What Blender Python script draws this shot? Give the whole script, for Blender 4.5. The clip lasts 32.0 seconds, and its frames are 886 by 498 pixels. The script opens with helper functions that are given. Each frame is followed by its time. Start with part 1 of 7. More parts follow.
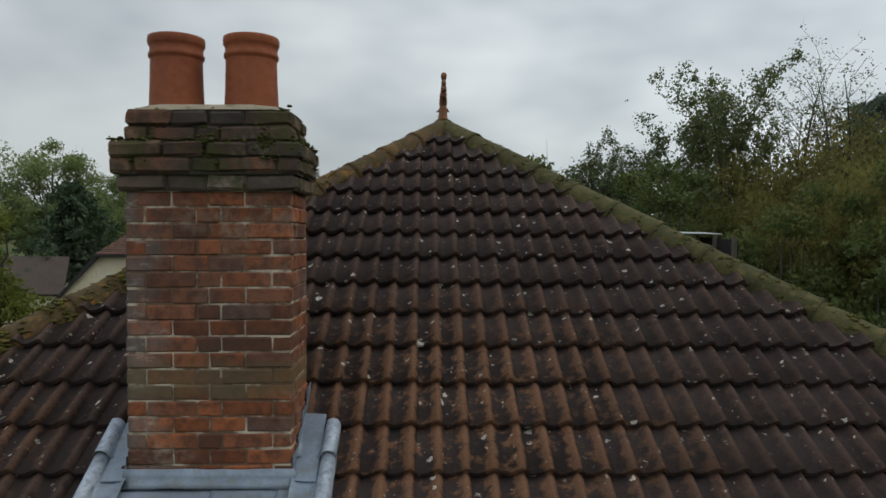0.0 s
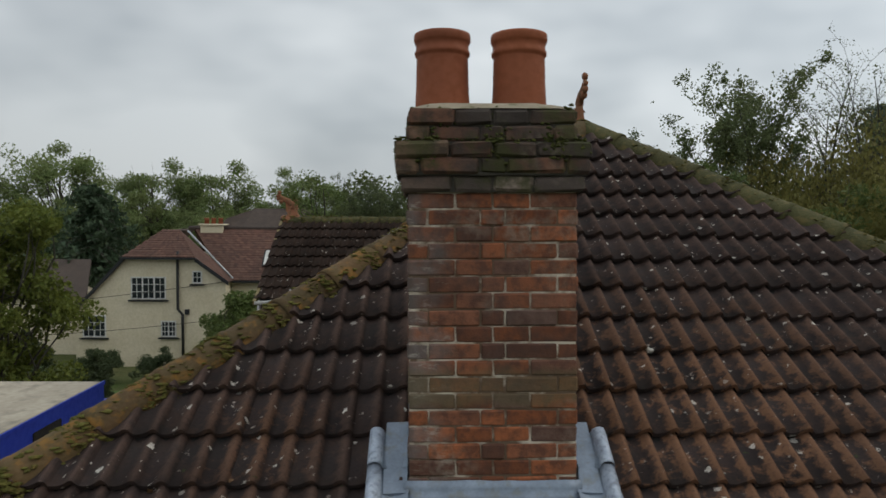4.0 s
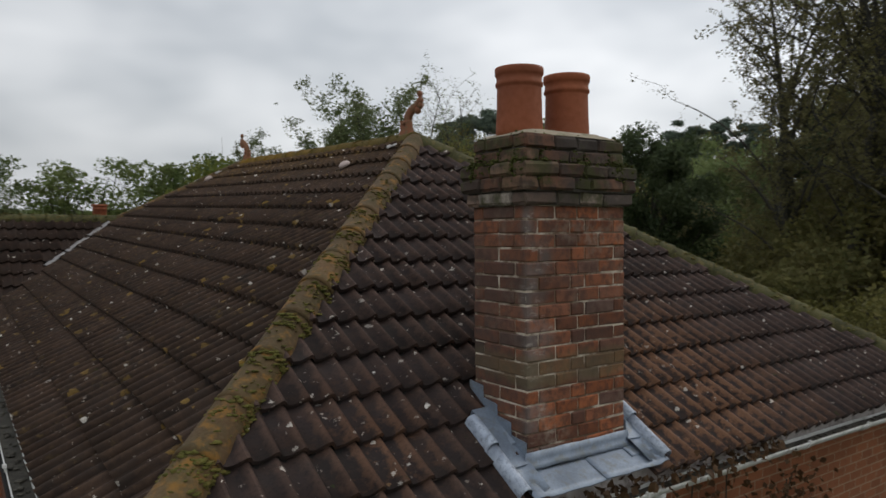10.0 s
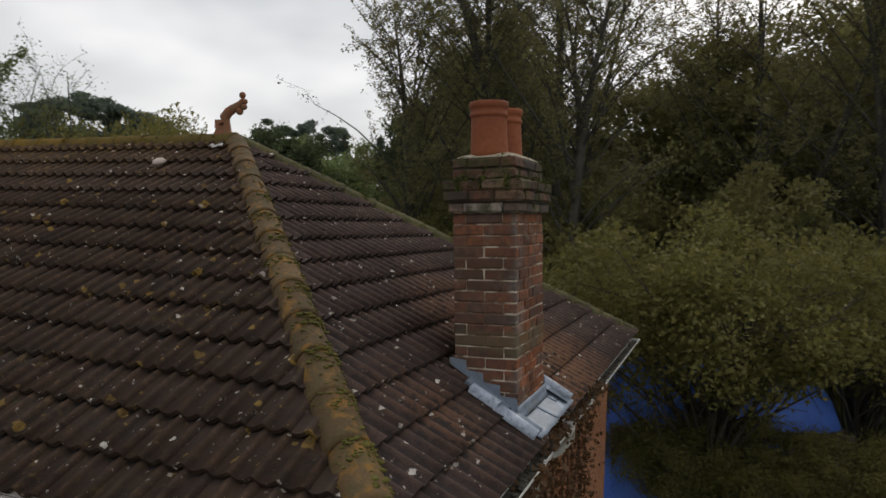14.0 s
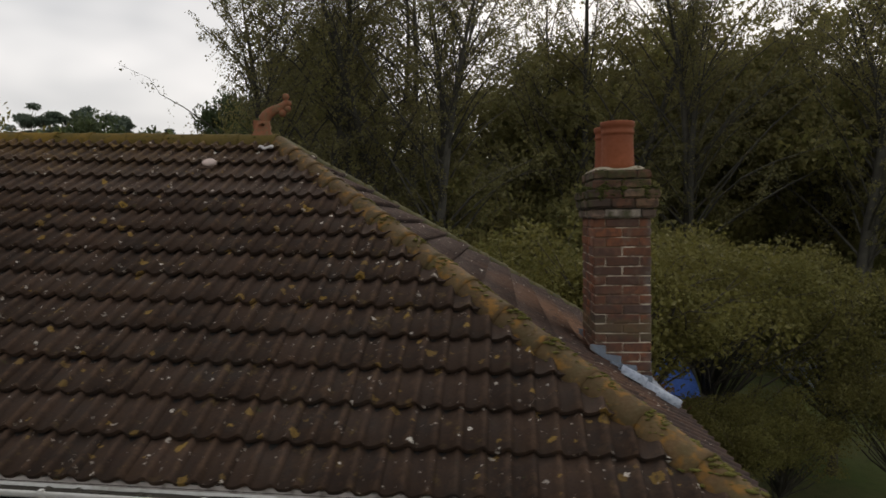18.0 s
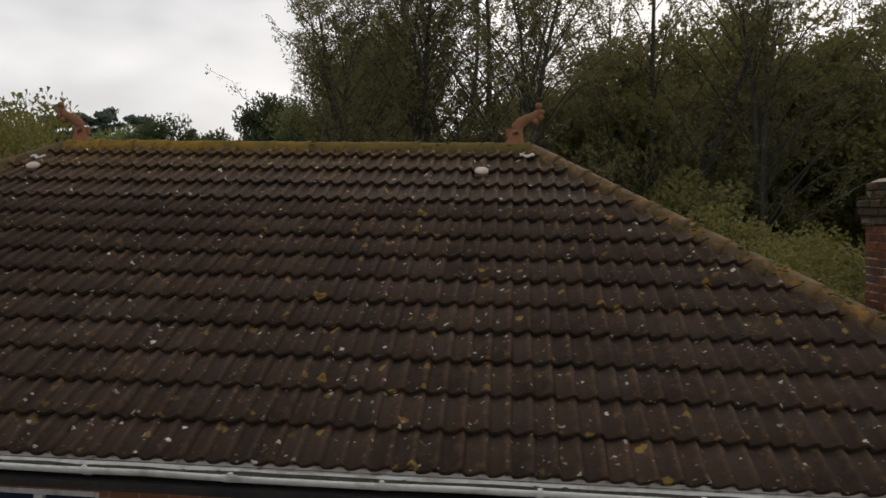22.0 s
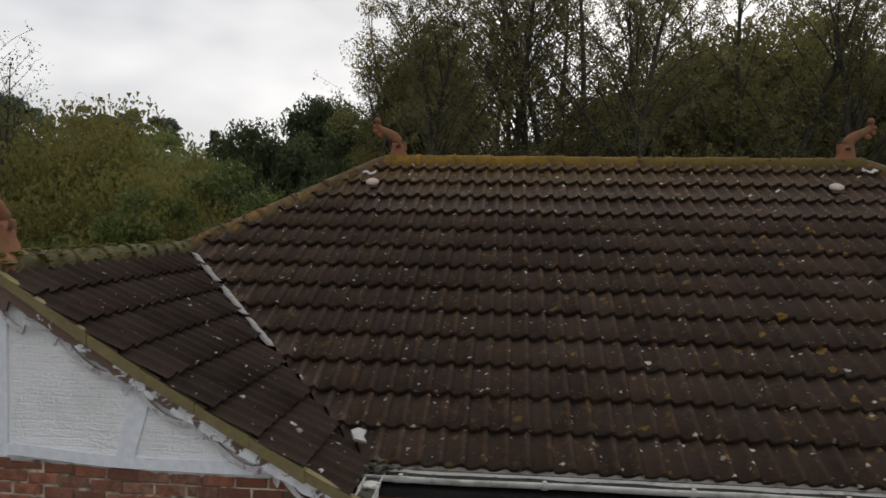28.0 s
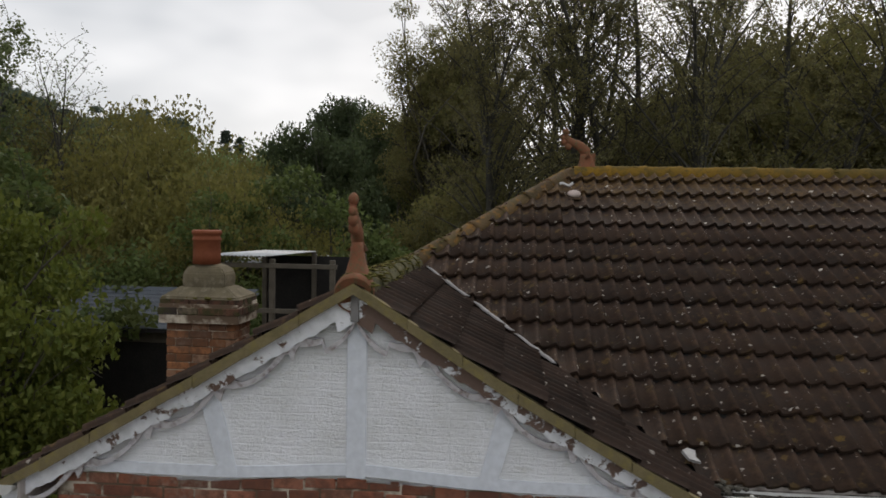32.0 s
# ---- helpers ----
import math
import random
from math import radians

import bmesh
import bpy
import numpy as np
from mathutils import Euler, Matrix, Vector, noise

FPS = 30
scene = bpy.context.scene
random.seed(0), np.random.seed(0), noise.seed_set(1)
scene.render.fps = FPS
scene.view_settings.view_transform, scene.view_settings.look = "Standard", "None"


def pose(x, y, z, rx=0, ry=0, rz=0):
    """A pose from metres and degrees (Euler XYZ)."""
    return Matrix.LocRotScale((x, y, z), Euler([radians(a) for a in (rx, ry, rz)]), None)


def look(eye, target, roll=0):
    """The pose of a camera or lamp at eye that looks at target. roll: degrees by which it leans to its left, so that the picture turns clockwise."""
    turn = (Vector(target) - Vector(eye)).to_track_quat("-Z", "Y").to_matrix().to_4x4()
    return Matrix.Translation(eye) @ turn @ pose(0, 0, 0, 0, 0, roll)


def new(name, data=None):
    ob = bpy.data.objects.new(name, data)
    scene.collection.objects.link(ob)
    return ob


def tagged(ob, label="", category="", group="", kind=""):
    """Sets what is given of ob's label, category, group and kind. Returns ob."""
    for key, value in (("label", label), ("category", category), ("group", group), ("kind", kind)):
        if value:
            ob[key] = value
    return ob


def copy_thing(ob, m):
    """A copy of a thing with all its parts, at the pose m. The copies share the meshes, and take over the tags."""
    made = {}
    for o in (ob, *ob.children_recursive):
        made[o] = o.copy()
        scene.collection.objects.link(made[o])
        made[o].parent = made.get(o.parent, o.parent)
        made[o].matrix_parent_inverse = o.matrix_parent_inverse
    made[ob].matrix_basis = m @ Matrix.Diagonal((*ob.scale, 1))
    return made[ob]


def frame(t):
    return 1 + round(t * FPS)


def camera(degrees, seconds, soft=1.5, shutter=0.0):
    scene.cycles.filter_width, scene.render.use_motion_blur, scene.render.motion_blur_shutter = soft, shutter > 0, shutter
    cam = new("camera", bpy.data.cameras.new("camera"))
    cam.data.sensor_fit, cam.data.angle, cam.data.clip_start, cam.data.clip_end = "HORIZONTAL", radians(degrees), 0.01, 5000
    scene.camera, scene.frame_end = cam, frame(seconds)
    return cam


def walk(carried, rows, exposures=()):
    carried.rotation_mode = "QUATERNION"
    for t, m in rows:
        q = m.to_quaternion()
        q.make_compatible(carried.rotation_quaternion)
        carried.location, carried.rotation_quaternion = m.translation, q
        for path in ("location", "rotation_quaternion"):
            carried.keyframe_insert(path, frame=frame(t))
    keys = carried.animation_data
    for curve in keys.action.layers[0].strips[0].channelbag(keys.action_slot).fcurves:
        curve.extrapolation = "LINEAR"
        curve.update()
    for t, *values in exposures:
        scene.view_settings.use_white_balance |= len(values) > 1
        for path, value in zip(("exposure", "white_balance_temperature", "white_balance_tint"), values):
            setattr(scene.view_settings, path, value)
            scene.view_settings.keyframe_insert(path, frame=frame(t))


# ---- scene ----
cam = camera(64.1, 32.0, 1.6, 0.5)
METRES, EYE, TILT, LEAN, TURN = 19.2, 6.9, -3.1, -0.46, -1.3
ROWS = [
    (0.0, 0.0, 0.0, 0.0, 0.0, 0.0, -0.0),
    (0.5, -0.008, 0.0009, 0.0002, -0.01, 0.02, 0.01),
    (1.0, -0.0168, 0.0019, 0.0005, -0.04, 0.03, 0.02),
    (1.5, -0.0265, 0.0027, 0.0005, -0.06, 0.07, 0.03),
    (2.0, -0.0365, 0.0035, 0.0005, -0.09, 0.08, 0.04),
    (2.5, -0.0466, 0.004, 0.0005, -0.11, 0.09, 0.05),
    (3.0, -0.0566, 0.0047, 0.0004, -0.14, 0.11, 0.07),
    (3.5, -0.0666, 0.0055, 0.0005, -0.16, 0.14, 0.07),
    (4.0, -0.0761, 0.0063, 0.0004, -0.17, 0.17, 0.07),
    (4.5, -0.0848, 0.007, 0.0004, -0.2, 0.18, 0.06),
    (6.5, -0.1214, 0.0086, 0.0011, -8.81, 0.11, 0.19),
    (7.0, -0.1333, 0.009, 0.0013, -12.9, 0.09, 0.33),
    (7.5, -0.1464, 0.01, 0.0016, -17.0, 0.01, 0.46),
    (8.0, -0.1601, 0.0118, 0.002, -20.36, -0.04, 0.64),
    (8.5, -0.1751, 0.0145, 0.0026, -23.5, -0.14, 0.73),
    (9.0, -0.1906, 0.018, 0.003, -26.65, -0.16, 0.83),
    (9.5, -0.2065, 0.0223, 0.0037, -30.01, -0.27, 0.9),
    (10.0, -0.2227, 0.0271, 0.0042, -33.88, -0.4, 0.98),
    (10.5, -0.2392, 0.0331, 0.0047, -39.0, -0.56, 1.07),
    (11.0, -0.2554, 0.0404, 0.0053, -44.26, -0.68, 1.18),
    (11.5, -0.2712, 0.0492, 0.0062, -47.5, -0.77, 1.36),
    (12.0, -0.2865, 0.059, 0.0068, -50.1, -0.83, 1.44),
    (12.5, -0.3017, 0.07, 0.0075, -54.87, -1.02, 1.46),
    (13.0, -0.3163, 0.082, 0.0083, -59.64, -1.23, 1.55),
    (13.5, -0.3302, 0.095, 0.009, -63.39, -1.38, 1.57),
    (14.0, -0.3434, 0.1089, 0.0097, -67.07, -1.54, 1.61),
    (14.5, -0.3561, 0.124, 0.0108, -70.79, -1.7, 1.6),
    (16.5, -0.3924, 0.1911, 0.0146, -84.48, -2.35, 1.85),
    (17.0, -0.3992, 0.2098, 0.0157, -84.37, -2.37, 1.88),
    (17.5, -0.4045, 0.2292, 0.0169, -84.27, -2.39, 1.91),
    (18.0, -0.4089, 0.2486, 0.0179, -84.16, -2.41, 1.93),
    (18.5, -0.4125, 0.2678, 0.019, -84.07, -2.43, 1.95),
    (19.0, -0.4156, 0.2866, 0.0201, -83.98, -2.44, 1.97),
    (19.5, -0.4187, 0.3054, 0.0214, -83.9, -2.48, 1.99),
    (20.0, -0.422, 0.3236, 0.0223, -83.81, -2.46, 2.02),
    (20.5, -0.4253, 0.3409, 0.0235, -83.73, -2.47, 2.05),
    (21.0, -0.4287, 0.358, 0.0249, -83.67, -2.48, 2.03),
    (21.5, -0.4318, 0.3754, 0.026, -83.63, -2.46, 2.06),
    (22.0, -0.4347, 0.393, 0.0272, -83.6, -2.46, 2.07),
    (22.5, -0.4374, 0.4108, 0.0283, -83.58, -2.46, 2.1),
    (23.0, -0.4398, 0.4286, 0.0296, -83.54, -2.47, 2.13),
    (23.5, -0.442, 0.4461, 0.0308, -83.5, -2.48, 2.14),
    (24.0, -0.4442, 0.4635, 0.0321, -83.46, -2.48, 2.15),
    (24.5, -0.4464, 0.4807, 0.0335, -83.44, -2.48, 2.18),
    (25.0, -0.4485, 0.4974, 0.0349, -83.43, -2.47, 2.19),
    (25.5, -0.4508, 0.5136, 0.0364, -83.41, -2.47, 2.17),
    (27.5, -0.4595, 0.5765, 0.0429, -83.34, -2.48, 2.18),
    (28.0, -0.4611, 0.5919, 0.0441, -83.34, -2.47, 2.17),
    (28.5, -0.4629, 0.6072, 0.0454, -83.34, -2.48, 2.16),
    (29.0, -0.4647, 0.6226, 0.0464, -83.35, -2.48, 2.15),
    (29.5, -0.4667, 0.638, 0.0475, -83.35, -2.49, 2.14),
    (30.0, -0.4685, 0.6532, 0.0486, -83.37, -2.49, 2.14),
    (30.5, -0.4701, 0.6683, 0.0504, -83.38, -2.5, 2.14),
    (31.0, -0.4716, 0.6834, 0.0528, -83.39, -2.51, 2.15),
    (31.5, -0.473, 0.6985, 0.0548, -83.4, -2.52, 2.14),
    (32.0, -0.4745, 0.7133, 0.0564, -83.41, -2.53, 2.15),
]
walk(cam, [(t, pose(0, 0, EYE, TILT, LEAN, TURN) @ pose(METRES * x, METRES * y, METRES * z, 90 + pitch, roll, yaw)) for t, x, y, z, yaw, pitch, roll in ROWS],
     [(0, 0.0, 6500, 4), (6, 0.0, 6550, 7), (12, 0.0, 6750, 10), (18, -0.02, 7150, 12), (25, 0.0, 7050, 12), (32, 0.0, 6850, 11)])

# ---- sky and sun: overcast, brighter towards the east ----
SUN_AZ, SUN_EL = radians(100), radians(38)      # azimuth clockwise from +y
world = bpy.data.worlds.new("sky")
scene.world = world
world.use_nodes = True
wt = world.node_tree
sky = wt.nodes.new("ShaderNodeTexSky")
sky.sky_type = "NISHITA"
sky.sun_disc = False
sky.sun_elevation, sky.sun_rotation = SUN_EL, SUN_AZ
sky.air_density, sky.dust_density, sky.ozone_density = 1.0, 4.0, 1.0
coord = wt.nodes.new("ShaderNodeTexCoord")
stretch = wt.nodes.new("ShaderNodeMapping")
stretch.inputs["Scale"].default_value = (1.0, 1.0, 2.2)
wt.links.new(coord.outputs["Generated"], stretch.inputs["Vector"])
cloud = wt.nodes.new("ShaderNodeTexNoise")
cloud.inputs["Scale"].default_value = 2.9
cloud.inputs["Detail"].default_value = 3.0
cloud.inputs["Roughness"].default_value = 0.52
wt.links.new(stretch.outputs["Vector"], cloud.inputs["Vector"])
tone = wt.nodes.new("ShaderNodeValToRGB")
tone.color_ramp.elements[0].position, tone.color_ramp.elements[0].color = 0.36, (0.59, 0.63, 0.685, 1)
tone.color_ramp.elements[1].position, tone.color_ramp.elements[1].color = 0.64, (0.92, 0.95, 1.0, 1)
wt.links.new(cloud.outputs["Fac"], tone.inputs["Fac"])
# the glow of the hidden sun through the cloud
aim = wt.nodes.new("ShaderNodeVectorMath")
aim.operation = "DOT_PRODUCT"
wt.links.new(coord.outputs["Generated"], aim.inputs[0])
aim.inputs[1].default_value = (math.sin(SUN_AZ) * math.cos(SUN_EL), math.cos(SUN_AZ) * math.cos(SUN_EL), math.sin(SUN_EL))
glow = wt.nodes.new("ShaderNodeMapRange")
glow.inputs["From Min"].default_value, glow.inputs["From Max"].default_value = -0.75, 1.0
glow.inputs["To Min"].default_value, glow.inputs["To Max"].default_value = 5.6, 12.6
wt.links.new(aim.outputs["Value"], glow.inputs["Value"])
lit = wt.nodes.new("ShaderNodeVectorMath")
lit.operation = "SCALE"
wt.links.new(tone.outputs["Color"], lit.inputs[0])
aim_w = wt.nodes.new("ShaderNodeVectorMath")          # extra brightness added to the unseen western sky, to light the gable
aim_w.operation = "DOT_PRODUCT"
wt.links.new(coord.outputs["Generated"], aim_w.inputs[0])
aim_w.inputs[1].default_value = (math.sin(radians(255)) * 0.866, math.cos(radians(255)) * 0.866, 0.5)
west = wt.nodes.new("ShaderNodeMapRange")
west.inputs["From Min"].default_value, west.inputs["From Max"].default_value = 0.3, 1.0
west.inputs["To Min"].default_value, west.inputs["To Max"].default_value = 0.0, 6.0
wt.links.new(aim_w.outputs["Value"], west.inputs["Value"])
both = wt.nodes.new("ShaderNodeMath")
wt.links.new(glow.outputs["Result"], both.inputs[0])
wt.links.new(west.outputs["Result"], both.inputs[1])
wt.links.new(both.outputs[0], lit.inputs["Scale"])
blend = wt.nodes.new("ShaderNodeMix")
blend.data_type = "RGBA"
blend.inputs[0].default_value = 0.86
wt.links.new(sky.outputs["Color"], blend.inputs[6])
wt.links.new(lit.outputs["Vector"], blend.inputs[7])
wt.links.new(blend.outputs[2], wt.nodes["Background"].inputs["Color"])
wt.nodes["Background"].inputs["Strength"].default_value = 0.1

sun = new("sun", bpy.data.lights.new("sun", "SUN"))
sun.data.energy, sun.data.angle, sun.data.color = 0.7, radians(25), (1.0, 0.96, 0.9)
sun.matrix_world = look((60 * math.sin(SUN_AZ), 60 * math.cos(SUN_AZ), 47), (0, 0, 0))

# ---- material kit ----
def fresh(name, rough=0.8, metal=0.0, spec=0.3):
    m = bpy.data.materials.new(name)
    m.use_nodes = True
    b = m.node_tree.nodes["Principled BSDF"]
    b.inputs["Roughness"].default_value, b.inputs["Metallic"].default_value = rough, metal
    b.inputs["Specular IOR Level"].default_value = spec
    return m, m.node_tree, b


def put(nt, socket, value):
    if isinstance(value, bpy.types.NodeSocket):
        nt.links.new(value, socket)
    elif isinstance(value, tuple) and len(value) == 3 and socket.type == "RGBA":
        socket.default_value = (*value, 1)
    else:
        socket.default_value = value


def where(nt, scale=(1, 1, 1), space="world"):
    if space == "world":
        out = nt.nodes.new("ShaderNodeNewGeometry").outputs["Position"]
    else:
        out = nt.nodes.new("ShaderNodeTexCoord").outputs["Object"]
    n = nt.nodes.new("ShaderNodeMapping")
    n.inputs["Scale"].default_value = scale
    nt.links.new(out, n.inputs["Vector"])
    return n.outputs["Vector"]


def noisy(nt, vec, scale, detail=4.0, rough=0.55):
    n = nt.nodes.new("ShaderNodeTexNoise")
    put(nt, n.inputs["Vector"], vec)
    n.inputs["Scale"].default_value, n.inputs["Detail"].default_value, n.inputs["Roughness"].default_value = scale, detail, rough
    return n.outputs["Fac"]


def cells(nt, vec, scale, randomness=1.0):
    n = nt.nodes.new("ShaderNodeTexVoronoi")
    put(nt, n.inputs["Vector"], vec)
    n.inputs["Scale"].default_value, n.inputs["Randomness"].default_value = scale, randomness
    return n.outputs["Distance"], n.outputs["Color"]


def span(nt, fac, lo, hi, a=0.0, b=1.0):
    n = nt.nodes.new("ShaderNodeMapRange")
    put(nt, n.inputs["Value"], fac)
    for key, v in (("From Min", lo), ("From Max", hi), ("To Min", a), ("To Max", b)):
        n.inputs[key].default_value = v
    return n.outputs["Result"]


def calc(nt, op, a, b=0.0):
    n = nt.nodes.new("ShaderNodeMath")
    n.operation = op
    put(nt, n.inputs[0], a)
    put(nt, n.inputs[1], b)
    return n.outputs[0]


def mixed(nt, fac, a, b, how="MIX"):
    n = nt.nodes.new("ShaderNodeMix")
    n.data_type, n.blend_type = "RGBA", how
    put(nt, n.inputs[0], fac)
    put(nt, n.inputs[6], a)
    put(nt, n.inputs[7], b)
    return n.outputs[2]


def axis(nt, vec, k):
    n = nt.nodes.new("ShaderNodeSeparateXYZ")
    nt.links.new(vec, n.inputs[0])
    return n.outputs[k]


def chance(nt):
    """One random number for each object, or each loose piece of a joined mesh."""
    a = nt.nodes.new("ShaderNodeObjectInfo").outputs["Random"]
    b = nt.nodes.new("ShaderNodeNewGeometry").outputs["Random Per Island"]
    return calc(nt, "FRACT", calc(nt, "ADD", a, b))


def relief(nt, bsdf, height, strength=0.5, depth=0.01):
    n = nt.nodes.new("ShaderNodeBump")
    n.inputs["Strength"].default_value, n.inputs["Distance"].default_value = strength, depth
    put(nt, n.inputs["Height"], height)
    nt.links.new(n.outputs["Normal"], bsdf.inputs["Normal"])


def plain(name, a, b, scale=6.0, rough=0.8, bump=0.3, depth=0.004, metal=0.0, spec=0.3, vary=0.0, space="world", dirt=None, stretch=(1, 1, 1)):
    """A weathered surface: two colours mixed at two scales, with relief, and a little change from piece to piece."""
    m, nt, bs = fresh(name, rough, metal, spec)
    v = where(nt, stretch, space)
    big, fine = noisy(nt, v, scale, 5), noisy(nt, v, scale * 9, 3)
    c = mixed(nt, span(nt, big, 0.32, 0.68), a, b)
    c = mixed(nt, span(nt, fine, 0.35, 0.7, 0, 0.35), c, tuple(x * 0.55 for x in a))
    if vary:
        c = mixed(nt, 1.0, c, mixed(nt, chance(nt), (1 - vary,) * 3, (1 + vary,) * 3), "MULTIPLY")
    if dirt:
        c = mixed(nt, span(nt, noisy(nt, v, scale * 2.3, 6), 0.52, 0.66, 0, 0.8), c, dirt)
    put(nt, bs.inputs["Base Color"], c)
    put(nt, bs.inputs["Roughness"], span(nt, fine, 0.3, 0.7, max(rough - 0.12, 0.05), min(rough + 0.1, 1)))
    relief(nt, bs, calc(nt, "ADD", calc(nt, "MULTIPLY", fine, 0.5), big), bump, depth)
    return m


def roof_tile_material(name, base, warm, yellow, white, worn, crest=0.3, sheen=0.18):
    m, nt, bs = fresh(name, 0.80, 0, sheen)
    v = where(nt)
    r = chance(nt)
    big, mid, fine = noisy(nt, v, 0.9, 3), noisy(nt, v, 7, 5), noisy(nt, v, 60, 3)
    c = mixed(nt, r, tuple(x * 0.66 for x in base), tuple(x * 1.36 for x in base))
    c = mixed(nt, span(nt, noisy(nt, v, 3.2, 4), 0.45, 0.7, 0, 0.5), c, (base[0] * 1.05, base[0] * 0.92, base[0] * 0.80))
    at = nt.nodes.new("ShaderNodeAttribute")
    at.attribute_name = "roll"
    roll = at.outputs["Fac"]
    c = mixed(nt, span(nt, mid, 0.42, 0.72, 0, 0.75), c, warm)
    # worn crests, painted paler still so the rolls look lit
    lit_rub = span(nt, calc(nt, "ADD", noisy(nt, v, 16, 4, 0.6), calc(nt, "MULTIPLY", roll, crest)), 0.58, 0.90, 0, 0.7)
    c = mixed(nt, lit_rub, c, tuple(x * 1.9 for x in warm))
    c = mixed(nt, span(nt, big, 0.4, 0.65, 0, 0.35), c, tuple(x * 0.6 for x in base))
    if worn:            # a stretch where the dark skin has weathered off the rolls
        px, py = axis(nt, v, 0), axis(nt, v, 1)
        dx = calc(nt, "MULTIPLY", calc(nt, "ADD", px, -0.10), 0.8)
        dy = calc(nt, "ADD", py, -3.9)
        d = calc(nt, "SQRT", calc(nt, "ADD", calc(nt, "MULTIPLY", dx, dx), calc(nt, "MULTIPLY", dy, dy)))
        ex = calc(nt, "ADD", px, 2.35)
        d = calc(nt, "MINIMUM", d, calc(nt, "ADD", 0.85, calc(nt, "SQRT", calc(nt, "ADD", calc(nt, "MULTIPLY", ex, ex), calc(nt, "MULTIPLY", dy, dy)))))
        reach = span(nt, calc(nt, "ADD", d, calc(nt, "MULTIPLY", noisy(nt, v, 2.2, 4), -0.9)), 0.0, 0.95, 1, 0)
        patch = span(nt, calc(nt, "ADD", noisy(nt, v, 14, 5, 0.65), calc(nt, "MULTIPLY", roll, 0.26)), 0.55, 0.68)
        c = mixed(nt, calc(nt, "MULTIPLY", calc(nt, "MULTIPLY", reach, patch), 0.88), c, worn)
    c = mixed(nt, span(nt, fine, 0.5, 0.75, 0, 0.45), c, (0.012, 0.010, 0.010))
    # moss specks
    c = mixed(nt, span(nt, noisy(nt, v, 11, 6, 0.7), 0.66, 0.72, 0, 0.7), c, (0.035, 0.05, 0.014))
    # positions pushed about, so that no growth has a round edge
    wob = nt.nodes.new("ShaderNodeVectorMath")
    wob.operation = "MULTIPLY_ADD"
    nz = nt.nodes.new("ShaderNodeTexNoise")
    nz.inputs["Scale"].default_value, nz.inputs["Detail"].default_value, nz.inputs["Roughness"].default_value = 42, 3, 0.7
    put(nt, nz.inputs["Vector"], v)
    nt.links.new(nz.outputs["Color"], wob.inputs[0])
    wob.inputs[1].default_value = (0.06, 0.06, 0.06)
    nt.links.new(v, wob.inputs[2])

    def growth(c, scale, size, share, colour, strength, ring=False):
        d, col = cells(nt, wob.outputs[0], scale)
        pick = span(nt, axis(nt, col, 0), 1 - share, 1 - share + 0.02)
        grow = calc(nt, "MULTIPLY", calc(nt, "POWER", axis(nt, col, 1), 1.6), size)
        edge = calc(nt, "SUBTRACT", d, grow)
        disc = span(nt, edge, 0.0, -0.02)
        if ring:            # old growths die off in the middle
            disc = calc(nt, "MULTIPLY", disc, span(nt, edge, -0.13, -0.07, 0.35, 1))
        lively = calc(nt, "MULTIPLY", span(nt, axis(nt, col, 2), 0, 1, 0.3, 1), span(nt, noisy(nt, v, 130, 2), 0.35, 0.55, 0.5, 1))
        return mixed(nt, calc(nt, "MULTIPLY", calc(nt, "MULTIPLY", disc, pick), calc(nt, "MULTIPLY", lively, strength)), c, colour)

    if yellow:
        spot = calc(nt, "MULTIPLY", span(nt, noisy(nt, v, 9, 6, 0.72), 0.58, 0.66, 0, 1), span(nt, noisy(nt, v, 1.3, 2), 0.40, 0.6, 0, 1))
        c = mixed(nt, calc(nt, "MULTIPLY", spot, 0.35 * yellow), c, (0.15, 0.10, 0.035))
        # ochre crust that spreads down from the ridge
        high = span(nt, calc(nt, "ADD", axis(nt, v, 2), calc(nt, "MULTIPLY", noisy(nt, v, 1.7, 3), 0.5)), 7.50, 7.90)
        high = calc(nt, "MULTIPLY", high, span(nt, axis(nt, v, 1), 7.5, 11.5, 0.25, 1))
        c = mixed(nt, calc(nt, "MULTIPLY", high, span(nt, noisy(nt, v, 14, 5, 0.7), 0.42, 0.58, 0, 0.33 * yellow)), c, (0.17, 0.10, 0.028))
        thick = span(nt, axis(nt, v, 1), 12.0, 8.4, 0.30, 1.0)
        c = growth(c, 4.4, 0.26, 0.52, (0.27, 0.165, 0.03), thick, True)
        c = growth(c, 9.0, 0.37, 0.48, (0.24, 0.15, 0.04), thick)
    # pale crust lichen, from fingertip to hand size
    for scale, size, share, colour in ((2.6, 0.095, 0.40, (0.70, 0.66, 0.58)), (6.0, 0.165, 0.40, (0.70, 0.65, 0.58)), (13, 0.25, 0.34, (0.64, 0.58, 0.51)), (31, 0.34, 0.20, (0.40, 0.34, 0.29))):
        c = growth(c, scale, size, share * white, colour, 1.0)
    put(nt, bs.inputs["Base Color"], c)
    relief(nt, bs, calc(nt, "ADD", mid, calc(nt, "MULTIPLY", fine, 0.5)), 0.55, 0.006)
    return m


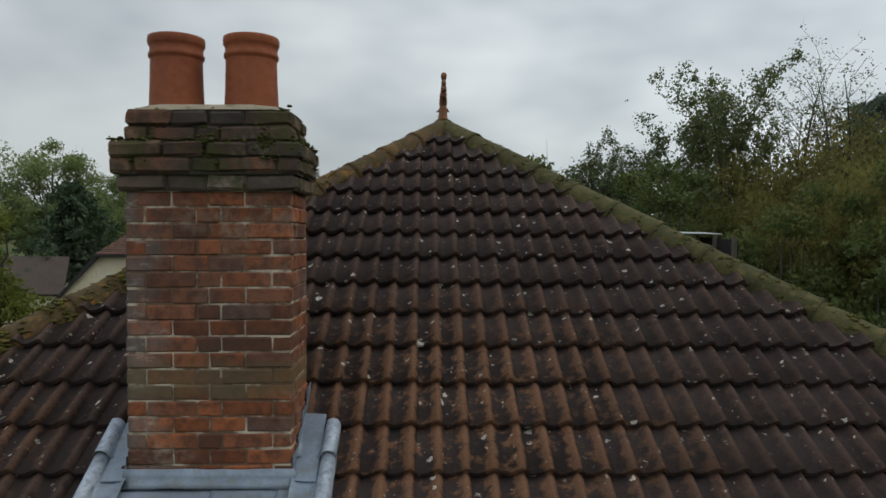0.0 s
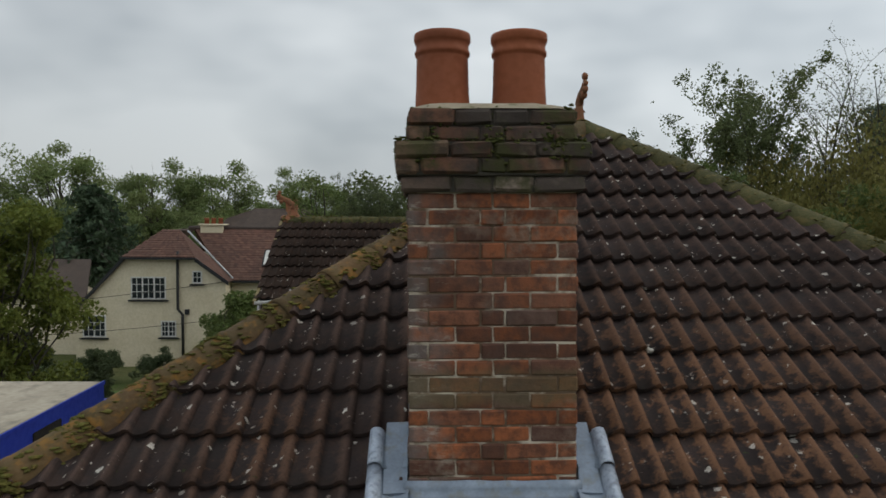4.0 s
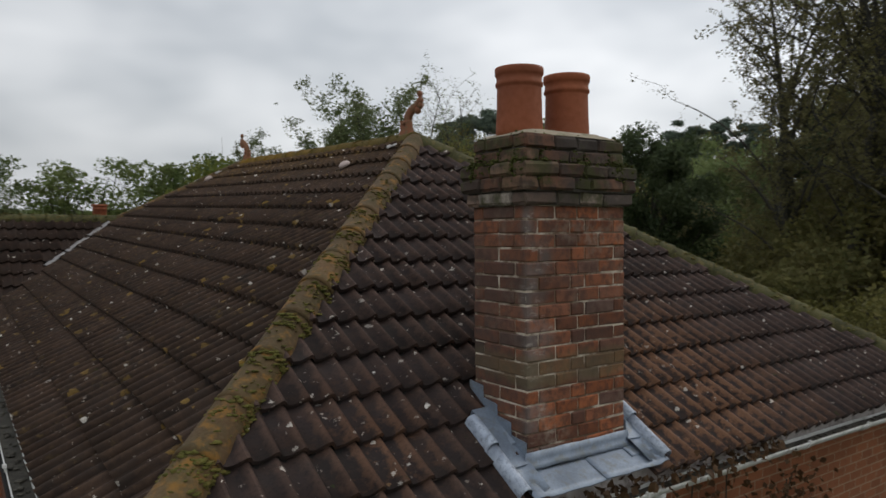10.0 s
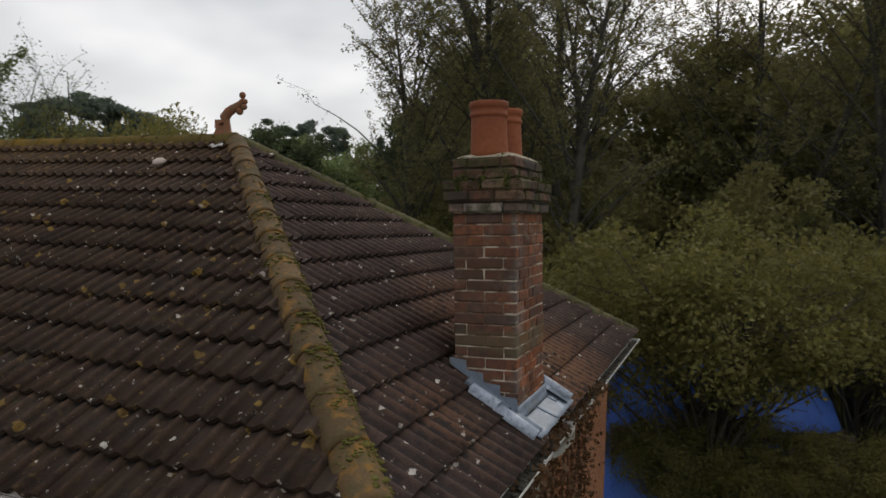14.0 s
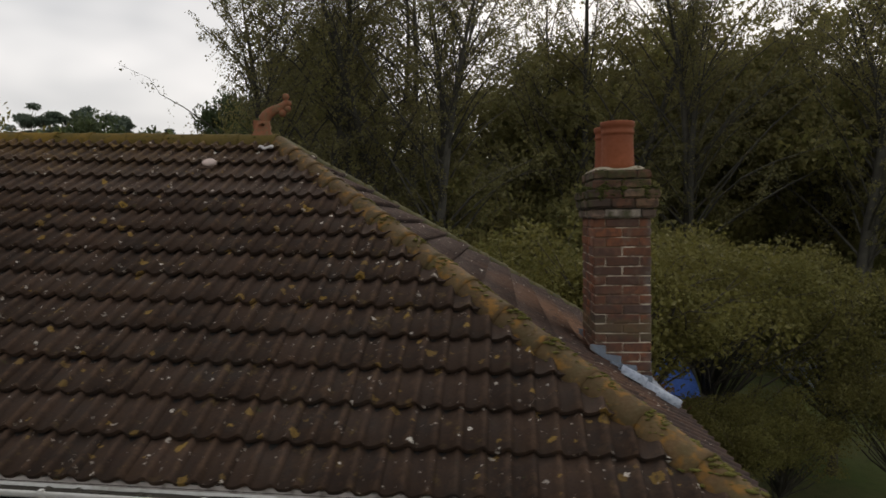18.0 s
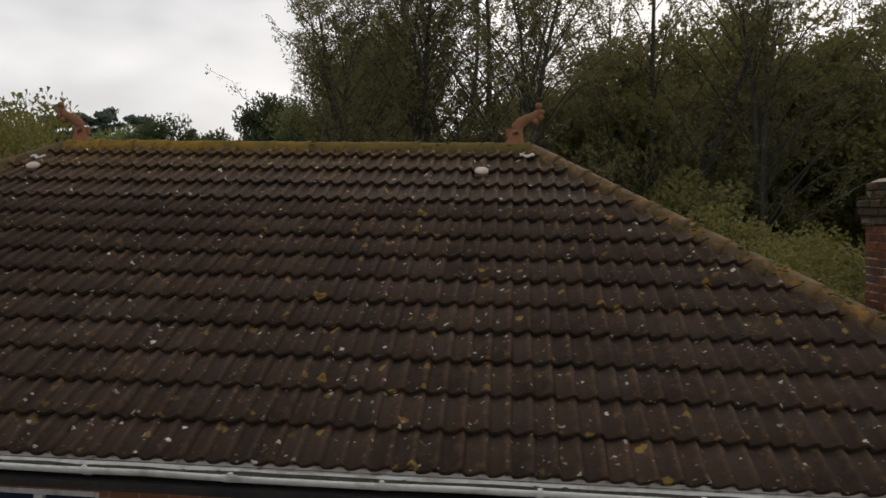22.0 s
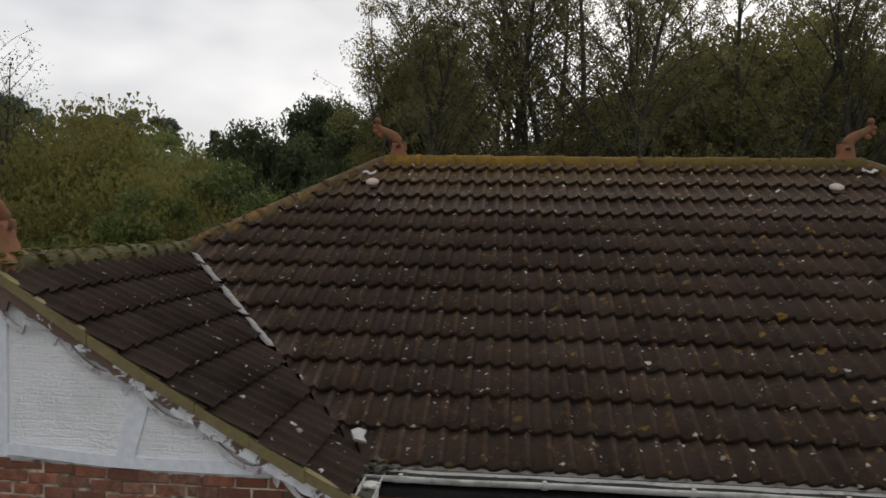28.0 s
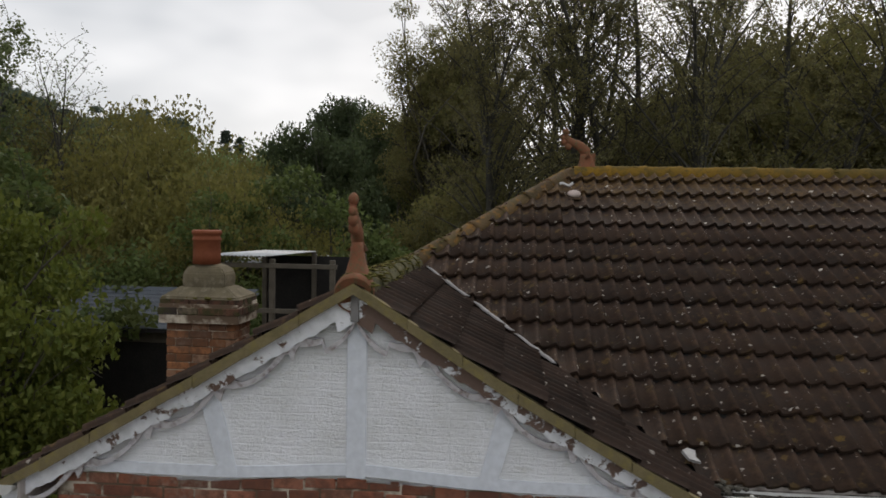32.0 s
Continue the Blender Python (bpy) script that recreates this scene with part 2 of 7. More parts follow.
def brick_material(name, warm, dark, pale, sooty=0.0, mossy=0.0, corner=False):
    """Single bricks: colour from brick to brick, burnt and limewashed patches."""
    m, nt, bs = fresh(name, 0.88, 0, 0.2)
    v = where(nt)
    r = chance(nt)
    n = nt.nodes.new("ShaderNodeValToRGB")
    el = n.color_ramp.elements
    el[0].position, el[0].color = 0.0, (*dark, 1)
    el[1].position, el[1].color = 1.0, (*tuple(x * 0.8 for x in warm), 1)
    for p, c in ((0.22, tuple(x * 0.7 for x in warm)), (0.5, warm), (0.75, tuple(x * 1.25 for x in warm)), (0.9, pale)):
        e = el.new(p)
        e.color = (*c, 1)
    nt.links.new(r, n.inputs["Fac"])
    mid, fine = noisy(nt, v, 16, 5, 0.6), noisy(nt, v, 90, 3)
    c = mixed(nt, span(nt, mid, 0.42, 0.62, 0, 0.75), n.outputs["Color"], tuple(x * 0.8 for x in dark))
    c = mixed(nt, span(nt, fine, 0.5, 0.8, 0, 0.4), c, tuple(x * 0.4 for x in warm))
    # pale lime bloom in streaks on the corner
    c = mixed(nt, calc(nt, "MULTIPLY", span(nt, noisy(nt, v, 3.4, 4), 0.52, 0.66, 0, 0.45), span(nt, noisy(nt, v, 28, 5), 0.4, 0.6)), c, (0.26, 0.215, 0.17))
    if corner:          # limewash left on the south-west corner, algae in a band above the leadwork
        px, pz = axis(nt, v, 0), axis(nt, v, 2)
        edge = calc(nt, "MULTIPLY", span(nt, calc(nt, "ADD", px, calc(nt, "MULTIPLY", noisy(nt, v, 6, 4), 0.4)), -1.28, -1.10, 0.75, 0), span(nt, calc(nt, "ADD", axis(nt, v, 1), calc(nt, "MULTIPLY", noisy(nt, v, 7, 4), 0.25)), 3.76, 3.84, 1, 0))
        some = span(nt, calc(nt, "FRACT", calc(nt, "MULTIPLY", r, 7.3)), 0.25, 0.45)       # brick by brick
        c = mixed(nt, calc(nt, "MULTIPLY", edge, some), c, mixed(nt, noisy(nt, v, 22, 4), (0.09, 0.078, 0.072), (0.20, 0.175, 0.165)))
        smear = calc(nt, "MULTIPLY", calc(nt, "MULTIPLY", edge, 1.2), span(nt, noisy(nt, where(nt, (1, 1, 2.6)), 9, 6, 0.7), 0.56, 0.66, 0, 0.8))
        c = mixed(nt, smear, c, (0.40, 0.36, 0.31))
        # the west face is mixed darker, more so towards its foot
        west_dark = calc(nt, "MULTIPLY", span(nt, px, -1.50, -1.56), span(nt, calc(nt, "ADD", noisy(nt, v, 3.5, 5, 0.6), calc(nt, "MULTIPLY", pz, -0.12)), -0.42, -0.16, 0.45, 0.9))
        c = mixed(nt, west_dark, c, mixed(nt, noisy(nt, v, 18, 4), (0.045, 0.036, 0.032), (0.085, 0.058, 0.047)))
        band = calc(nt, "ABSOLUTE", calc(nt, "ADD", calc(nt, "ADD", pz, -6.02), calc(nt, "MULTIPLY", calc(nt, "ADD", noisy(nt, v, 5, 3), -0.5), 0.12)))
        c = mixed(nt, span(nt, band, 0.06, 0.11, 0.6, 0), c, mixed(nt, noisy(nt, v, 30, 3), (0.080, 0.070, 0.035), (0.15, 0.12, 0.065)))
    if sooty:
        c = mixed(nt, span(nt, noisy(nt, v, 2.1, 4), 0.45, 0.62, 0, sooty), c, (0.05, 0.042, 0.038))
    if mossy:
        c = mixed(nt, span(nt, noisy(nt, v, 5, 5, 0.65), 0.5 - mossy * 0.14, 0.62 - mossy * 0.1, 0, 0.8), c, (0.046, 0.048, 0.017))
    put(nt, bs.inputs["Base Color"], c)
    relief(nt, bs, calc(nt, "ADD", mid, calc(nt, "MULTIPLY", fine, 0.7)), 0.6, 0.006)
    return m


def leaf_material(name, a, b, c3, trans=0.3):
    m, nt, bs = fresh(name, 0.6, 0, 0.25)
    r = nt.nodes.new("ShaderNodeNewGeometry").outputs["Random Per Island"]
    o = nt.nodes.new("ShaderNodeObjectInfo").outputs["Random"]
    v = where(nt)
    c = mixed(nt, r, a, b)
    c = mixed(nt, span(nt, noisy(nt, v, 0.5, 3), 0.42, 0.66, 0, 0.7), c, c3)
    c = mixed(nt, 1.0, c, mixed(nt, o, (0.82, 0.82, 0.82), (1.18, 1.18, 1.1)), "MULTIPLY")
    put(nt, bs.inputs["Base Color"], c)
    tr = nt.nodes.new("ShaderNodeBsdfTranslucent")
    put(nt, tr.inputs["Color"], c)
    ms = nt.nodes.new("ShaderNodeMixShader")
    ms.inputs[0].default_value = trans
    nt.links.new(bs.outputs[0], ms.inputs[1])
    nt.links.new(tr.outputs[0], ms.inputs[2])
    nt.links.new(ms.outputs[0], nt.nodes["Material Output"].inputs["Surface"])
    return m


def peeling_material(name):
    """White gloss paint that has flaked off brown weathered board."""
    m, nt, bs = fresh(name, 0.6, 0, 0.35)
    v = where(nt)
    n = calc(nt, "ADD", noisy(nt, v, 9, 6, 0.70), calc(nt, "MULTIPLY", noisy(nt, v, 0.9, 2), 0.35))
    weather = span(nt, axis(nt, v, 1), 14.95, 14.85, 0, 1)      # the weather side has lost more, most of all near the top
    south = calc(nt, "MULTIPLY", weather, span(nt, axis(nt, v, 2), 6.0, 6.5, 0.05, 0.21))
    flake = span(nt, calc(nt, "ADD", n, south), 0.755, 0.770)
    wood = mixed(nt, noisy(nt, where(nt, (3, 40, 40)), 3, 4), (0.10, 0.055, 0.04), (0.20, 0.14, 0.11))
    paint = mixed(nt, span(nt, noisy(nt, v, 12, 5), 0.4, 0.7), (0.82, 0.83, 0.86), (0.62, 0.63, 0.65))
    put(nt, bs.inputs["Base Color"], mixed(nt, flake, paint, wood))
    relief(nt, bs, calc(nt, "SUBTRACT", 1.0, flake), 0.6, 0.003)
    return m


def painted_brick_material(name):
    """Rough brickwork under many coats of white paint, with pinholes and chips."""
    m, nt, bs = fresh(name, 0.8, 0, 0.3)
    v = where(nt)
    s = nt.nodes.new("ShaderNodeSeparateXYZ")
    nt.links.new(v, s.inputs[0])
    cmb = nt.nodes.new("ShaderNodeCombineXYZ")
    put(nt, cmb.inputs[0], s.outputs[1])
    put(nt, cmb.inputs[1], calc(nt, "ADD", s.outputs[2], calc(nt, "MULTIPLY", noisy(nt, v, 3, 2), 0.03)))
    br = nt.nodes.new("ShaderNodeTexBrick")
    nt.links.new(cmb.outputs[0], br.inputs["Vector"])
    br.inputs["Scale"].default_value = 1.0
    br.inputs["Brick Width"].default_value, br.inputs["Row Height"].default_value = 0.225, 0.055
    br.inputs["Mortar Size"].default_value, br.inputs["Mortar Smooth"].default_value = 0.008, 1.0
    c = mixed(nt, span(nt, noisy(nt, v, 2.2, 5), 0.4, 0.68), (0.90, 0.91, 0.93), (0.80, 0.81, 0.81))
    c = mixed(nt, span(nt, noisy(nt, where(nt, (1, 1, 5)), 9, 5, 0.65), 0.58, 0.7, 0, 0.45), c, (0.62, 0.61, 0.56))
    d, col = cells(nt, where(nt, (1, 1, 2.4)), 17)
    hole = calc(nt, "MULTIPLY", span(nt, calc(nt, "SUBTRACT", d, calc(nt, "MULTIPLY", axis(nt, col, 1), 0.20)), 0.0, -0.03), span(nt, axis(nt, col, 0), 0.70, 0.72))
    c = mixed(nt, calc(nt, "MULTIPLY", hole, 0.75), c, (0.22, 0.20, 0.19))
    put(nt, bs.inputs["Base Color"], c)
    h = calc(nt, "ADD", calc(nt, "MULTIPLY", calc(nt, "SUBTRACT", 1.0, br.outputs["Fac"]), 0.22), calc(nt, "MULTIPLY", noisy(nt, where(nt, (1, 1, 2.2)), 26, 6, 0.7), 1.4))
    relief(nt, bs, calc(nt, "SUBTRACT", h, hole), 1.0, 0.013)
    return m


def wall_brick_material(name, a, b, mortar, yaxis=True):
    """Brickwork too far off to build brick by brick."""
    m, nt, bs = fresh(name, 0.9, 0, 0.2)
    g = nt.nodes.new("ShaderNodeNewGeometry").outputs["Position"]
    s = nt.nodes.new("ShaderNodeSeparateXYZ")
    nt.links.new(g, s.inputs[0])
    cmb = nt.nodes.new("ShaderNodeCombineXYZ")
    nt.links.new(s.outputs[1 if yaxis else 0], cmb.inputs[0])
    nt.links.new(s.outputs[2], cmb.inputs[1])
    br = nt.nodes.new("ShaderNodeTexBrick")
    nt.links.new(cmb.outputs[0], br.inputs["Vector"])
    br.inputs["Scale"].default_value = 1.0
    br.inputs["Brick Width"].default_value, br.inputs["Row Height"].default_value = 0.215, 0.0832
    br.inputs["Mortar Size"].default_value, br.inputs["Mortar Smooth"].default_value = 0.006, 0.3
    put(nt, br.inputs["Color1"], a)
    put(nt, br.inputs["Color2"], b)
    put(nt, br.inputs["Mortar"], mortar)
    v = where(nt)
    c = mixed(nt, span(nt, noisy(nt, v, 1.4, 4), 0.4, 0.7, 0, 0.45), br.outputs["Color"], tuple(x * 0.5 for x in a))
    c = mixed(nt, span(nt, noisy(nt, v, 45, 3), 0.5, 0.8, 0, 0.4), c, tuple(x * 0.4 for x in a))
    put(nt, bs.inputs["Base Color"], c)
    relief(nt, bs, calc(nt, "SUBTRACT", 1.0, br.outputs["Fac"]), 0.5, 0.006)
    return m


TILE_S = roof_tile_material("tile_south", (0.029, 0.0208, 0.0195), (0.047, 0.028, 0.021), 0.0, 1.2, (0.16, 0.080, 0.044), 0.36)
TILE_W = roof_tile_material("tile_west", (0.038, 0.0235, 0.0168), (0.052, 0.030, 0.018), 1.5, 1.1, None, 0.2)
HIP = plain("hip_clay", (0.100, 0.058, 0.026), (0.062, 0.049, 0.019), 5, 0.9, 0.7, 0.01, vary=0.25, dirt=(0.20, 0.098, 0.018))
RIDGE, rnt, rbs = fresh("ridge_clay", 0.92, 0, 0.1)
rv = where(rnt)
ochre = calc(rnt, "MULTIPLY", span(rnt, axis(rnt, rv, 1), 8.0, 12.5, 0.0, 0.9), span(rnt, noisy(rnt, rv, 6, 5, 0.65), 0.36, 0.56))
olive = mixed(rnt, noisy(rnt, rv, 5, 4), (0.070, 0.054, 0.019), (0.108, 0.078, 0.025))
put(rnt, rbs.inputs["Base Color"], mixed(rnt, span(rnt, noisy(rnt, rv, 22, 4), 0.56, 0.68, 0, 0.6), mixed(rnt, ochre, olive, mixed(rnt, chance(rnt), (0.24, 0.132, 0.018), (0.19, 0.112, 0.020))), (0.055, 0.05, 0.022)))
relief(rnt, rbs, calc(rnt, "ADD", noisy(rnt, rv, 7, 4), noisy(rnt, rv, 40, 4)), 0.7, 0.01)
HIP_GREEN = plain("mossy_hip_clay", (0.066, 0.060, 0.022), (0.044, 0.045, 0.016), 7, 0.9, 0.8, 0.012, vary=0.25, dirt=(0.11, 0.085, 0.03))
MOSS = plain("moss", (0.125, 0.115, 0.030), (0.078, 0.078, 0.022), 12, 0.95, 0.9, 0.02, spec=0.1, vary=0.25, dirt=(0.15, 0.10, 0.035))
MOSS_DARK = plain("dark_moss", (0.062, 0.066, 0.018), (0.036, 0.042, 0.014), 14, 0.95, 0.9, 0.02, spec=0.1, vary=0.3, dirt=(0.085, 0.085, 0.022))
SOOT = plain("sooty_mortar", (0.055, 0.048, 0.036), (0.035, 0.031, 0.025), 9, 0.95, 0.6, 0.005)
OLDGREY = plain("bare_grey_wood", (0.25, 0.24, 0.235), (0.17, 0.165, 0.16), 12, 0.85, 0.5, 0.004)
MORTAR, mnt, mbs = fresh("mortar", 0.95, 0, 0.2)
mv = where(mnt)
put(mnt, mbs.inputs["Base Color"], mixed(mnt, span(mnt, noisy(mnt, mv, 4.2, 5, 0.62), 0.46, 0.60), (0.12, 0.082, 0.055), mixed(mnt, noisy(mnt, mv, 50, 3), (0.40, 0.34, 0.26), (0.62, 0.55, 0.45))))
relief(mnt, mbs, noisy(mnt, mv, 60, 4), 0.6, 0.005)
FLAUNCH = plain("cement", (0.34, 0.29, 0.215), (0.22, 0.19, 0.135), 7, 0.95, 0.6, 0.008, dirt=(0.10, 0.10, 0.045))
MOSSY_CEMENT = plain("mossy_cement", (0.17, 0.140, 0.088), (0.105, 0.088, 0.055), 6, 0.95, 0.7, 0.01, dirt=(0.20, 0.17, 0.12))
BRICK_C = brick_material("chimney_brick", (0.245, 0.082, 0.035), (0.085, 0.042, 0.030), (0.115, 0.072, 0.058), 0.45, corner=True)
BRICK_M = brick_material("corbel_brick", (0.105, 0.052, 0.033), (0.040, 0.032, 0.026), (0.16, 0.13, 0.085), 0.6, 0.15)
BRICK_L = brick_material("limed_brick", (0.165, 0.112, 0.085), (0.08, 0.063, 0.054), (0.32, 0.28, 0.24), 0.3, 0.1)
BRICK_2 = brick_material("orange_brick", (0.27, 0.115, 0.052), (0.15, 0.075, 0.045), (0.26, 0.19, 0.14), 0.3)
BRICK_W = brick_material("wall_top_brick", (0.26, 0.10, 0.06), (0.14, 0.065, 0.045), (0.3, 0.15, 0.1), 0.1)
POT = plain("terracotta", (0.235, 0.068, 0.027), (0.18, 0.052, 0.022), 3, 0.75, 0.15, 0.002, vary=0.06)
FINIAL = plain("finial_clay", (0.24, 0.088, 0.045), (0.15, 0.075, 0.038), 14, 0.85, 0.5, 0.006, dirt=(0.12, 0.10, 0.05))
LEAD = plain("lead", (0.225, 0.27, 0.335), (0.15, 0.18, 0.225), 7, 0.5, 0.25, 0.004, 0.25, 0.4, vary=0.08, dirt=(0.16, 0.17, 0.17))
LEAD_PALE = plain("pale_lead", (0.42, 0.47, 0.55), (0.24, 0.28, 0.35), 16, 0.5, 0.3, 0.003, 0.15, 0.4, vary=0.08, dirt=(0.16, 0.18, 0.21))
PVC = plain("white_plastic", (0.62, 0.62, 0.60), (0.5, 0.5, 0.47), 3, 0.45, 0.1, 0.001, dirt=(0.28, 0.27, 0.23))
FASCIA = plain("fascia_paint", (0.46, 0.415, 0.385), (0.32, 0.29, 0.265), 4, 0.7, 0.4, 0.003, dirt=(0.12, 0.10, 0.085))
PEEL = peeling_material("peeling_paint")
RENDER_WHITE = painted_brick_material("painted_render")
PEEL_TRIM = plain("bare_trim", (0.64, 0.62, 0.64), (0.45, 0.42, 0.42), 9, 0.8, 0.5, 0.003, dirt=(0.14, 0.09, 0.075))
TILE_WING = roof_tile_material("tile_wing", (0.029, 0.020, 0.016), (0.040, 0.024, 0.017), 0.0, 0.7, None, 0.0, 0.04)
TIMBER_WHITE = plain("painted_timber", (0.76, 0.79, 0.84), (0.68, 0.71, 0.76), 2.0, 0.6, 0.2, 0.003)
UNDERCLOAK = plain("mossy_verge", (0.205, 0.165, 0.085), (0.145, 0.12, 0.058), 7, 0.95, 0.7, 0.01, dirt=(0.20, 0.16, 0.06))
WALL_W = wall_brick_material("brickwork_west", (0.24, 0.10, 0.055), (0.17, 0.075, 0.045), (0.30, 0.25, 0.2))
WALL_S = wall_brick_material("brickwork_south", (0.30, 0.115, 0.055), (0.22, 0.085, 0.042), (0.34, 0.25, 0.17), False)
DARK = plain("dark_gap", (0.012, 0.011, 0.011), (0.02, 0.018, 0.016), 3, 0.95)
VENTCLAY = plain("pale_vent", (0.50, 0.40, 0.36), (0.40, 0.33, 0.30), 9, 0.8, 0.3)
FILLET = plain("grey_mortar", (0.34, 0.325, 0.32), (0.22, 0.21, 0.205), 9, 0.85, 0.5, 0.004, dirt=(0.13, 0.12, 0.11))
SCRAP = plain("pale_mortar", (0.46, 0.45, 0.44), (0.30, 0.285, 0.275), 12, 0.85, 0.4)
BARK = plain("bark", (0.085, 0.075, 0.058), (0.045, 0.042, 0.035), 4, 0.95, 0.9, 0.02)
BARK_PALE = plain("pale_bark", (0.075, 0.070, 0.056), (0.042, 0.040, 0.033), 4, 0.95, 0.9, 0.02)
GLASS, gnt, gbs = fresh("window_glass", 0.06, 0, 0.6)
gbs.inputs["Base Color"].default_value = (0.02, 0.024, 0.028, 1)
put(gnt, gbs.inputs["Roughness"], span(gnt, noisy(gnt, where(gnt), 3, 2), 0.3, 0.7, 0.03, 0.1))
LEAF_POPLAR = leaf_material("poplar_leaves", (0.142, 0.137, 0.060), (0.205, 0.180, 0.077), (0.126, 0.122, 0.052), 0.5)
LEAF_OAKDARK = leaf_material("oak_leaves", (0.044, 0.066, 0.030), (0.078, 0.102, 0.044), (0.058, 0.073, 0.03), 0.4)
LEAF_DARK = leaf_material("wood_leaves", (0.128, 0.132, 0.049), (0.195, 0.176, 0.065), (0.155, 0.130, 0.050), 0.5)
LEAF_OAK = leaf_material("ash_leaves", (0.088, 0.117, 0.052), (0.140, 0.168, 0.072), (0.106, 0.115, 0.047), 0.45)
LEAF_BRIGHT = leaf_material("fresh_leaves", (0.080, 0.110, 0.022), (0.150, 0.165, 0.033), (0.115, 0.132, 0.022), 0.4)
LEAF_GREEN = leaf_material("green_leaves", (0.075, 0.110, 0.032), (0.115, 0.150, 0.045), (0.095, 0.105, 0.03), 0.4)
LEAF_WILLOW = leaf_material("willow_leaves", (0.118, 0.117, 0.036), (0.175, 0.158, 0.048), (0.138, 0.122, 0.038), 0.45)
LEAF_FIR = leaf_material("fir_needles", (0.036, 0.062, 0.034), (0.058, 0.088, 0.046), (0.045, 0.068, 0.034), 0.25)
LEAF_PINE = leaf_material("pine_needles", (0.070, 0.098, 0.078), (0.105, 0.135, 0.105), (0.085, 0.108, 0.08), 0.4)
# leaf colour lightened to carry the haze of distance
LEAF_FAR = leaf_material("far_leaves", (0.115, 0.160, 0.062), (0.170, 0.210, 0.085), (0.14, 0.155, 0.06), 0.45)
LEAF_BROWN = leaf_material("dry_creeper", (0.10, 0.052, 0.026), (0.17, 0.092, 0.042), (0.075, 0.045, 0.022))


# ---- mesh kit ----
def link(name, bm, material, parent=None, label=""):
    me = bpy.data.meshes.new(name)
    bm.to_mesh(me)
    bm.free()
    return place(name, me, material, parent, label)


def place(name, me, material, parent=None, label=""):
    if material and not me.materials:
        me.materials.append(material)
    ob = new(name, me)
    if parent:
        ob.parent = parent
    if label:
        ob["label"] = label
    return ob


def part(name, bm, material, parent, label=""):
    return link(name, bm, material, parent, label)


def thing(name, label, category, group="", kind="", m=None):
    ob = new(name)
    ob.empty_display_size = 0.2
    if m is not None:
        ob.matrix_basis = m
    return tagged(ob, label, category, group, kind)


def box(bm, lo, hi, bevel=0.0):
    """A box between two corners, its edges rounded by bevel."""
    lo, hi = Vector(lo), Vector(hi)
    g = bmesh.ops.create_cube(bm, size=1.0, matrix=Matrix.Translation((lo + hi) / 2) @ Matrix.Diagonal((*(hi - lo), 1)))
    if bevel:
        es = list({e for v in g["verts"] for e in v.link_edges})
        bmesh.ops.bevel(bm, geom=es, offset=bevel, segments=2, affect="EDGES", profile=0.6)
    return bm


def boxes(*spans, bevel=0.0):
    bm = bmesh.new()
    for lo, hi in spans:
        box(bm, lo, hi, bevel)
    return bm


def slab(poly, thick, up=(0, 0, 1)):
    """A plate of that outline, thick along -up."""
    bm = bmesh.new()
    up = Vector(up).normalized()
    top = [bm.verts.new(p) for p in poly]
    low = [bm.verts.new(Vector(p) - up * thick) for p in poly]
    bm.faces.new(top)
    bm.faces.new(low[::-1])
    for i in range(len(poly)):
        j = (i + 1) % len(poly)
        bm.faces.new((top[i], low[i], low[j], top[j]))
    bmesh.ops.recalc_face_normals(bm, faces=bm.faces)
    return bm


def lathe(profile, sides=28):
    """A turned shape from (radius, height) pairs."""
    bm = bmesh.new()
    rings = []
    for r, z in profile:
        rings.append([bm.verts.new((r * math.cos(2 * math.pi * k / sides), r * math.sin(2 * math.pi * k / sides), z)) for k in range(sides)])
    for a, b in zip(rings, rings[1:]):
        for k in range(sides):
            bm.faces.new((a[k], a[(k + 1) % sides], b[(k + 1) % sides], b[k]))
    for f in bm.faces:
        f.smooth = True
    bmesh.ops.recalc_face_normals(bm, faces=bm.faces)
    return bm


def tube(bm, pts, radii, sides=8, flat=(1.0, 1.0), closed=True):
    """A tapered tube along pts; flat scales its two cross axes."""
    pts = [Vector(p) for p in pts]
    rings = []
    for i, p in enumerate(pts):
        d = (pts[min(i + 1, len(pts) - 1)] - pts[max(i - 1, 0)]).normalized()
        ref = Vector((0, 0, 1)) if abs(d.z) < 0.93 else Vector((0, 1, 0))
        u = d.cross(ref).normalized()
        w = u.cross(d)
        rings.append([bm.verts.new(p + radii[i] * (flat[0] * u * math.cos(2 * math.pi * k / sides) + flat[1] * w * math.sin(2 * math.pi * k / sides))) for k in range(sides)])
    for a, b in zip(rings, rings[1:]):
        for k in range(sides):
            f = bm.faces.new((a[k], a[(k + 1) % sides], b[(k + 1) % sides], b[k]))
            f.smooth = True
    if closed:
        bm.faces.new(rings[0][::-1])
        bm.faces.new(rings[-1])
    return bm


def ball(bm, c, r, sub=1, squash=(1, 1, 1)):
    g = bmesh.ops.create_icosphere(bm, subdivisions=sub, radius=r, matrix=Matrix.Translation(c) @ Matrix.Diagonal((*squash, 1)))
    for v in g["verts"]:
        for f in v.link_faces:
            f.smooth = True
    return bm


def soup(name, verts, faces, material, parent=None, label="", smooth=False):
    me = bpy.data.meshes.new(name)
    me.from_pydata([tuple(v) for v in verts], [], [tuple(f) for f in faces])
    me.update()
    if smooth:
        me.polygons.foreach_set("use_smooth", [True] * len(me.polygons))
    return place(name, me, material, parent, label)


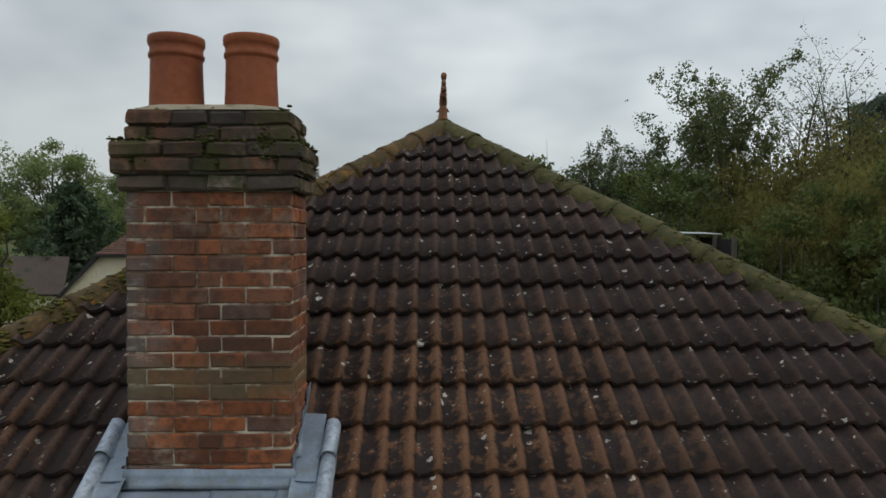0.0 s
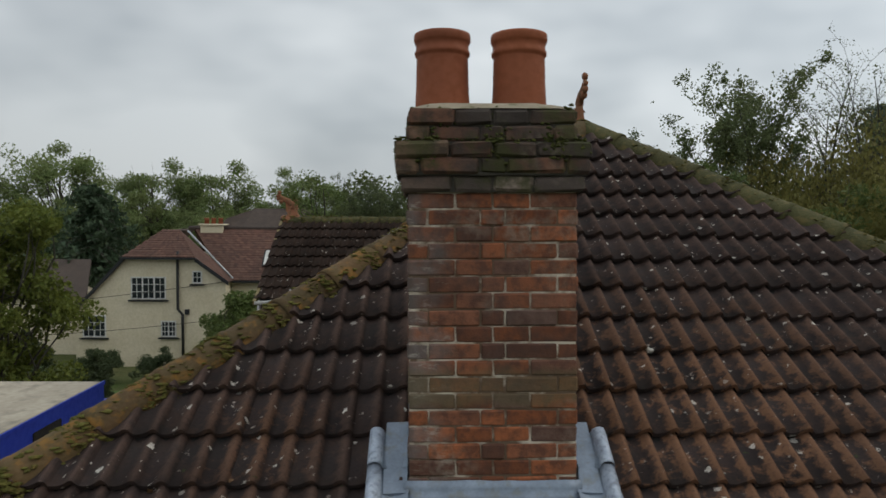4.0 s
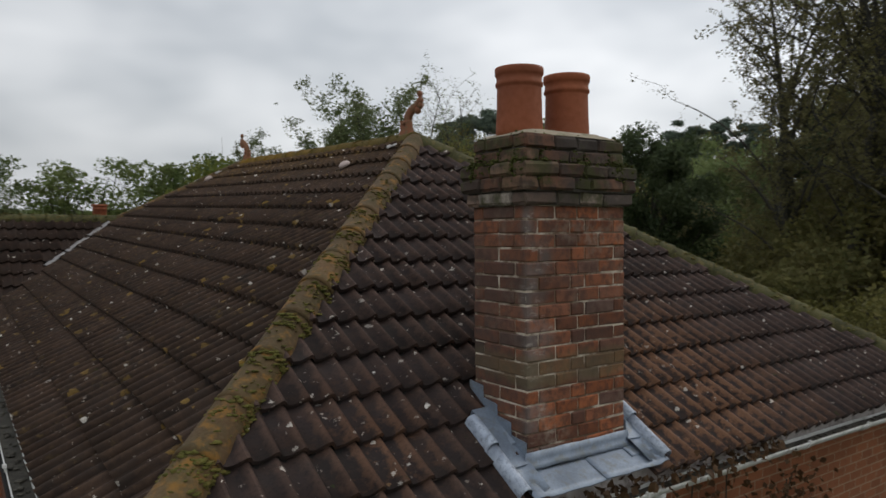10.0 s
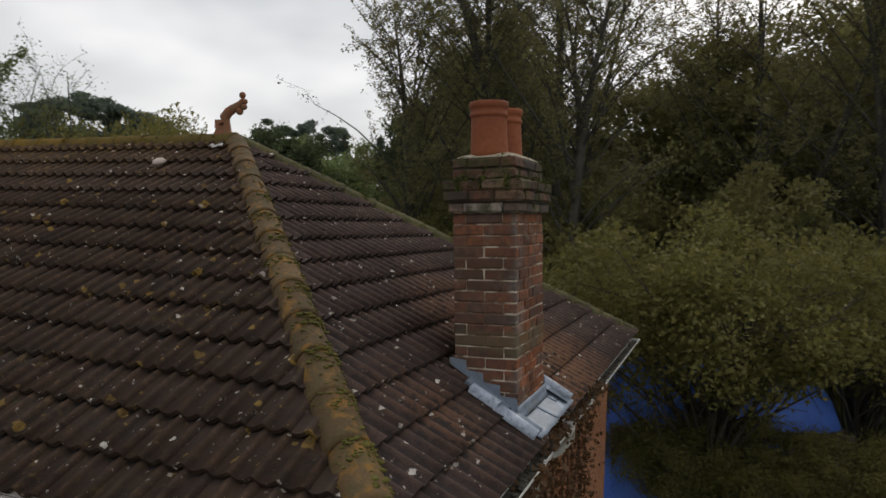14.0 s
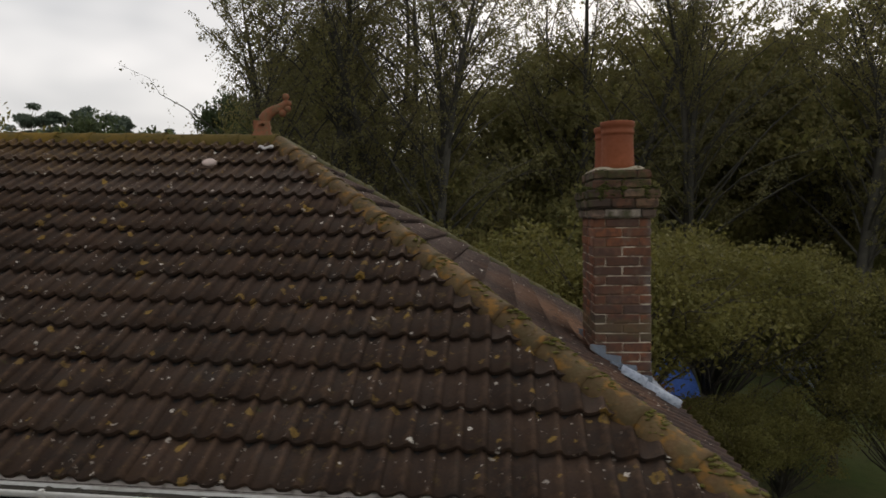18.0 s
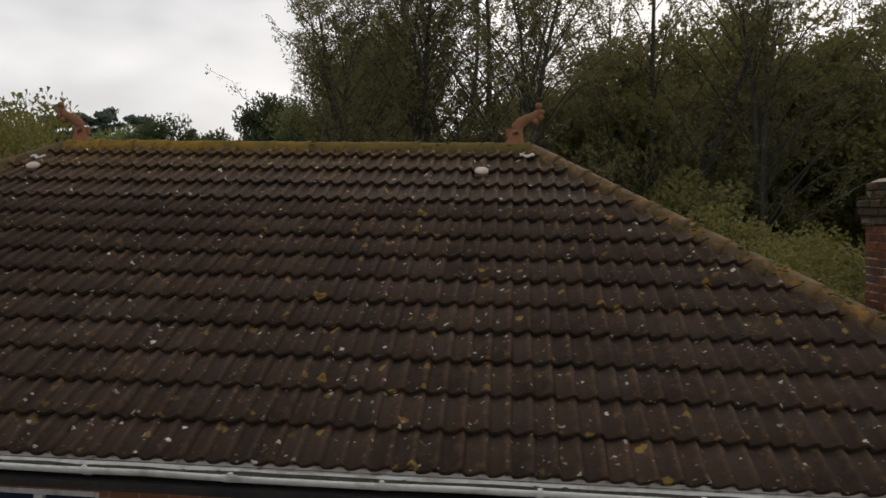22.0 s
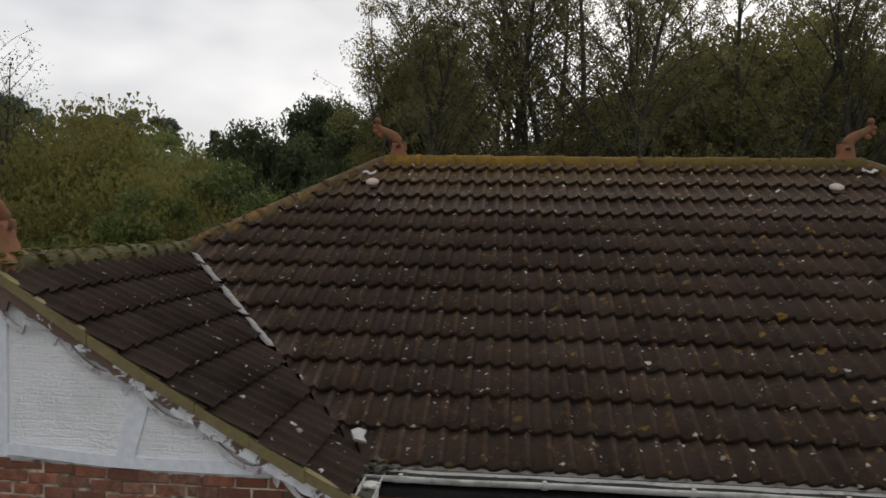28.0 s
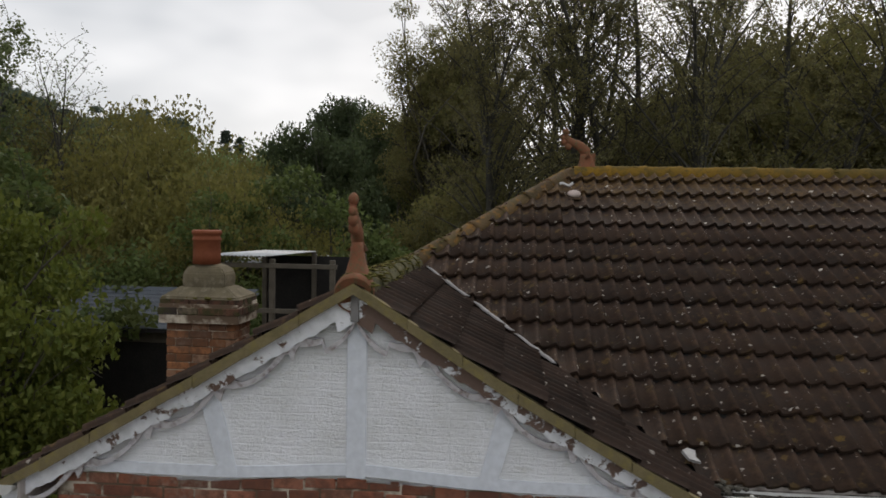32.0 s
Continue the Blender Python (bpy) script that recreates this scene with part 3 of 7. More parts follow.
def clumps(name, spots, sizes, material, parent, seed=1, flat=0.55, label=""):
    """Cushions of moss: rough little domes at the given spots, joined."""
    rng = np.random.RandomState(seed)
    src = bmesh.new()
    bmesh.ops.create_icosphere(src, subdivisions=2 if len(spots) < 300 else 1, radius=1)
    base = np.array([v.co[:] for v in src.verts])
    tri = np.array([[v.index for v in f.verts] for f in src.faces])
    src.free()
    vs, fs = [], []
    for k, (p, s) in enumerate(zip(spots, sizes)):
        bump = 1 + 0.28 * np.sin(base @ rng.uniform(-7, 7, 3) + rng.uniform(0, 6)) + 0.16 * rng.uniform(-1, 1, len(base))
        q = base * bump[:, None] * np.array([s * rng.uniform(0.8, 1.4), s * rng.uniform(0.8, 1.4), s * flat])
        vs.append(q + np.array(p))
        fs.append(tri + k * len(base))
    ob = soup(name, np.concatenate(vs), np.concatenate(fs), material, parent, label, True)
    ob["kind"] = "stuff"
    return ob

# ---- the house: a hipped tiled roof with a gabled wing ----
WX, EX, SY, NY = -3.87, 4.20, 3.45, 17.20       # tile edges at the eaves
EZ, SLOPE = 5.385, 0.603
RX = (WX + EX) / 2
HALF = (EX - WX) / 2
RZ = EZ + SLOPE * HALF
APEX_S, APEX_N = SY + HALF, NY - HALF
GY = 14.90                                      # the wing's ridge
GZ = RZ - SLOPE * (GY - APEX_N)
WSL = 0.58                                      # the wing's own, flatter slope
GS, GN = GY - (GZ - EZ) / WSL, GY + (GZ - EZ) / WSL   # the wing's eaves
GX = -4.42                                      # the wing's verge
VX = RX - (GY - APEX_N)                         # where its ridge meets the hip
CO, SI = 1 / math.hypot(1, SLOPE), SLOPE / math.hypot(1, SLOPE)
WCO, WSI = 1 / math.hypot(1, WSL), WSL / math.hypot(1, WSL)
GAUGE, COVER = 0.335, 0.298

house = thing("house", "two-storey red brick house with hipped tiled roof", "house")

WAVE = ((0.0, 0.0), (0.14, -0.003), (0.32, 0.001), (0.48, 0.012), (0.61, 0.027), (0.72, 0.038), (0.81, 0.039), (0.89, 0.028), (0.955, 0.010))
PROFILE = ((-0.02, 0.004),) + tuple((s / 2, h) for s, h in WAVE) + tuple(((1 + s) / 2, h) for s, h in WAVE) + ((0.995, -0.001),)      # two rolls to a tile


def tile_data(seed):
    """One double-roll tile: x across, y up the slope, z out; chipped a little at its tail."""
    rng = np.random.RandomState(seed)
    vs, fs = [], []
    n = len(PROFILE)
    thick, long = 0.032, GAUGE + 0.045
    for y, lift in ((0.0, 0.052), (long, 0.0)):
        for s, h in PROFILE:
            vs.append((s * COVER, y + (rng.uniform(-0.003, 0.003) if y == 0 else 0), lift + h))
    for s, h in PROFILE:
        vs.append((s * COVER, 0.002, 0.052 + h - thick))
    for k in range(n - 1):
        fs.append((k, k + 1, n + k + 1, n + k))
        fs.append((2 * n + k, 2 * n + k + 1, k + 1, k))
    vs += [(PROFILE[0][0] * COVER, long, -0.012), (PROFILE[-1][0] * COVER, long, -0.012)]
    fs += [(2 * n, 0, n, 3 * n), (n - 1, 3 * n - 1, 3 * n + 1, 2 * n - 1)]
    return vs, fs


TILE_SHAPES = [tile_data(k) for k in range(4)]
ROLL = [max(0.0, h / 0.039) for _, h in PROFILE] * 3 + [0.0, 0.0]      # how far up the roll a point lies, for worn and lit-looking crests


def tile_mesh(k, material):
    me = bpy.data.meshes.new("roof_tile")
    vs, fs = TILE_SHAPES[k]
    me.from_pydata(vs, [], fs)
    me.polygons.foreach_set("use_smooth", [len(f) == 4 and max(f) < 2 * len(PROFILE) for f in fs])
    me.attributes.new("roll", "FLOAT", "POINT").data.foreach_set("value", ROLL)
    me.materials.append(material)
    return me


def tile_slope(parent, origin, u, v, columns, rows, cuts, material, single, seed, base=-0.048, gauge=GAUGE, flat=1.0, bare=()):
    """Tiles laid in rows from the eave up, cut at hips and valleys; the lowest are single pieces, the rest joined."""
    rng = random.Random(seed)
    o, u, v = Vector(origin), Vector(u), Vector(v)
    nrm = u.cross(v)
    shared = [tile_mesh(k, material) for k in range(4)]
    verts, faces, rolls, count = [], [], [], 0
    for j in range(rows):
        for i in range(*columns):
            if (i, j) in bare:
                continue
            spot = o + u * (i * COVER) + v * (j * gauge) + nrm * (base + rng.uniform(-0.003, 0.003))
            a, b = rng.gauss(0, 0.005), rng.gauss(0, 0.006)
            m = Matrix.Translation(spot) @ Matrix((u, v, nrm)).transposed().to_4x4() @ Matrix.Rotation(a, 4, "Z") @ Matrix.Rotation(b, 4, "Y") @ Matrix.Diagonal((1, 1, flat, 1))
            ends = [m @ Vector((x, y, 0.02)) for x in (0, COVER) for y in (0, GAUGE + 0.045)]
            sides = [[(p - Vector(c)).dot(Vector(n)) for p in ends] for c, n in cuts]
            k = rng.randrange(4)
            if any(min(s) > -0.015 for s in sides):
                continue
            crossing = [q for q, s in zip(cuts, sides) if max(s) > 0]
            if not crossing and count < single:
                ob = place("roof_tile", shared[k], None, parent)
                ob.matrix_basis = m
                count += 1
                continue
            if crossing:
                bm = bmesh.new()
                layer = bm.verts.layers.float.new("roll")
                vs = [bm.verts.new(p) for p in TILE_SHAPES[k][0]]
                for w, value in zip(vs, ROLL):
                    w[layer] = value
                for f in TILE_SHAPES[k][1]:
                    bm.faces.new([vs[q] for q in f])
                bmesh.ops.transform(bm, matrix=m, verts=bm.verts)
                for c, n in crossing:
                    bmesh.ops.bisect_plane(bm, geom=bm.verts[:] + bm.edges[:] + bm.faces[:], plane_co=c, plane_no=n, clear_outer=True)
                if not bm.faces:
                    bm.free()
                    continue
                if count < single:
                    link("cut_tile", bm, material, parent)
                    count += 1
                    continue
                bm.verts.index_update()
                start = len(verts)
                verts += [w.co[:] for w in bm.verts]
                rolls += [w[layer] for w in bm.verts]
                faces += [tuple(start + w.index for w in f.verts) for f in bm.faces]
                bm.free()
                continue
            start = len(verts)
            verts += [(m @ Vector(p))[:] for p in TILE_SHAPES[k][0]]
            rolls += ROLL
            faces += [tuple(start + q for q in f) for f in TILE_SHAPES[k][1]]
    if verts:
        ob = tagged(soup("roof_tiles", verts, faces, material, parent), kind="stuff")
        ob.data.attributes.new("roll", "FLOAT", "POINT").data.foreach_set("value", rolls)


def deck(name, poly, parent, normal, label=""):
    n = Vector(normal).normalized()
    return part(name, slab([Vector(p) - n * 0.045 for p in poly], 0.09, n), DARK, parent, label)


R_S, R_N = (RX, APEX_S, RZ), (RX, APEX_N, RZ)
V_TOP = (VX, GY, GZ)
south = deck("roof_south", [(WX, SY, EZ), (EX, SY, EZ), R_S], house, (0, -SI, CO), "dark brown roll tiles spotted with white lichen")
west = deck("roof_west", [(WX, GS, EZ), (WX, SY, EZ), R_S, R_N, V_TOP], house, (-SI, 0, CO), "dark brown roll tiles with white and yellow lichen")
east = deck("roof_east", [(EX, SY, EZ), (EX, NY, EZ), R_N, R_S], house, (SI, 0, CO))
north = deck("roof_north", [(EX, NY, EZ), (VX, NY, EZ), V_TOP, R_N], house, (0, SI, CO))
wing = deck("roof_wing", [(GX + 0.08, GS, EZ), (WX, GS, EZ), V_TOP, (GX + 0.08, GY, GZ)], house, (0, -WSI, WCO), "dark tiles of the gabled wing")
wing_north = deck("roof_wing_north", [(VX, GN, EZ), (GX + 0.08, GN, EZ), (GX + 0.08, GY, GZ), V_TOP], house, (0, WSI, WCO))
VAL = Vector((GY - GS, -(VX - WX), 0)).normalized()      # level normal of the valley line, to the south-east

D = math.sqrt(0.5)
HIP_SW, HIP_SE = (WX, SY, EZ), (EX, SY, EZ)
HIP_NE, HIP_NW = (EX, NY, EZ), R_N
CH_X0, CH_X1, CH_Y0, CH_Y1 = -1.533, -0.687, 3.609, 4.098     # the chimney's shaft


def lay_roof():
    rows = 14
    # south: hips on both sides
    tile_slope(south, (WX - 0.05, SY - 0.073, EZ - 0.044), (1, 0, 0), (0, CO, SI), (-1, 29), rows,
               [(HIP_SW, (-D, D, 0)), (HIP_SE, (D, D, 0)), ((0, APEX_S, 0), (0, 1, 0))], TILE_S, 330, 1, bare=[(i, j) for i in (8, 9, 10) for j in (0, 1)])
    # west: hip to the south, hip and valley to the north
    tile_slope(west, (WX, SY + 0.05, EZ), (0, -1, 0), (CO, 0, SI), (-49, 1), rows,
               [(HIP_SW, (D, -D, 0)), (HIP_NW, (D, D, 0)), ((WX, GS, EZ), tuple(-VAL)), ((RX, 0, 0), (1, 0, 0))], TILE_W, 330, 2, gauge=0.341)
    tile_slope(wing, (GX - 0.02, GS, EZ), (1, 0, 0), (0, WCO, WSI), (0, 12), 9,
               [((WX, GS, EZ), tuple(VAL)), ((0, GY, 0), (0, 1, 0)), ((GX - 0.018, 0, 0), (-1, 0, 0))], TILE_WING, 200, 3, flat=0.8)
    tile_slope(east, (EX, SY, EZ), (0, 1, 0), (-CO, 0, SI), (-1, 49), rows,
               [(HIP_SE, (-D, -D, 0)), (HIP_NE, (-D, D, 0)), ((RX, 0, 0), (-1, 0, 0))], TILE_W, 0, 4)
    tile_slope(north, (EX, NY, EZ), (-1, 0, 0), (0, -CO, SI), (-1, 30), rows,
               [(HIP_NE, (D, -D, 0)), ((VX, 0, 0), (-1, 0, 0)), (R_N, (-D, -D, 0))], TILE_W, 0, 5)
    tile_slope(wing_north, (VX, GN, EZ), (-1, 0, 0), (0, -WCO, WSI), (-1, 12), 9,
               [((GX, 0, 0), (-1, 0, 0)), ((VX, 0, 0), (1, 0, 0)), ((0, GY, 0), (0, -1, 0))], TILE_W, 0, 6)


# hip and ridge capping
def cap_run(name, a, b, material, label, radius=0.128, drop=0.088, long=0.43, seed=1):
    """Half-round cap tiles from a up to b, each lapping the one below, on a mortar bed."""
    rng = random.Random(seed)
    a, b = Vector(a) - Vector((0, 0, drop)), Vector(b) - Vector((0, 0, drop))
    d = (b - a).normalized()
    side = d.cross(Vector((0, 0, 1))).normalized()
    up = side.cross(d)
    bed = bmesh.new()
    tube(bed, [a + d * 0.02 - up * 0.02, b - up * 0.02], [radius * 0.93] * 2, 10)
    run = part(name, bed, MORTAR, house, label)
    n = max(1, round((b - a).length / long))
    step = (b - a).length / n
    shapes = []
    for q in range(3):
        vs, fs, k = [], [], 13
        for y, r in ((-0.02, 1.06), (0.03, 1.05), (0.05, 1.0), (step * 0.6, 0.985), (step, 0.97), (-0.018, 0.94)):
            for s in range(k):
                t = math.pi * (-0.06 + 1.12 * s / (k - 1))
                w = radius * r * (1 + rng.uniform(-0.015, 0.015))
                vs.append((w * math.cos(t), y + rng.uniform(-0.004, 0.004), w * math.sin(t)))
        for row in range(4):
            for s in range(k - 1):
                fs.append((row * k + s, row * k + s + 1, (row + 1) * k + s + 1, (row + 1) * k + s))
        for s in range(k - 1):
            fs.append((5 * k + s, 5 * k + s + 1, s + 1, s))
        me = bpy.data.meshes.new("cap_tile")
        me.from_pydata(vs, [], fs)
        me.polygons.foreach_set("use_smooth", [True] * len(fs))
        me.materials.append(material)
        shapes.append(me)
    for i in range(n):
        ob = place("cap_tile", shapes[rng.randrange(3)], None, run)
        m = Matrix((side, d, up)).transposed().to_4x4()
        ob.matrix_basis = Matrix.Translation(a + d * (i * step) + up * rng.uniform(-0.006, 0.006)) @ m @ Matrix.Rotation(rng.gauss(0, 0.012), 4, "Z")
    return a, b, side, up


def moss_on_run(name, run, count, seed, lo=0.0, hi=1.0, radius=0.128, size=(0.012, 0.04), lean=0.0):
    """Moss cushions along a run of caps, thickest low on the shaded flank."""
    rng = np.random.RandomState(seed)
    a, b, side, up = run
    spots, sizes = [], []
    for _ in range(count):
        t = lo + (hi - lo) * rng.beta(1.0, 1.2)
        t += 0.018 * math.sin(t * 90 + seed)          # gathers towards the joints of the caps
        ang = math.pi / 2 + np.clip(rng.normal(lean, 0.85), -1.75, 1.75)
        p = a.lerp(b, t) + (side * math.cos(ang) + up * math.sin(ang)) * radius
        spots.append(p[:])
        sizes.append(rng.uniform(*size) * (1.25 - 0.6 * t))
    clumps(name, spots, sizes, MOSS, house, seed, 0.34)


run_sw = cap_run("hip_south_west", (WX + 0.03, SY + 0.03, EZ + 0.02), R_S, HIP, "half-round clay hip tiles crusted with moss and orange lichen", seed=2)
run_se = cap_run("hip_south_east", (EX - 0.03, SY + 0.03, EZ + 0.02), R_S, HIP_GREEN, "half-round hip tiles green with moss", seed=3)
run_ridge = cap_run("ridge", (RX, APEX_S + 0.02, RZ), (RX, APEX_N - 0.02, RZ), RIDGE, "level ridge tiles yellow with lichen", seed=4)
run_nw = cap_run("hip_north_west", (VX, GY, GZ), R_N, HIP, "brown hip tiles with orange lichen", seed=5, radius=0.118)
run_ne = cap_run("hip_north_east", (EX, NY, EZ), R_N, RIDGE, seed=6, label="")
run_wing = cap_run("wing_ridge", (GX + 0.05, GY, GZ), (VX, GY, GZ), HIP_GREEN, "wing ridge tiles matted with moss", seed=7, radius=0.112)
moss_on_run("moss", run_sw, 800, 11, 0.0, 0.92, size=(0.004, 0.014), lean=-0.5)
moss_on_run("moss", run_sw, 620, 16, 0.0, 0.75, size=(0.012, 0.026), lean=-1.15)
moss_on_run("moss", run_se, 420, 12, 0.0, 1.0, size=(0.008, 0.02))
moss_on_run("moss", run_ridge, 200, 13, size=(0.006, 0.015))
moss_on_run("moss", run_nw, 90, 14, size=(0.006, 0.016))
moss_on_run("moss", run_wing, 260, 15, size=(0.008, 0.022))


def finial(m, label):
    """A clay scroll finial: flared saddle, stepped block behind, curved neck with beads and a ball."""
    f = thing("roof_finial", label, "finial", "finials on the roof", m=m)
    bm = bmesh.new()
    tube(bm, [(-0.20, 0, -0.095), (0.13, 0, -0.095), (0.14, 0, -0.10)], [0.128, 0.128, 0.118], 20)
    rings = []
    for x0, x1, w, z in ((-0.205, 0.10, 0.088, -0.01), (-0.175, 0.065, 0.066, 0.05), (-0.150, 0.045, 0.050, 0.11), (-0.130, 0.035, 0.042, 0.18), (-0.105, 0.030, 0.034, 0.225)):
        ring = []
        for k in range(16):
            t = 2 * math.pi * k / 16
            c, q = math.cos(t), math.sin(t)
            ring.append(bm.verts.new(((x0 + x1) / 2 + (x1 - x0) / 2 * math.copysign(abs(c) ** 0.6, c), w * math.copysign(abs(q) ** 0.6, q), z)))
        rings.append(ring)
    for p, q in zip(rings, rings[1:]):
        for k in range(16):
            bm.faces.new((p[k], p[(k + 1) % 16], q[(k + 1) % 16], q[k])).smooth = True
    bm.faces.new(rings[-1])
    part("saddle", bm, FINIAL, f)
    part("block", boxes(((-0.155, -0.030, 0.13), (-0.085, 0.030, 0.232)), bevel=0.010), FINIAL, f)
    bm = bmesh.new()
    pts = [(-0.055, 0, 0.17), (-0.035, 0, 0.25), (0.015, 0, 0.310), (0.075, 0, 0.345), (0.130, 0, 0.368), (0.180, 0, 0.400), (0.212, 0, 0.440), (0.220, 0, 0.475)]
    tube(bm, pts, [0.074, 0.070, 0.062, 0.056, 0.050, 0.043, 0.035, 0.028], 14, (0.62, 1.0))
    part("neck", bm, FINIAL, f)
    for k, (x, z, r) in enumerate(((0.212, 0.500, 0.040), (0.248, 0.425, 0.033), (0.236, 0.368, 0.039), (0.178, 0.318, 0.044))):
        bm = bmesh.new()
        ball(bm, (0, 0, 0), r, 3, (1, 0.8, 1))
        part("bead", bm, FINIAL, f).location = (x, 0, z)
    return f


FIN = finial(pose(RX, APEX_S + 0.13, RZ - 0.03, 0, 0, -90), "terracotta scroll finial with beads on the ridge end")
copy_thing(FIN, pose(RX, APEX_N - 0.13, RZ - 0.04, 0, 0, 90))
copy_thing(FIN, pose(GX + 0.17, GY + 0.02, GZ + 0.01, 0, 0, 186))


# pale vent tiles and scraps of mortar by the ridge ends
def vent_tile(x, y):
    z = EZ + SLOPE * (x - WX) + 0.02
    t = thing("vent_tile", "small pale clay vent tile below the ridge", "vent", "roof vents", m=pose(x, y, z, 0, -math.degrees(math.atan(SLOPE)), 0))
    bm = bmesh.new()
    ball(bm, (0, 0, 0.018), 0.062, 3, (1.05, 1.25, 0.62))
    part("hood", bm, VENTCLAY, t)
    part("base", boxes(((-0.10, -0.07, -0.01), (0.11, 0.07, 0.006)), bevel=0.004), TILE_W, t)
    return t


vent_tile(-0.445, 8.027)
vent_tile(-0.445, 13.184)


def scrap(x, y, seed):
    rng = random.Random(seed)
    bm = bmesh.new()
    ribbon = []
    for k in range(9):
        s = k / 8
        ribbon.append((0.16 * (s - 0.5), 0.022 * math.sin(s * 7 + seed) + rng.uniform(-0.008, 0.008)))
    poly = [(p + 0.028 + rng.uniform(-0.006, 0.006), q, 0) for q, p in ribbon] + [(p - 0.018 - rng.uniform(0, 0.012), q, 0) for q, p in ribbon[::-1]]
    bm = slab(poly, 0.012)
    ob = link("mortar_flake", bm, SCRAP)
    ob.matrix_basis = pose(x, y, EZ + SLOPE * (x - WX) + 0.058, 0, -math.degrees(math.atan(SLOPE)), 0)
    tagged(ob, "pale flake of loose bedding mortar on the tiles", "mortar flake")


scrap(-0.14, 7.53, 1)
scrap(-0.28, 13.26, 2)


# ---- chimney ----
COURSE = 0.0832
chimney = thing("chimney", "weathered red brick chimney with two clay pots", "chimney")
FOOT = Matrix.Translation((-1.11, 3.86, 5.56))           # the stack leans a little to the north
chimney.matrix_basis = FOOT @ Matrix.Rotation(radians(-2.1), 4, "X") @ Matrix.Rotation(radians(-0.5), 4, "Y") @ FOOT.inverted()
BRICKS = {}


def brick_mesh(l, d, h, material, k, worn=0.007):
    key = (round(l, 3), round(d, 3), round(h, 3), material.name, k)
    if key not in BRICKS:
        rng = random.Random(str(key))
        bm = bmesh.new()
        bmesh.ops.create_cube(bm, size=1.0, matrix=Matrix.Diagonal((l, d, h, 1)))
        bmesh.ops.bevel(bm, geom=bm.edges[:], offset=worn, segments=1, affect="EDGES")
        for v in bm.verts:
            v.co += Vector([rng.uniform(-0.4, 0.4) * worn for _ in range(3)])
        me = bpy.data.meshes.new("brick")
        bm.to_mesh(me)
        bm.free()
        me.materials.append(material)
        BRICKS[key] = me
    return BRICKS[key]


def brick_ring(parent, x0, x1, y0, y1, z, even, material, rng, deep=0.1, gap=0.0065, high=COURSE, worn=0.007):
    """One course of bricks round a rectangle."""
    def row(length, start, along, fixed, shares=None):
        n = max(1, round(length / 0.213))
        shares = shares or [1 / n] * n
        at0 = start
        for share in shares:
            l = length * share
            at = at0 + l / 2
            at0 += l
            me = brick_mesh(l - gap, deep, high - gap, material, rng.randrange(4), worn)
            ob = place("brick", me, None, parent)
            jit = rng.uniform(-0.5, 0.5) * worn
            if along == "x":
                ob.matrix_basis = pose(at, fixed + jit, z + high / 2, 0, rng.gauss(0, 60 * worn), 0)
            else:
                ob.matrix_basis = pose(fixed + jit, at, z + high / 2, rng.gauss(0, 60 * worn), 0, 90)
    h = deep / 2
    if even:
        bond = [0.28, 0.22, 0.22, 0.28]
        row(x1 - x0, x0, "x", y0 + h, bond), row(x1 - x0, x0, "x", y1 - h, bond)
        row(y1 - y0 - 2 * deep, y0 + deep, "y", x0 + h), row(y1 - y0 - 2 * deep, y0 + deep, "y", x1 - h)
    else:
        flem = [0.405, 0.19, 0.405]
        row(x1 - x0 - 2 * deep, x0 + deep, "x", y0 + h, flem), row(x1 - x0 - 2 * deep, x0 + deep, "x", y1 - h, flem)
        row(y1 - y0, y0, "y", x0 + h), row(y1 - y0, y0, "y", x1 - h)


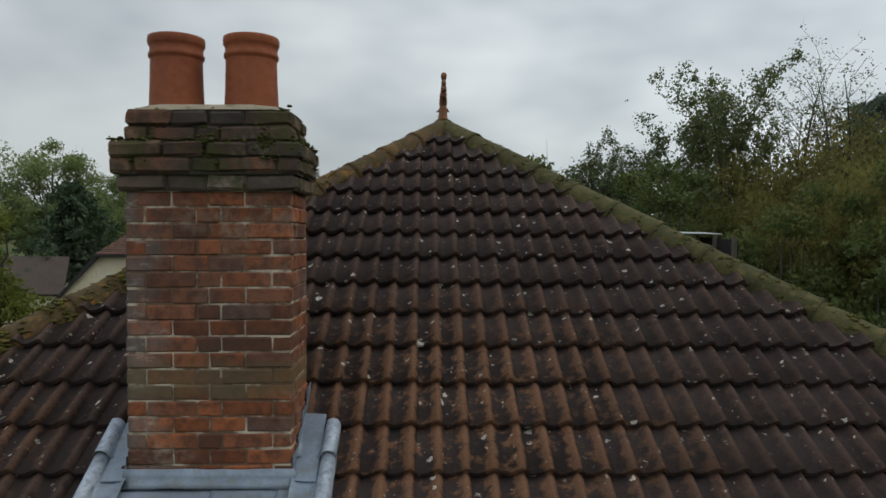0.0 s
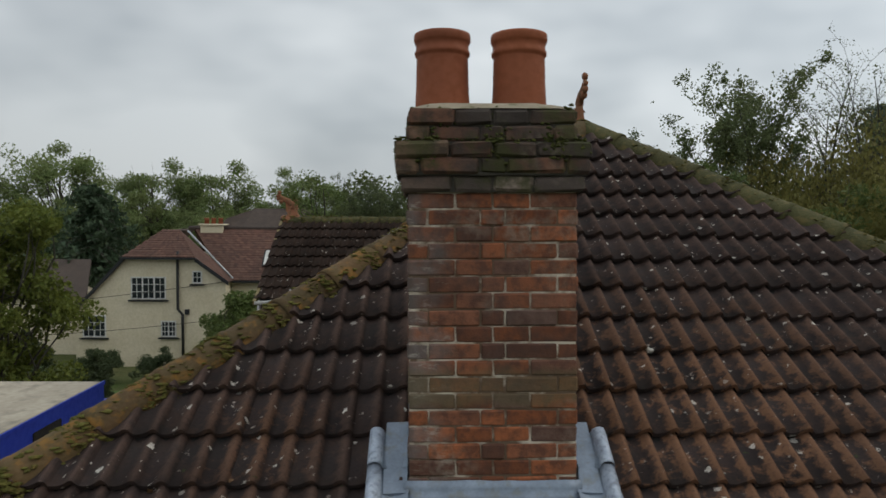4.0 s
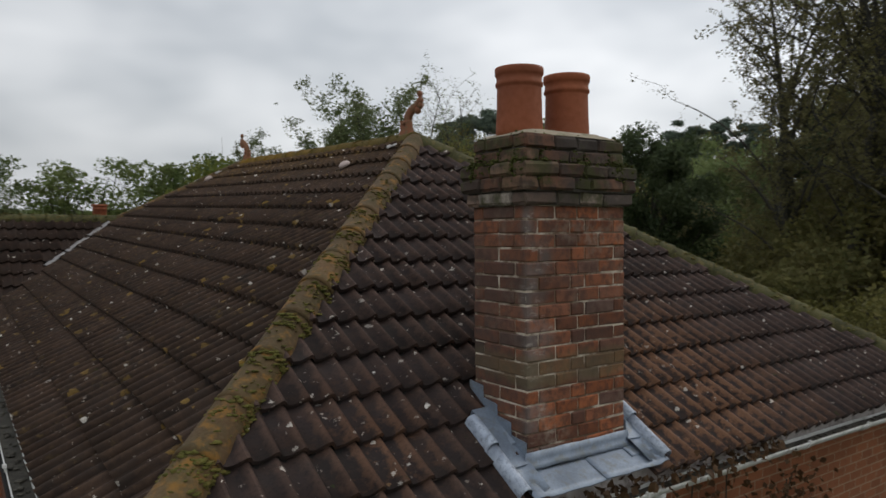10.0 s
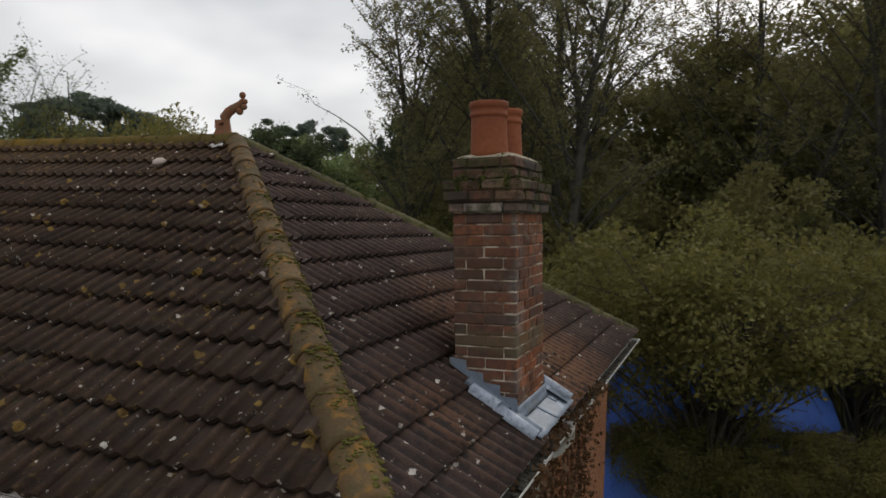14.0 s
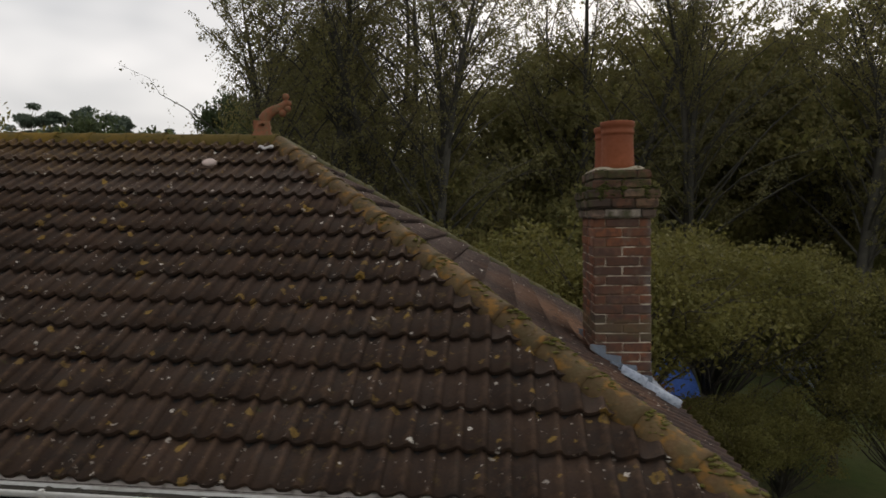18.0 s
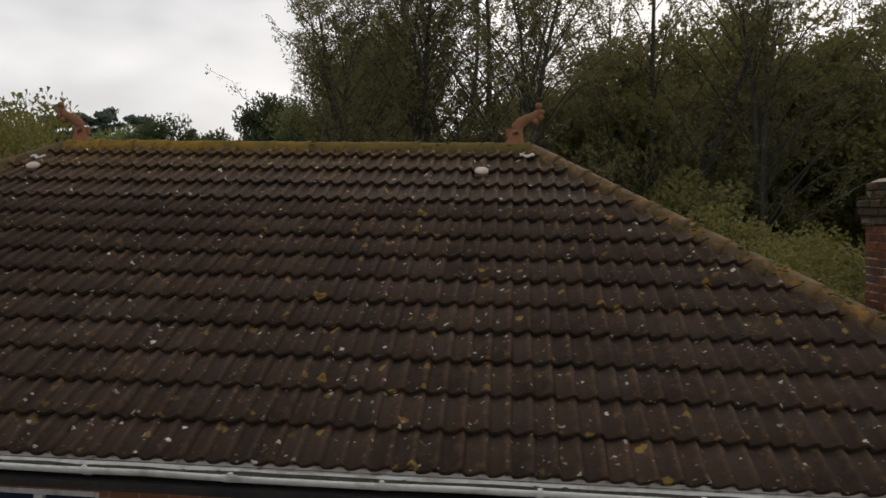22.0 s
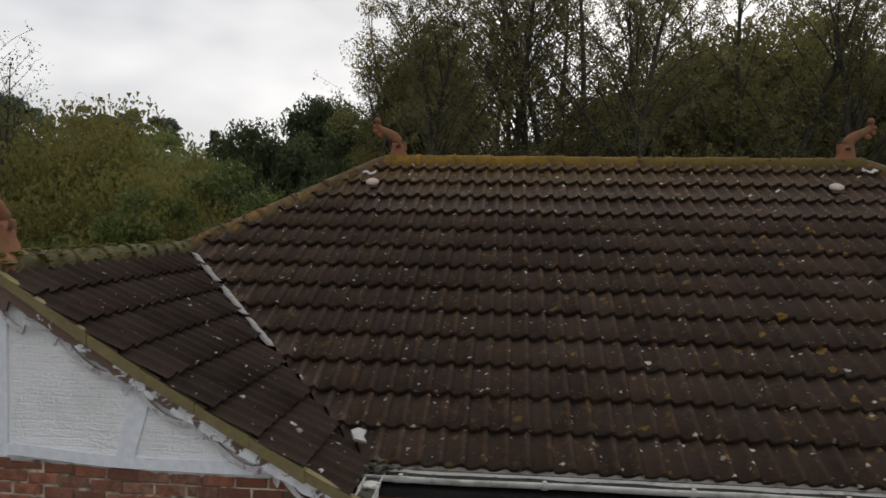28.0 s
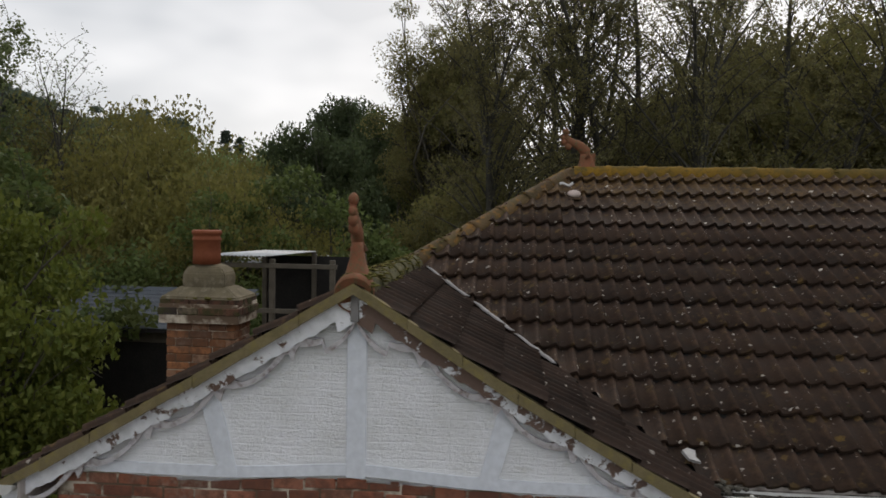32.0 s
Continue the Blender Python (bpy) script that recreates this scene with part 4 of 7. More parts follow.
def build_chimney():
    rng = random.Random(5)
    x0, x1, y0, y1 = CH_X0, CH_X1, CH_Y0, CH_Y1
    top = 6.985
    n = 18
    i = 0.007
    part("mortar_core", boxes(((x0 + i, y0 + i, top - n * COURSE), (x1 - i, y1 - i, top))), MORTAR, chimney)
    part("corbel_core", boxes(((x0 - 0.018, y0 - 0.018, top), (x1 + 0.018, y1 + 0.018, top + 0.08)),
                              ((x0 - 0.040, y0 - 0.040, top + 0.08), (x1 + 0.040, y1 + 0.040, top + 0.245)),
                              ((x0 + 0.016, y0 + 0.016, top + 0.245), (x1 - 0.016, y1 - 0.016, top + 0.415))), SOOT, chimney, "sooty corbelled head")
    for k in range(n):
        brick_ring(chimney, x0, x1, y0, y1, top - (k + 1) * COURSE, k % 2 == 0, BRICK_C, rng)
    for grow, z, even in ((0.034, 0.0, True), (0.056, 0.0832, False), (0.062, 0.166, True), (0.002, 0.25, False), (0.0, 0.333, True)):
        brick_ring(chimney, x0 - grow, x1 + grow, y0 - grow, y1 + grow, top + z + rng.uniform(-0.003, 0.003), even, BRICK_M if z else BRICK_L, rng, deep=0.12, gap=0.004, worn=0.014)
    # sloping cement round the pots
    z = top + 0.415
    bm = bmesh.new()
    cx, cy = (x0 + x1) / 2, (y0 + y1) / 2
    rings = []
    for s, h in ((1.0, 0.0), (0.95, 0.012), (0.8, 0.032), (0.55, 0.045), (0.0, 0.05)):
        ring = []
        for k in range(32):
            t = 2 * math.pi * k / 32
            c, q = math.cos(t), math.sin(t)
            e = 0.25
            sx, sy = math.copysign(abs(c) ** e, c), math.copysign(abs(q) ** e, q)
            ring.append(bm.verts.new((cx + 0.418 * s * sx, cy + 0.240 * s * sy, z + h + rng.uniform(-0.004, 0.004))))
        rings.append(ring)
    for a, b in zip(rings, rings[1:]):
        for k in range(32):
            f = bm.faces.new((a[k], a[(k + 1) % 32], b[(k + 1) % 32], b[k]))
            f.smooth = True
    part("flaunching", bm, FLAUNCH, chimney, "sloped cement bed round the pots")
    for px in (-1.351, -0.945):
        prof = [(0.118, -0.06), (0.146, -0.05), (0.144, 0.0), (0.139, 0.10), (0.136, 0.235), (0.136, 0.245), (0.145, 0.252), (0.146, 0.268), (0.139, 0.278), (0.139, 0.305),
                (0.144, 0.312), (0.149, 0.322), (0.150, 0.345), (0.148, 0.357), (0.128, 0.36), (0.122, 0.35), (0.118, 0.25), (0.118, -0.06)]
        ob = part("chimney_pot", lathe(prof, 40), POT, chimney, "orange clay pot with rolled rim")
        ob.location, ob.scale = (px, 3.862, z + 0.055), (1, 1, 1.04)
        inner = bmesh.new()
        bmesh.ops.create_circle(inner, cap_ends=True, segments=24, radius=0.122)
        part("flue", inner, DARK, ob).location = (0, 0, 0.1)
    # moss on the head: fine along the arrises, thicker cushions that drape over the ledge of the wide band
    mr = np.random.RandomState(8)
    for cushions, lo, hi, spread, flat in ((((-0.024, z - 0.012, 200), (0.012, top + 0.25, 220), (0.034, top + 0.25, 240), (0.054, top + 0.247, 140)), 0.004, 0.013, 0.012, 0.6),
                                           (((0.054, top + 0.215, 260), (0.051, top + 0.165, 130), (0.042, top + 0.248, 300), (-0.004, top + 0.30, 130), (-0.016, top + 0.375, 200)), 0.005, 0.012, 0.018, 0.8)):
        spots, sizes = [], []
        for grow, zz, cnt in cushions:
            for _ in range(cnt):
                t = mr.uniform(0, 4)
                a = (t % 1 + 0.10 * math.sin(t * 19)) % 1          # gathers in tufts
                if t < 2:
                    p = (x0 - grow + a * (x1 - x0 + 2 * grow), (y0 - grow) if t < 1 else (y1 + grow))
                else:
                    p = ((x0 - grow) if t < 3 else (x1 + grow), y0 - grow + a * (y1 - y0 + 2 * grow))
                spots.append((p[0], p[1], zz + mr.normal(0, spread)))
                sizes.append(mr.uniform(lo, hi))
        clumps("moss", spots, sizes, MOSS_DARK, chimney, 9, flat)


build_chimney()


# ---- leadwork at the chimney's foot ----
def leadwork():
    rng = random.Random(3)
    lead = thing("chimney_flashing", "grey lead flashing dressed round the chimney foot", "flashing")
    tilt = math.degrees(math.atan(SLOPE))
    roof = lambda y: EZ + SLOPE * (y - SY)
    x0, x1, y0, y1 = CH_X0, CH_X1, CH_Y0, CH_Y1
    # stepped cover pieces on both flanks
    for x, s in ((x0 - 0.004, -1), (x1 + 0.004, 1)):
        for k in range(4):
            ya = y0 - 0.012 + k * 0.135
            yb = ya + 0.142
            lo = lambda y: roof(y) + 0.03
            hi = roof(ya) + 0.150 + rng.uniform(-0.008, 0.008)
            xk = x + s * 0.0025 * (k % 2 + 1)
            poly = [(xk, ya, lo(ya)), (xk, yb, lo(yb)), (xk, yb + 0.004, max(hi + 0.012, lo(yb) + 0.01)), (xk, ya + 0.012, hi)]
            part("step_flashing", slab(poly, 0.003, (s, 0, 0)), LEAD, lead)
    # upstand on the front face, splayed at its foot, and an apron in two lapped sheets down to the eaves
    bm = bmesh.new()
    rows = []
    for k, (dy, z) in enumerate(((0.004, 5.562), (0.008, 5.52), (0.018, 5.490), (0.042, 5.472))):
        rows.append([bm.verts.new((x0 - 0.014 - 0.008 * k + (x1 - x0 + 0.03 + 0.014 * k) * i / 12, y0 - dy - rng.uniform(0, 0.003), z + rng.uniform(-0.003, 0.003))) for i in range(13)])
    for r, q in zip(rows, rows[1:]):
        for i in range(12):
            bm.faces.new((r[i], r[i + 1], q[i + 1], q[i])).smooth = True
    ext = bmesh.ops.extrude_face_region(bm, geom=bm.faces[:])
    for g in ext["geom"]:
        if isinstance(g, bmesh.types.BMVert):
            g.co += Vector((0, -0.004, 0.001))
    bmesh.ops.recalc_face_normals(bm, faces=bm.faces)
    part("apron_upstand", bm, LEAD, lead)
    for a, b, lift in ((x0 - 0.13, x0 + 0.47, 0.0), (x0 + 0.44, x1 + 0.17, 0.007), (x1 - 0.07, x1 + 0.21, 0.015)):
        bm = bmesh.new()
        rows = []
        low = SY - 0.055 + (0.10 if lift > 0.01 else 0.0)
        for j in range(6):
            y = y0 - 0.008 + (low - y0) * j / 5
            row = []
            for i in range(15):
                x = a + (b - a) * i / 14
                row.append(bm.verts.new((x, y + rng.uniform(-0.004, 0.004) * (j == 5), 5.474 + lift + 0.40 * (y - y0) + 0.002 * math.sin(x * 21 + j) + rng.uniform(-0.002, 0.002) + (0.012 if x < x0 - 0.03 or x > x1 + 0.09 else 0.0))))
            rows.append(row)
        for r, q in zip(rows, rows[1:]):
            for i in range(14):
                bm.faces.new((r[i], r[i + 1], q[i + 1], q[i])).smooth = True
        ext = bmesh.ops.extrude_face_region(bm, geom=bm.faces[:])
        for g in ext["geom"]:
            if isinstance(g, bmesh.types.BMVert):
                g.co.z -= 0.006
        bmesh.ops.recalc_face_normals(bm, faces=bm.faces)
        part("apron", bm, LEAD, lead)
    # soakers that close the joint between tiles and brickwork
    for x, s in ((x0, -1), (x1, 1)):
        xa, xb = x - s * 0.004, x + s * 0.125
        part("soaker", slab([(xa, y0 - 0.03, roof(y0 - 0.03) + 0.048), (xb, y0 - 0.03, roof(y0 - 0.03) + 0.042), (xb, y0 + 0.36, roof(y0 + 0.36) + 0.046), (xa, y0 + 0.36, roof(y0 + 0.36) + 0.052)], 0.03, (0, -SI, CO)), LEAD, lead)
    # side sheets with a raised roll, lapped in steps like the tiles
    for side, edge in ((-1, x0), (1, x1)):
        for j in range(2):
            ya = SY - 0.035 + j * GAUGE * CO
            long = GAUGE * (1.06 if j < 1 else 0.72)
            m = pose(edge, ya, roof(ya) + 0.05 + 0.004 * j, tilt - 1.5, 0, 0)
            for name, mat, cols in (("side_sheet", LEAD, [(0.0, 0.004), (0.03, -0.012), (0.06, -0.020), (0.10, -0.020), (0.125, -0.012), (0.140, 0.004)]),
                                    ("lead_roll", LEAD_PALE, [(0.132, -0.012), (0.138, 0.016), (0.152, 0.036), (0.175, 0.042), (0.196, 0.034), (0.210, 0.012), (0.214, -0.022)])):
                bm = bmesh.new()
                n = len(cols)
                for yy, dz in ((0, 0.008), (long, 0.0)):
                    for c, h in cols:
                        bm.verts.new((side * c, yy + rng.uniform(-0.004, 0.004), h + dz))
                    for c, h in cols:
                        bm.verts.new((side * c, yy, h + dz - 0.005))
                bm.verts.ensure_lookup_table()
                v = bm.verts
                for k in range(n - 1):
                    bm.faces.new((v[k], v[k + 1], v[2 * n + k + 1], v[2 * n + k])).smooth = True
                    bm.faces.new((v[n + k], v[3 * n + k], v[3 * n + k + 1], v[n + k + 1]))
                    bm.faces.new((v[k], v[n + k], v[n + k + 1], v[k + 1]))
                    bm.faces.new((v[2 * n + k], v[2 * n + k + 1], v[3 * n + k + 1], v[3 * n + k]))
                bmesh.ops.recalc_face_normals(bm, faces=bm.faces)
                part(name, bm, mat, lead).matrix_basis = m


leadwork()


# ---- walls ----
WALL_X, WALL_Y, WING_X, WING_Y = -3.60, 3.74, -4.27, 12.87
def wall(name, spans, material):
    ob = link(name, boxes(*spans), material)
    tagged(ob, kind="structure")
    return ob


WIN = (10.50, 11.46, 3.80, 5.03)      # first-floor window in the west wall: y from, y to, z from, z to
wall("wall_west", [((WALL_X, WALL_Y, -0.3), (WALL_X + 0.28, WIN[0], 5.36)), ((WALL_X, WIN[1], -0.3), (WALL_X + 0.28, WING_Y, 5.36)),
                   ((WALL_X, WIN[0], -0.3), (WALL_X + 0.28, WIN[1], WIN[2])), ((WALL_X, WIN[0], WIN[3]), (WALL_X + 0.28, WIN[1], 5.36))], WALL_W)
wall("wall_south", [((WALL_X, WALL_Y, -0.3), (3.93, WALL_Y + 0.28, 5.36))], WALL_S)
wall("wall_east", [((3.65, WALL_Y + 0.285, -0.3), (3.93, 16.98, 5.36))], WALL_W)
wall("wall_north", [((WING_X + 0.285, 16.7, -0.3), (3.645, 16.98, 5.36))], WALL_S)
wall("wall_wing_south", [((WING_X + 0.285, WING_Y, -0.3), (WALL_X + 0.28, WING_Y + 0.28, 5.36))], WALL_S)
tagged(link("ceiling", boxes(((WING_X + 0.29, WALL_Y + 0.3, 5.2), (3.4, 16.6, 5.25))), DARK), kind="structure")


def sash_window():
    w = tagged(new("window_1"), "white plastic casement window under the eaves", "window", kind="structure")
    y0, y1, z0, z1 = WIN
    x = WALL_X + 0.05
    part("window_frame", boxes(((x, y0, z0), (x + 0.07, y0 + 0.06, z1)), ((x, y1 - 0.06, z0), (x + 0.07, y1, z1)),
                               ((x, y0 + 0.061, z1 - 0.06), (x + 0.07, y1 - 0.061, z1)), ((x, y0 + 0.061, z0), (x + 0.07, y1 - 0.061, z0 + 0.06)),
                               ((x, (y0 + y1) / 2 - 0.035, z0 + 0.061), (x + 0.07, (y0 + y1) / 2 + 0.035, z1 - 0.061)), bevel=0.006), PVC, w)
    for a, b in ((y0 + 0.06, (y0 + y1) / 2 - 0.035), ((y0 + y1) / 2 + 0.035, y1 - 0.06)):
        part("pane", boxes(((x + 0.03, a, z0 + 0.06), (x + 0.038, b, z1 - 0.06))), GLASS, w)
    part("window_sill", boxes(((x - 0.12, y0 - 0.05, z0 - 0.06), (x + 0.1, y1 + 0.05, z0 - 0.005)), bevel=0.008), PVC, w)


sash_window()


# ---- fascia and gutters ----
def gutter_run(name, a, b, out, label, stops=(True, True), seed=1):
    """A half-round gutter from a to b; out points away from the wall."""
    rng = random.Random(seed)
    a, b, out = Vector(a), Vector(b), Vector(out)
    d = (b - a).normalized()
    g = thing(name, label, "gutter", "gutters")
    r = 0.062
    bm = bmesh.new()
    n = 14
    k = 12
    rows = []
    for i in range(n + 1):
        c = a.lerp(b, i / n) + Vector((0, 0, rng.uniform(-0.006, 0.006)))
        ring = []
        for rad in (r, r - 0.006):
            for s in range(k + 1):
                t = math.pi + math.pi * s / k
                ring.append(bm.verts.new(c + out * (rad * math.cos(t)) + Vector((0, 0, rad * math.sin(t)))))
        rows.append(ring)
    q = k + 1
    for p, s in zip(rows, rows[1:]):
        for j in range(k):
            bm.faces.new((p[j], p[j + 1], s[j + 1], s[j]))
            bm.faces.new((p[q + j], s[q + j], s[q + j + 1], p[q + j + 1]))
        bm.faces.new((p[0], s[0], s[q], p[q]))
        bm.faces.new((p[k], p[q + k], s[q + k], s[k]))
    bmesh.ops.recalc_face_normals(bm, faces=bm.faces)
    for f in bm.faces:
        f.smooth = True
    part("channel", bm, PVC, g, "white half-round channel, grimy inside")
    for end, on in ((a, stops[0]), (b, stops[1])):
        if on:
            bm = bmesh.new()
            vs = [bm.verts.new(out * (1.08 * r * math.cos(math.pi + math.pi * s / k)) + Vector((0, 0, 1.08 * r * math.sin(math.pi + math.pi * s / k)))) for s in range(k + 1)]
            bm.faces.new(vs)
            ext = bmesh.ops.extrude_face_region(bm, geom=bm.faces[:])
            for e in ext["geom"]:
                if isinstance(e, bmesh.types.BMVert):
                    e.co += d * 0.02
            part("stop_end", bm, PVC, g).location = end - d * 0.01
    length = (b - a).length
    m = max(1, int(length / 0.98))
    for i in range(m + 1):
        c = a + d * (0.25 + i * (length - 0.5) / m)
        bm = bmesh.new()
        wide = 0.022 if i % 3 else 0.05
        ring0, ring1 = [], []
        for off, ring in ((-wide, ring0), (wide, ring1)):
            for s in range(k + 1):
                t = math.pi + math.pi * s / k
                ring.append(bm.verts.new(d * off + out * ((r + 0.006) * math.cos(t)) + Vector((0, 0, (r + 0.006) * math.sin(t)))))
        for j in range(k):
            bm.faces.new((ring0[j], ring0[j + 1], ring1[j + 1], ring1[j]))
        ext = bmesh.ops.extrude_face_region(bm, geom=bm.faces[:])
        for e in ext["geom"]:
            if isinstance(e, bmesh.types.BMVert):
                e.co *= 0.93
                e.co.z += 0.002
        lip = out * r
        box(bm, lip - Vector((0.012, 0.012, 0.006)), lip + Vector((0.012, 0.012, 0.014)))
        part("bracket", bm, PVC, g).location = c
    # silt and moss lying in the channel
    bed = bmesh.new()
    left, right = [], []
    for i in range(41):
        c = a.lerp(b, i / 40) + Vector((0, 0, -0.018 + rng.uniform(-0.007, 0.005)))
        left.append(bed.verts.new(c - out * 0.052))
        right.append(bed.verts.new(c + out * 0.050 + Vector((0, 0, rng.uniform(-0.012, 0.0)))))
    for i in range(40):
        bed.faces.new((left[i], right[i], right[i + 1], left[i + 1])).smooth = True
    part("silt_bed", bed, SILT, g, "dark wet silt")
    rr = np.random.RandomState(seed)
    spots = [(a.lerp(b, rr.uniform()) + out * rr.normal(0, 0.02) + Vector((0, 0, -0.016)))[:] for _ in range(int(length * 16))]
    ob = clumps("silt", spots, rr.uniform(0.008, 0.02, len(spots)), SILT, g, seed, 0.5)
    return g


SILT = plain("gutter_silt", (0.045, 0.040, 0.032), (0.085, 0.078, 0.06), 20, 0.95, 0.8, 0.01, vary=0.3)
GZ0 = 5.345
gutter_run("gutter", (WX - 0.045, SY + 0.0, GZ0 - 0.01), (WX - 0.045, GS + 0.02, GZ0), (-1, 0, 0), "white plastic gutter along the west eaves", seed=1)
gutter_run("gutter", (WX - 0.02, SY - 0.05, 5.255), (EX + 0.04, SY - 0.05, 5.235), (0, -1, 0), "white plastic gutter along the south eaves", seed=2)
gutter_run("gutter", (GX + 0.03, GS - 0.05, GZ0 - 0.012), (WX - 0.02, GS - 0.05, GZ0), (0, -1, 0), "short white plastic gutter below the wing eave", seed=4)
gutter_run("gutter", (GX - 0.02, NY + 0.05, GZ0), (EX, NY + 0.05, GZ0), (0, 1, 0), "white plastic gutter at the north eaves", seed=3)


def boards():
    for name, lo, hi in (("fascia_west", (WX + 0.025, SY + 0.08, 5.27), (WX + 0.047, GS, 5.375)), ("fascia_south", (WX + 0.05, SY + 0.025, 5.15), (EX - 0.05, SY + 0.047, 5.375)),
                         ("soffit_west", (WX + 0.05, SY + 0.1, 5.272), (WALL_X, GS, 5.287)), ("soffit_south", (WX + 0.3, SY + 0.05, 5.15), (EX - 0.05, WALL_Y, 5.165)),
                         ("fascia_north", (GX, NY - 0.05, 5.15), (EX, NY - 0.03, 5.375))):
        ob = link(name, boxes((lo, hi), bevel=0.003), FASCIA)
        tagged(ob, kind="structure")


boards()

# ---- the wing's gable ----
def gable():
    base = 5.418
    sag = lambda s, d: 0.045 * math.sin(math.pi * min(d / 2.45, 1.0)) if s < 0 else 0.02 * math.sin(math.pi * min(d / 2.45, 1.0))      # the old rafters have bowed
    rise = lambda y: GZ - 0.03 - WSL * abs(y - GY)
    # brick wall below, rendered panel above
    lo, hi = WING_Y, 16.98
    tagged(link("wall_wing_west", boxes(((WING_X, lo, -0.3), (WING_X + 0.28, hi, base))), WALL_W), kind="structure")
    panel = thing("gable_panel", "white-painted rough render panel in the gable", "gable panel")
    bm = bmesh.new()
    rows = []
    rng = random.Random(4)
    ny = 60
    pts_top, pts_bot = [], []
    for i in range(ny + 1):
        y = lo + (hi - lo) * i / ny
        bulge = 0.045 * math.exp(-((y - GY) / 0.5) ** 2) + 0.012 * math.sin(y * 5)
        pts_bot.append((WING_X - 0.012, y, base - 0.02 + bulge + rng.uniform(-0.006, 0.006)))
        pts_top.append((WING_X - 0.012, y, max(rise(y) - 0.04, base + 0.08)))
    grid = []
    for b, t in zip(pts_bot, pts_top):
        col = []
        for k in range(9):
            z = b[2] + (t[2] - b[2]) * k / 8
            col.append(bm.verts.new((b[0] + rng.uniform(-0.004, 0.004), b[1], z)))
        grid.append(col)
    for p, q in zip(grid, grid[1:]):
        for k in range(8):
            f = bm.faces.new((p[k], p[k + 1], q[k + 1], q[k]))
            f.smooth = True
    ext = bmesh.ops.extrude_face_region(bm, geom=bm.faces[:])
    for e in ext["geom"]:
        if isinstance(e, bmesh.types.BMVert):
            e.co.x += 0.2
    bmesh.ops.recalc_face_normals(bm, faces=bm.faces)
    part("render_panel", bm, RENDER_WHITE, panel)
    x = WING_X - 0.03
    part("post", boxes(((x, GY - 0.065, base + 0.04), (x + 0.035, GY + 0.065, GZ - 0.16)), bevel=0.005), TIMBER_WHITE, panel)
    for s in (-1, 1):
        a, b = GY + s * 0.86, GY + s * 1.02
        poly = [(x, a - 0.06, base + 0.03), (x, a + 0.06, base + 0.03), (x, b + 0.06, rise(b + 0.06) - 0.1), (x, b - 0.06, rise(b - 0.06) - 0.1)]
        part("brace", slab(poly, 0.03, (-1, 0, 0)), TIMBER_WHITE, panel)
    arch = lambda y: 0.055 * math.exp(-((y - GY) / 0.55) ** 2)
    rail = [(x + 0.004, lo + 0.3 + (hi - lo - 0.6) * i / 40) for i in range(41)]
    poly = [(q, y, base + 0.0 + arch(y)) for q, y in rail] + [(q, y, base + 0.075 + arch(y)) for q, y in rail[::-1]]
    part("bottom_rail", slab(poly, 0.026, (-1, 0, 0)), TIMBER_WHITE, panel)

    # scalloped bargeboards, two layers a side
    barge = thing("bargeboard", "scalloped white bargeboard with peeling paint", "bargeboard", "bargeboards on the gable")
    other = thing("bargeboard", "scalloped bargeboard with paint flaked to brown wood", "bargeboard", "bargeboards on the gable")
    span_y = (GZ - EZ) / WSL + 0.03
    for s, parent in ((1, barge), (-1, other)):
        for name, bx, deep, wave, phase, thick in (("board", -4.365, 0.115, 0.0, 0.0, 0.024), ("scallop_trim", -4.338, 0.118, 0.095, 0.08, 0.02)):
            bm = bmesh.new()
            n = 110
            front = []
            for i in range(n + 1):
                d = span_y * i / n
                y = GY + s * d
                top = GZ - 0.075 - WSL * d - sag(s, d)
                u = (d / 0.49 + phase) % 1.0
                if wave:        # crescents that end in a small pointed cusp
                    arch = math.sin(math.pi * min(1.0, u / 0.86)) ** 0.7 if u < 0.86 else 0.0
                    cusp = 0.95 * (1 - abs(u - 0.93) / 0.07) if u > 0.86 else 0.0
                    low = top - (deep + wave * max(arch * 0.85, cusp)) * 1.1
                    if u < 0.86:      # an open crescent between the trim and the board
                        top = min(top, max(low + 0.036, low + 0.02 + 0.5 * (top - low) * (1 - arch)))
                else:
                    low = top - (deep + 0.006 * math.sin(d * 31) + 0.004 * math.sin(d * 77)) * 1.1
                if d < 0.12 and not wave:
                    low = top - 0.20
                elif d < 0.2 and wave:
                    low, top = top - 0.115, top - 0.08
                front.append((y, top, low))
            va = [(bm.verts.new((bx, y, t)), bm.verts.new((bx, y, l))) for y, t, l in front]
            vb = [(bm.verts.new((bx + thick, y, t)), bm.verts.new((bx + thick, y, l))) for y, t, l in front]
            for i in range(n):
                bm.faces.new((va[i][0], va[i + 1][0], va[i + 1][1], va[i][1]))
                bm.faces.new((vb[i][0], vb[i][1], vb[i + 1][1], vb[i + 1][0]))
                bm.faces.new((va[i][0], vb[i][0], vb[i + 1][0], va[i + 1][0]))
                bm.faces.new((va[i][1], va[i + 1][1], vb[i + 1][1], vb[i][1]))
            for i in (0, n):
                bm.faces.new((va[i][0], va[i][1], vb[i][1], vb[i][0]))
            bmesh.ops.recalc_face_normals(bm, faces=bm.faces)
            part(name, bm, PEEL_TRIM if wave else PEEL, parent)
    part("apex_block", boxes(((-4.385, GY - 0.028, GZ - 0.27), (-4.362, GY + 0.028, GZ - 0.075)), bevel=0.01), OLDGREY, barge)
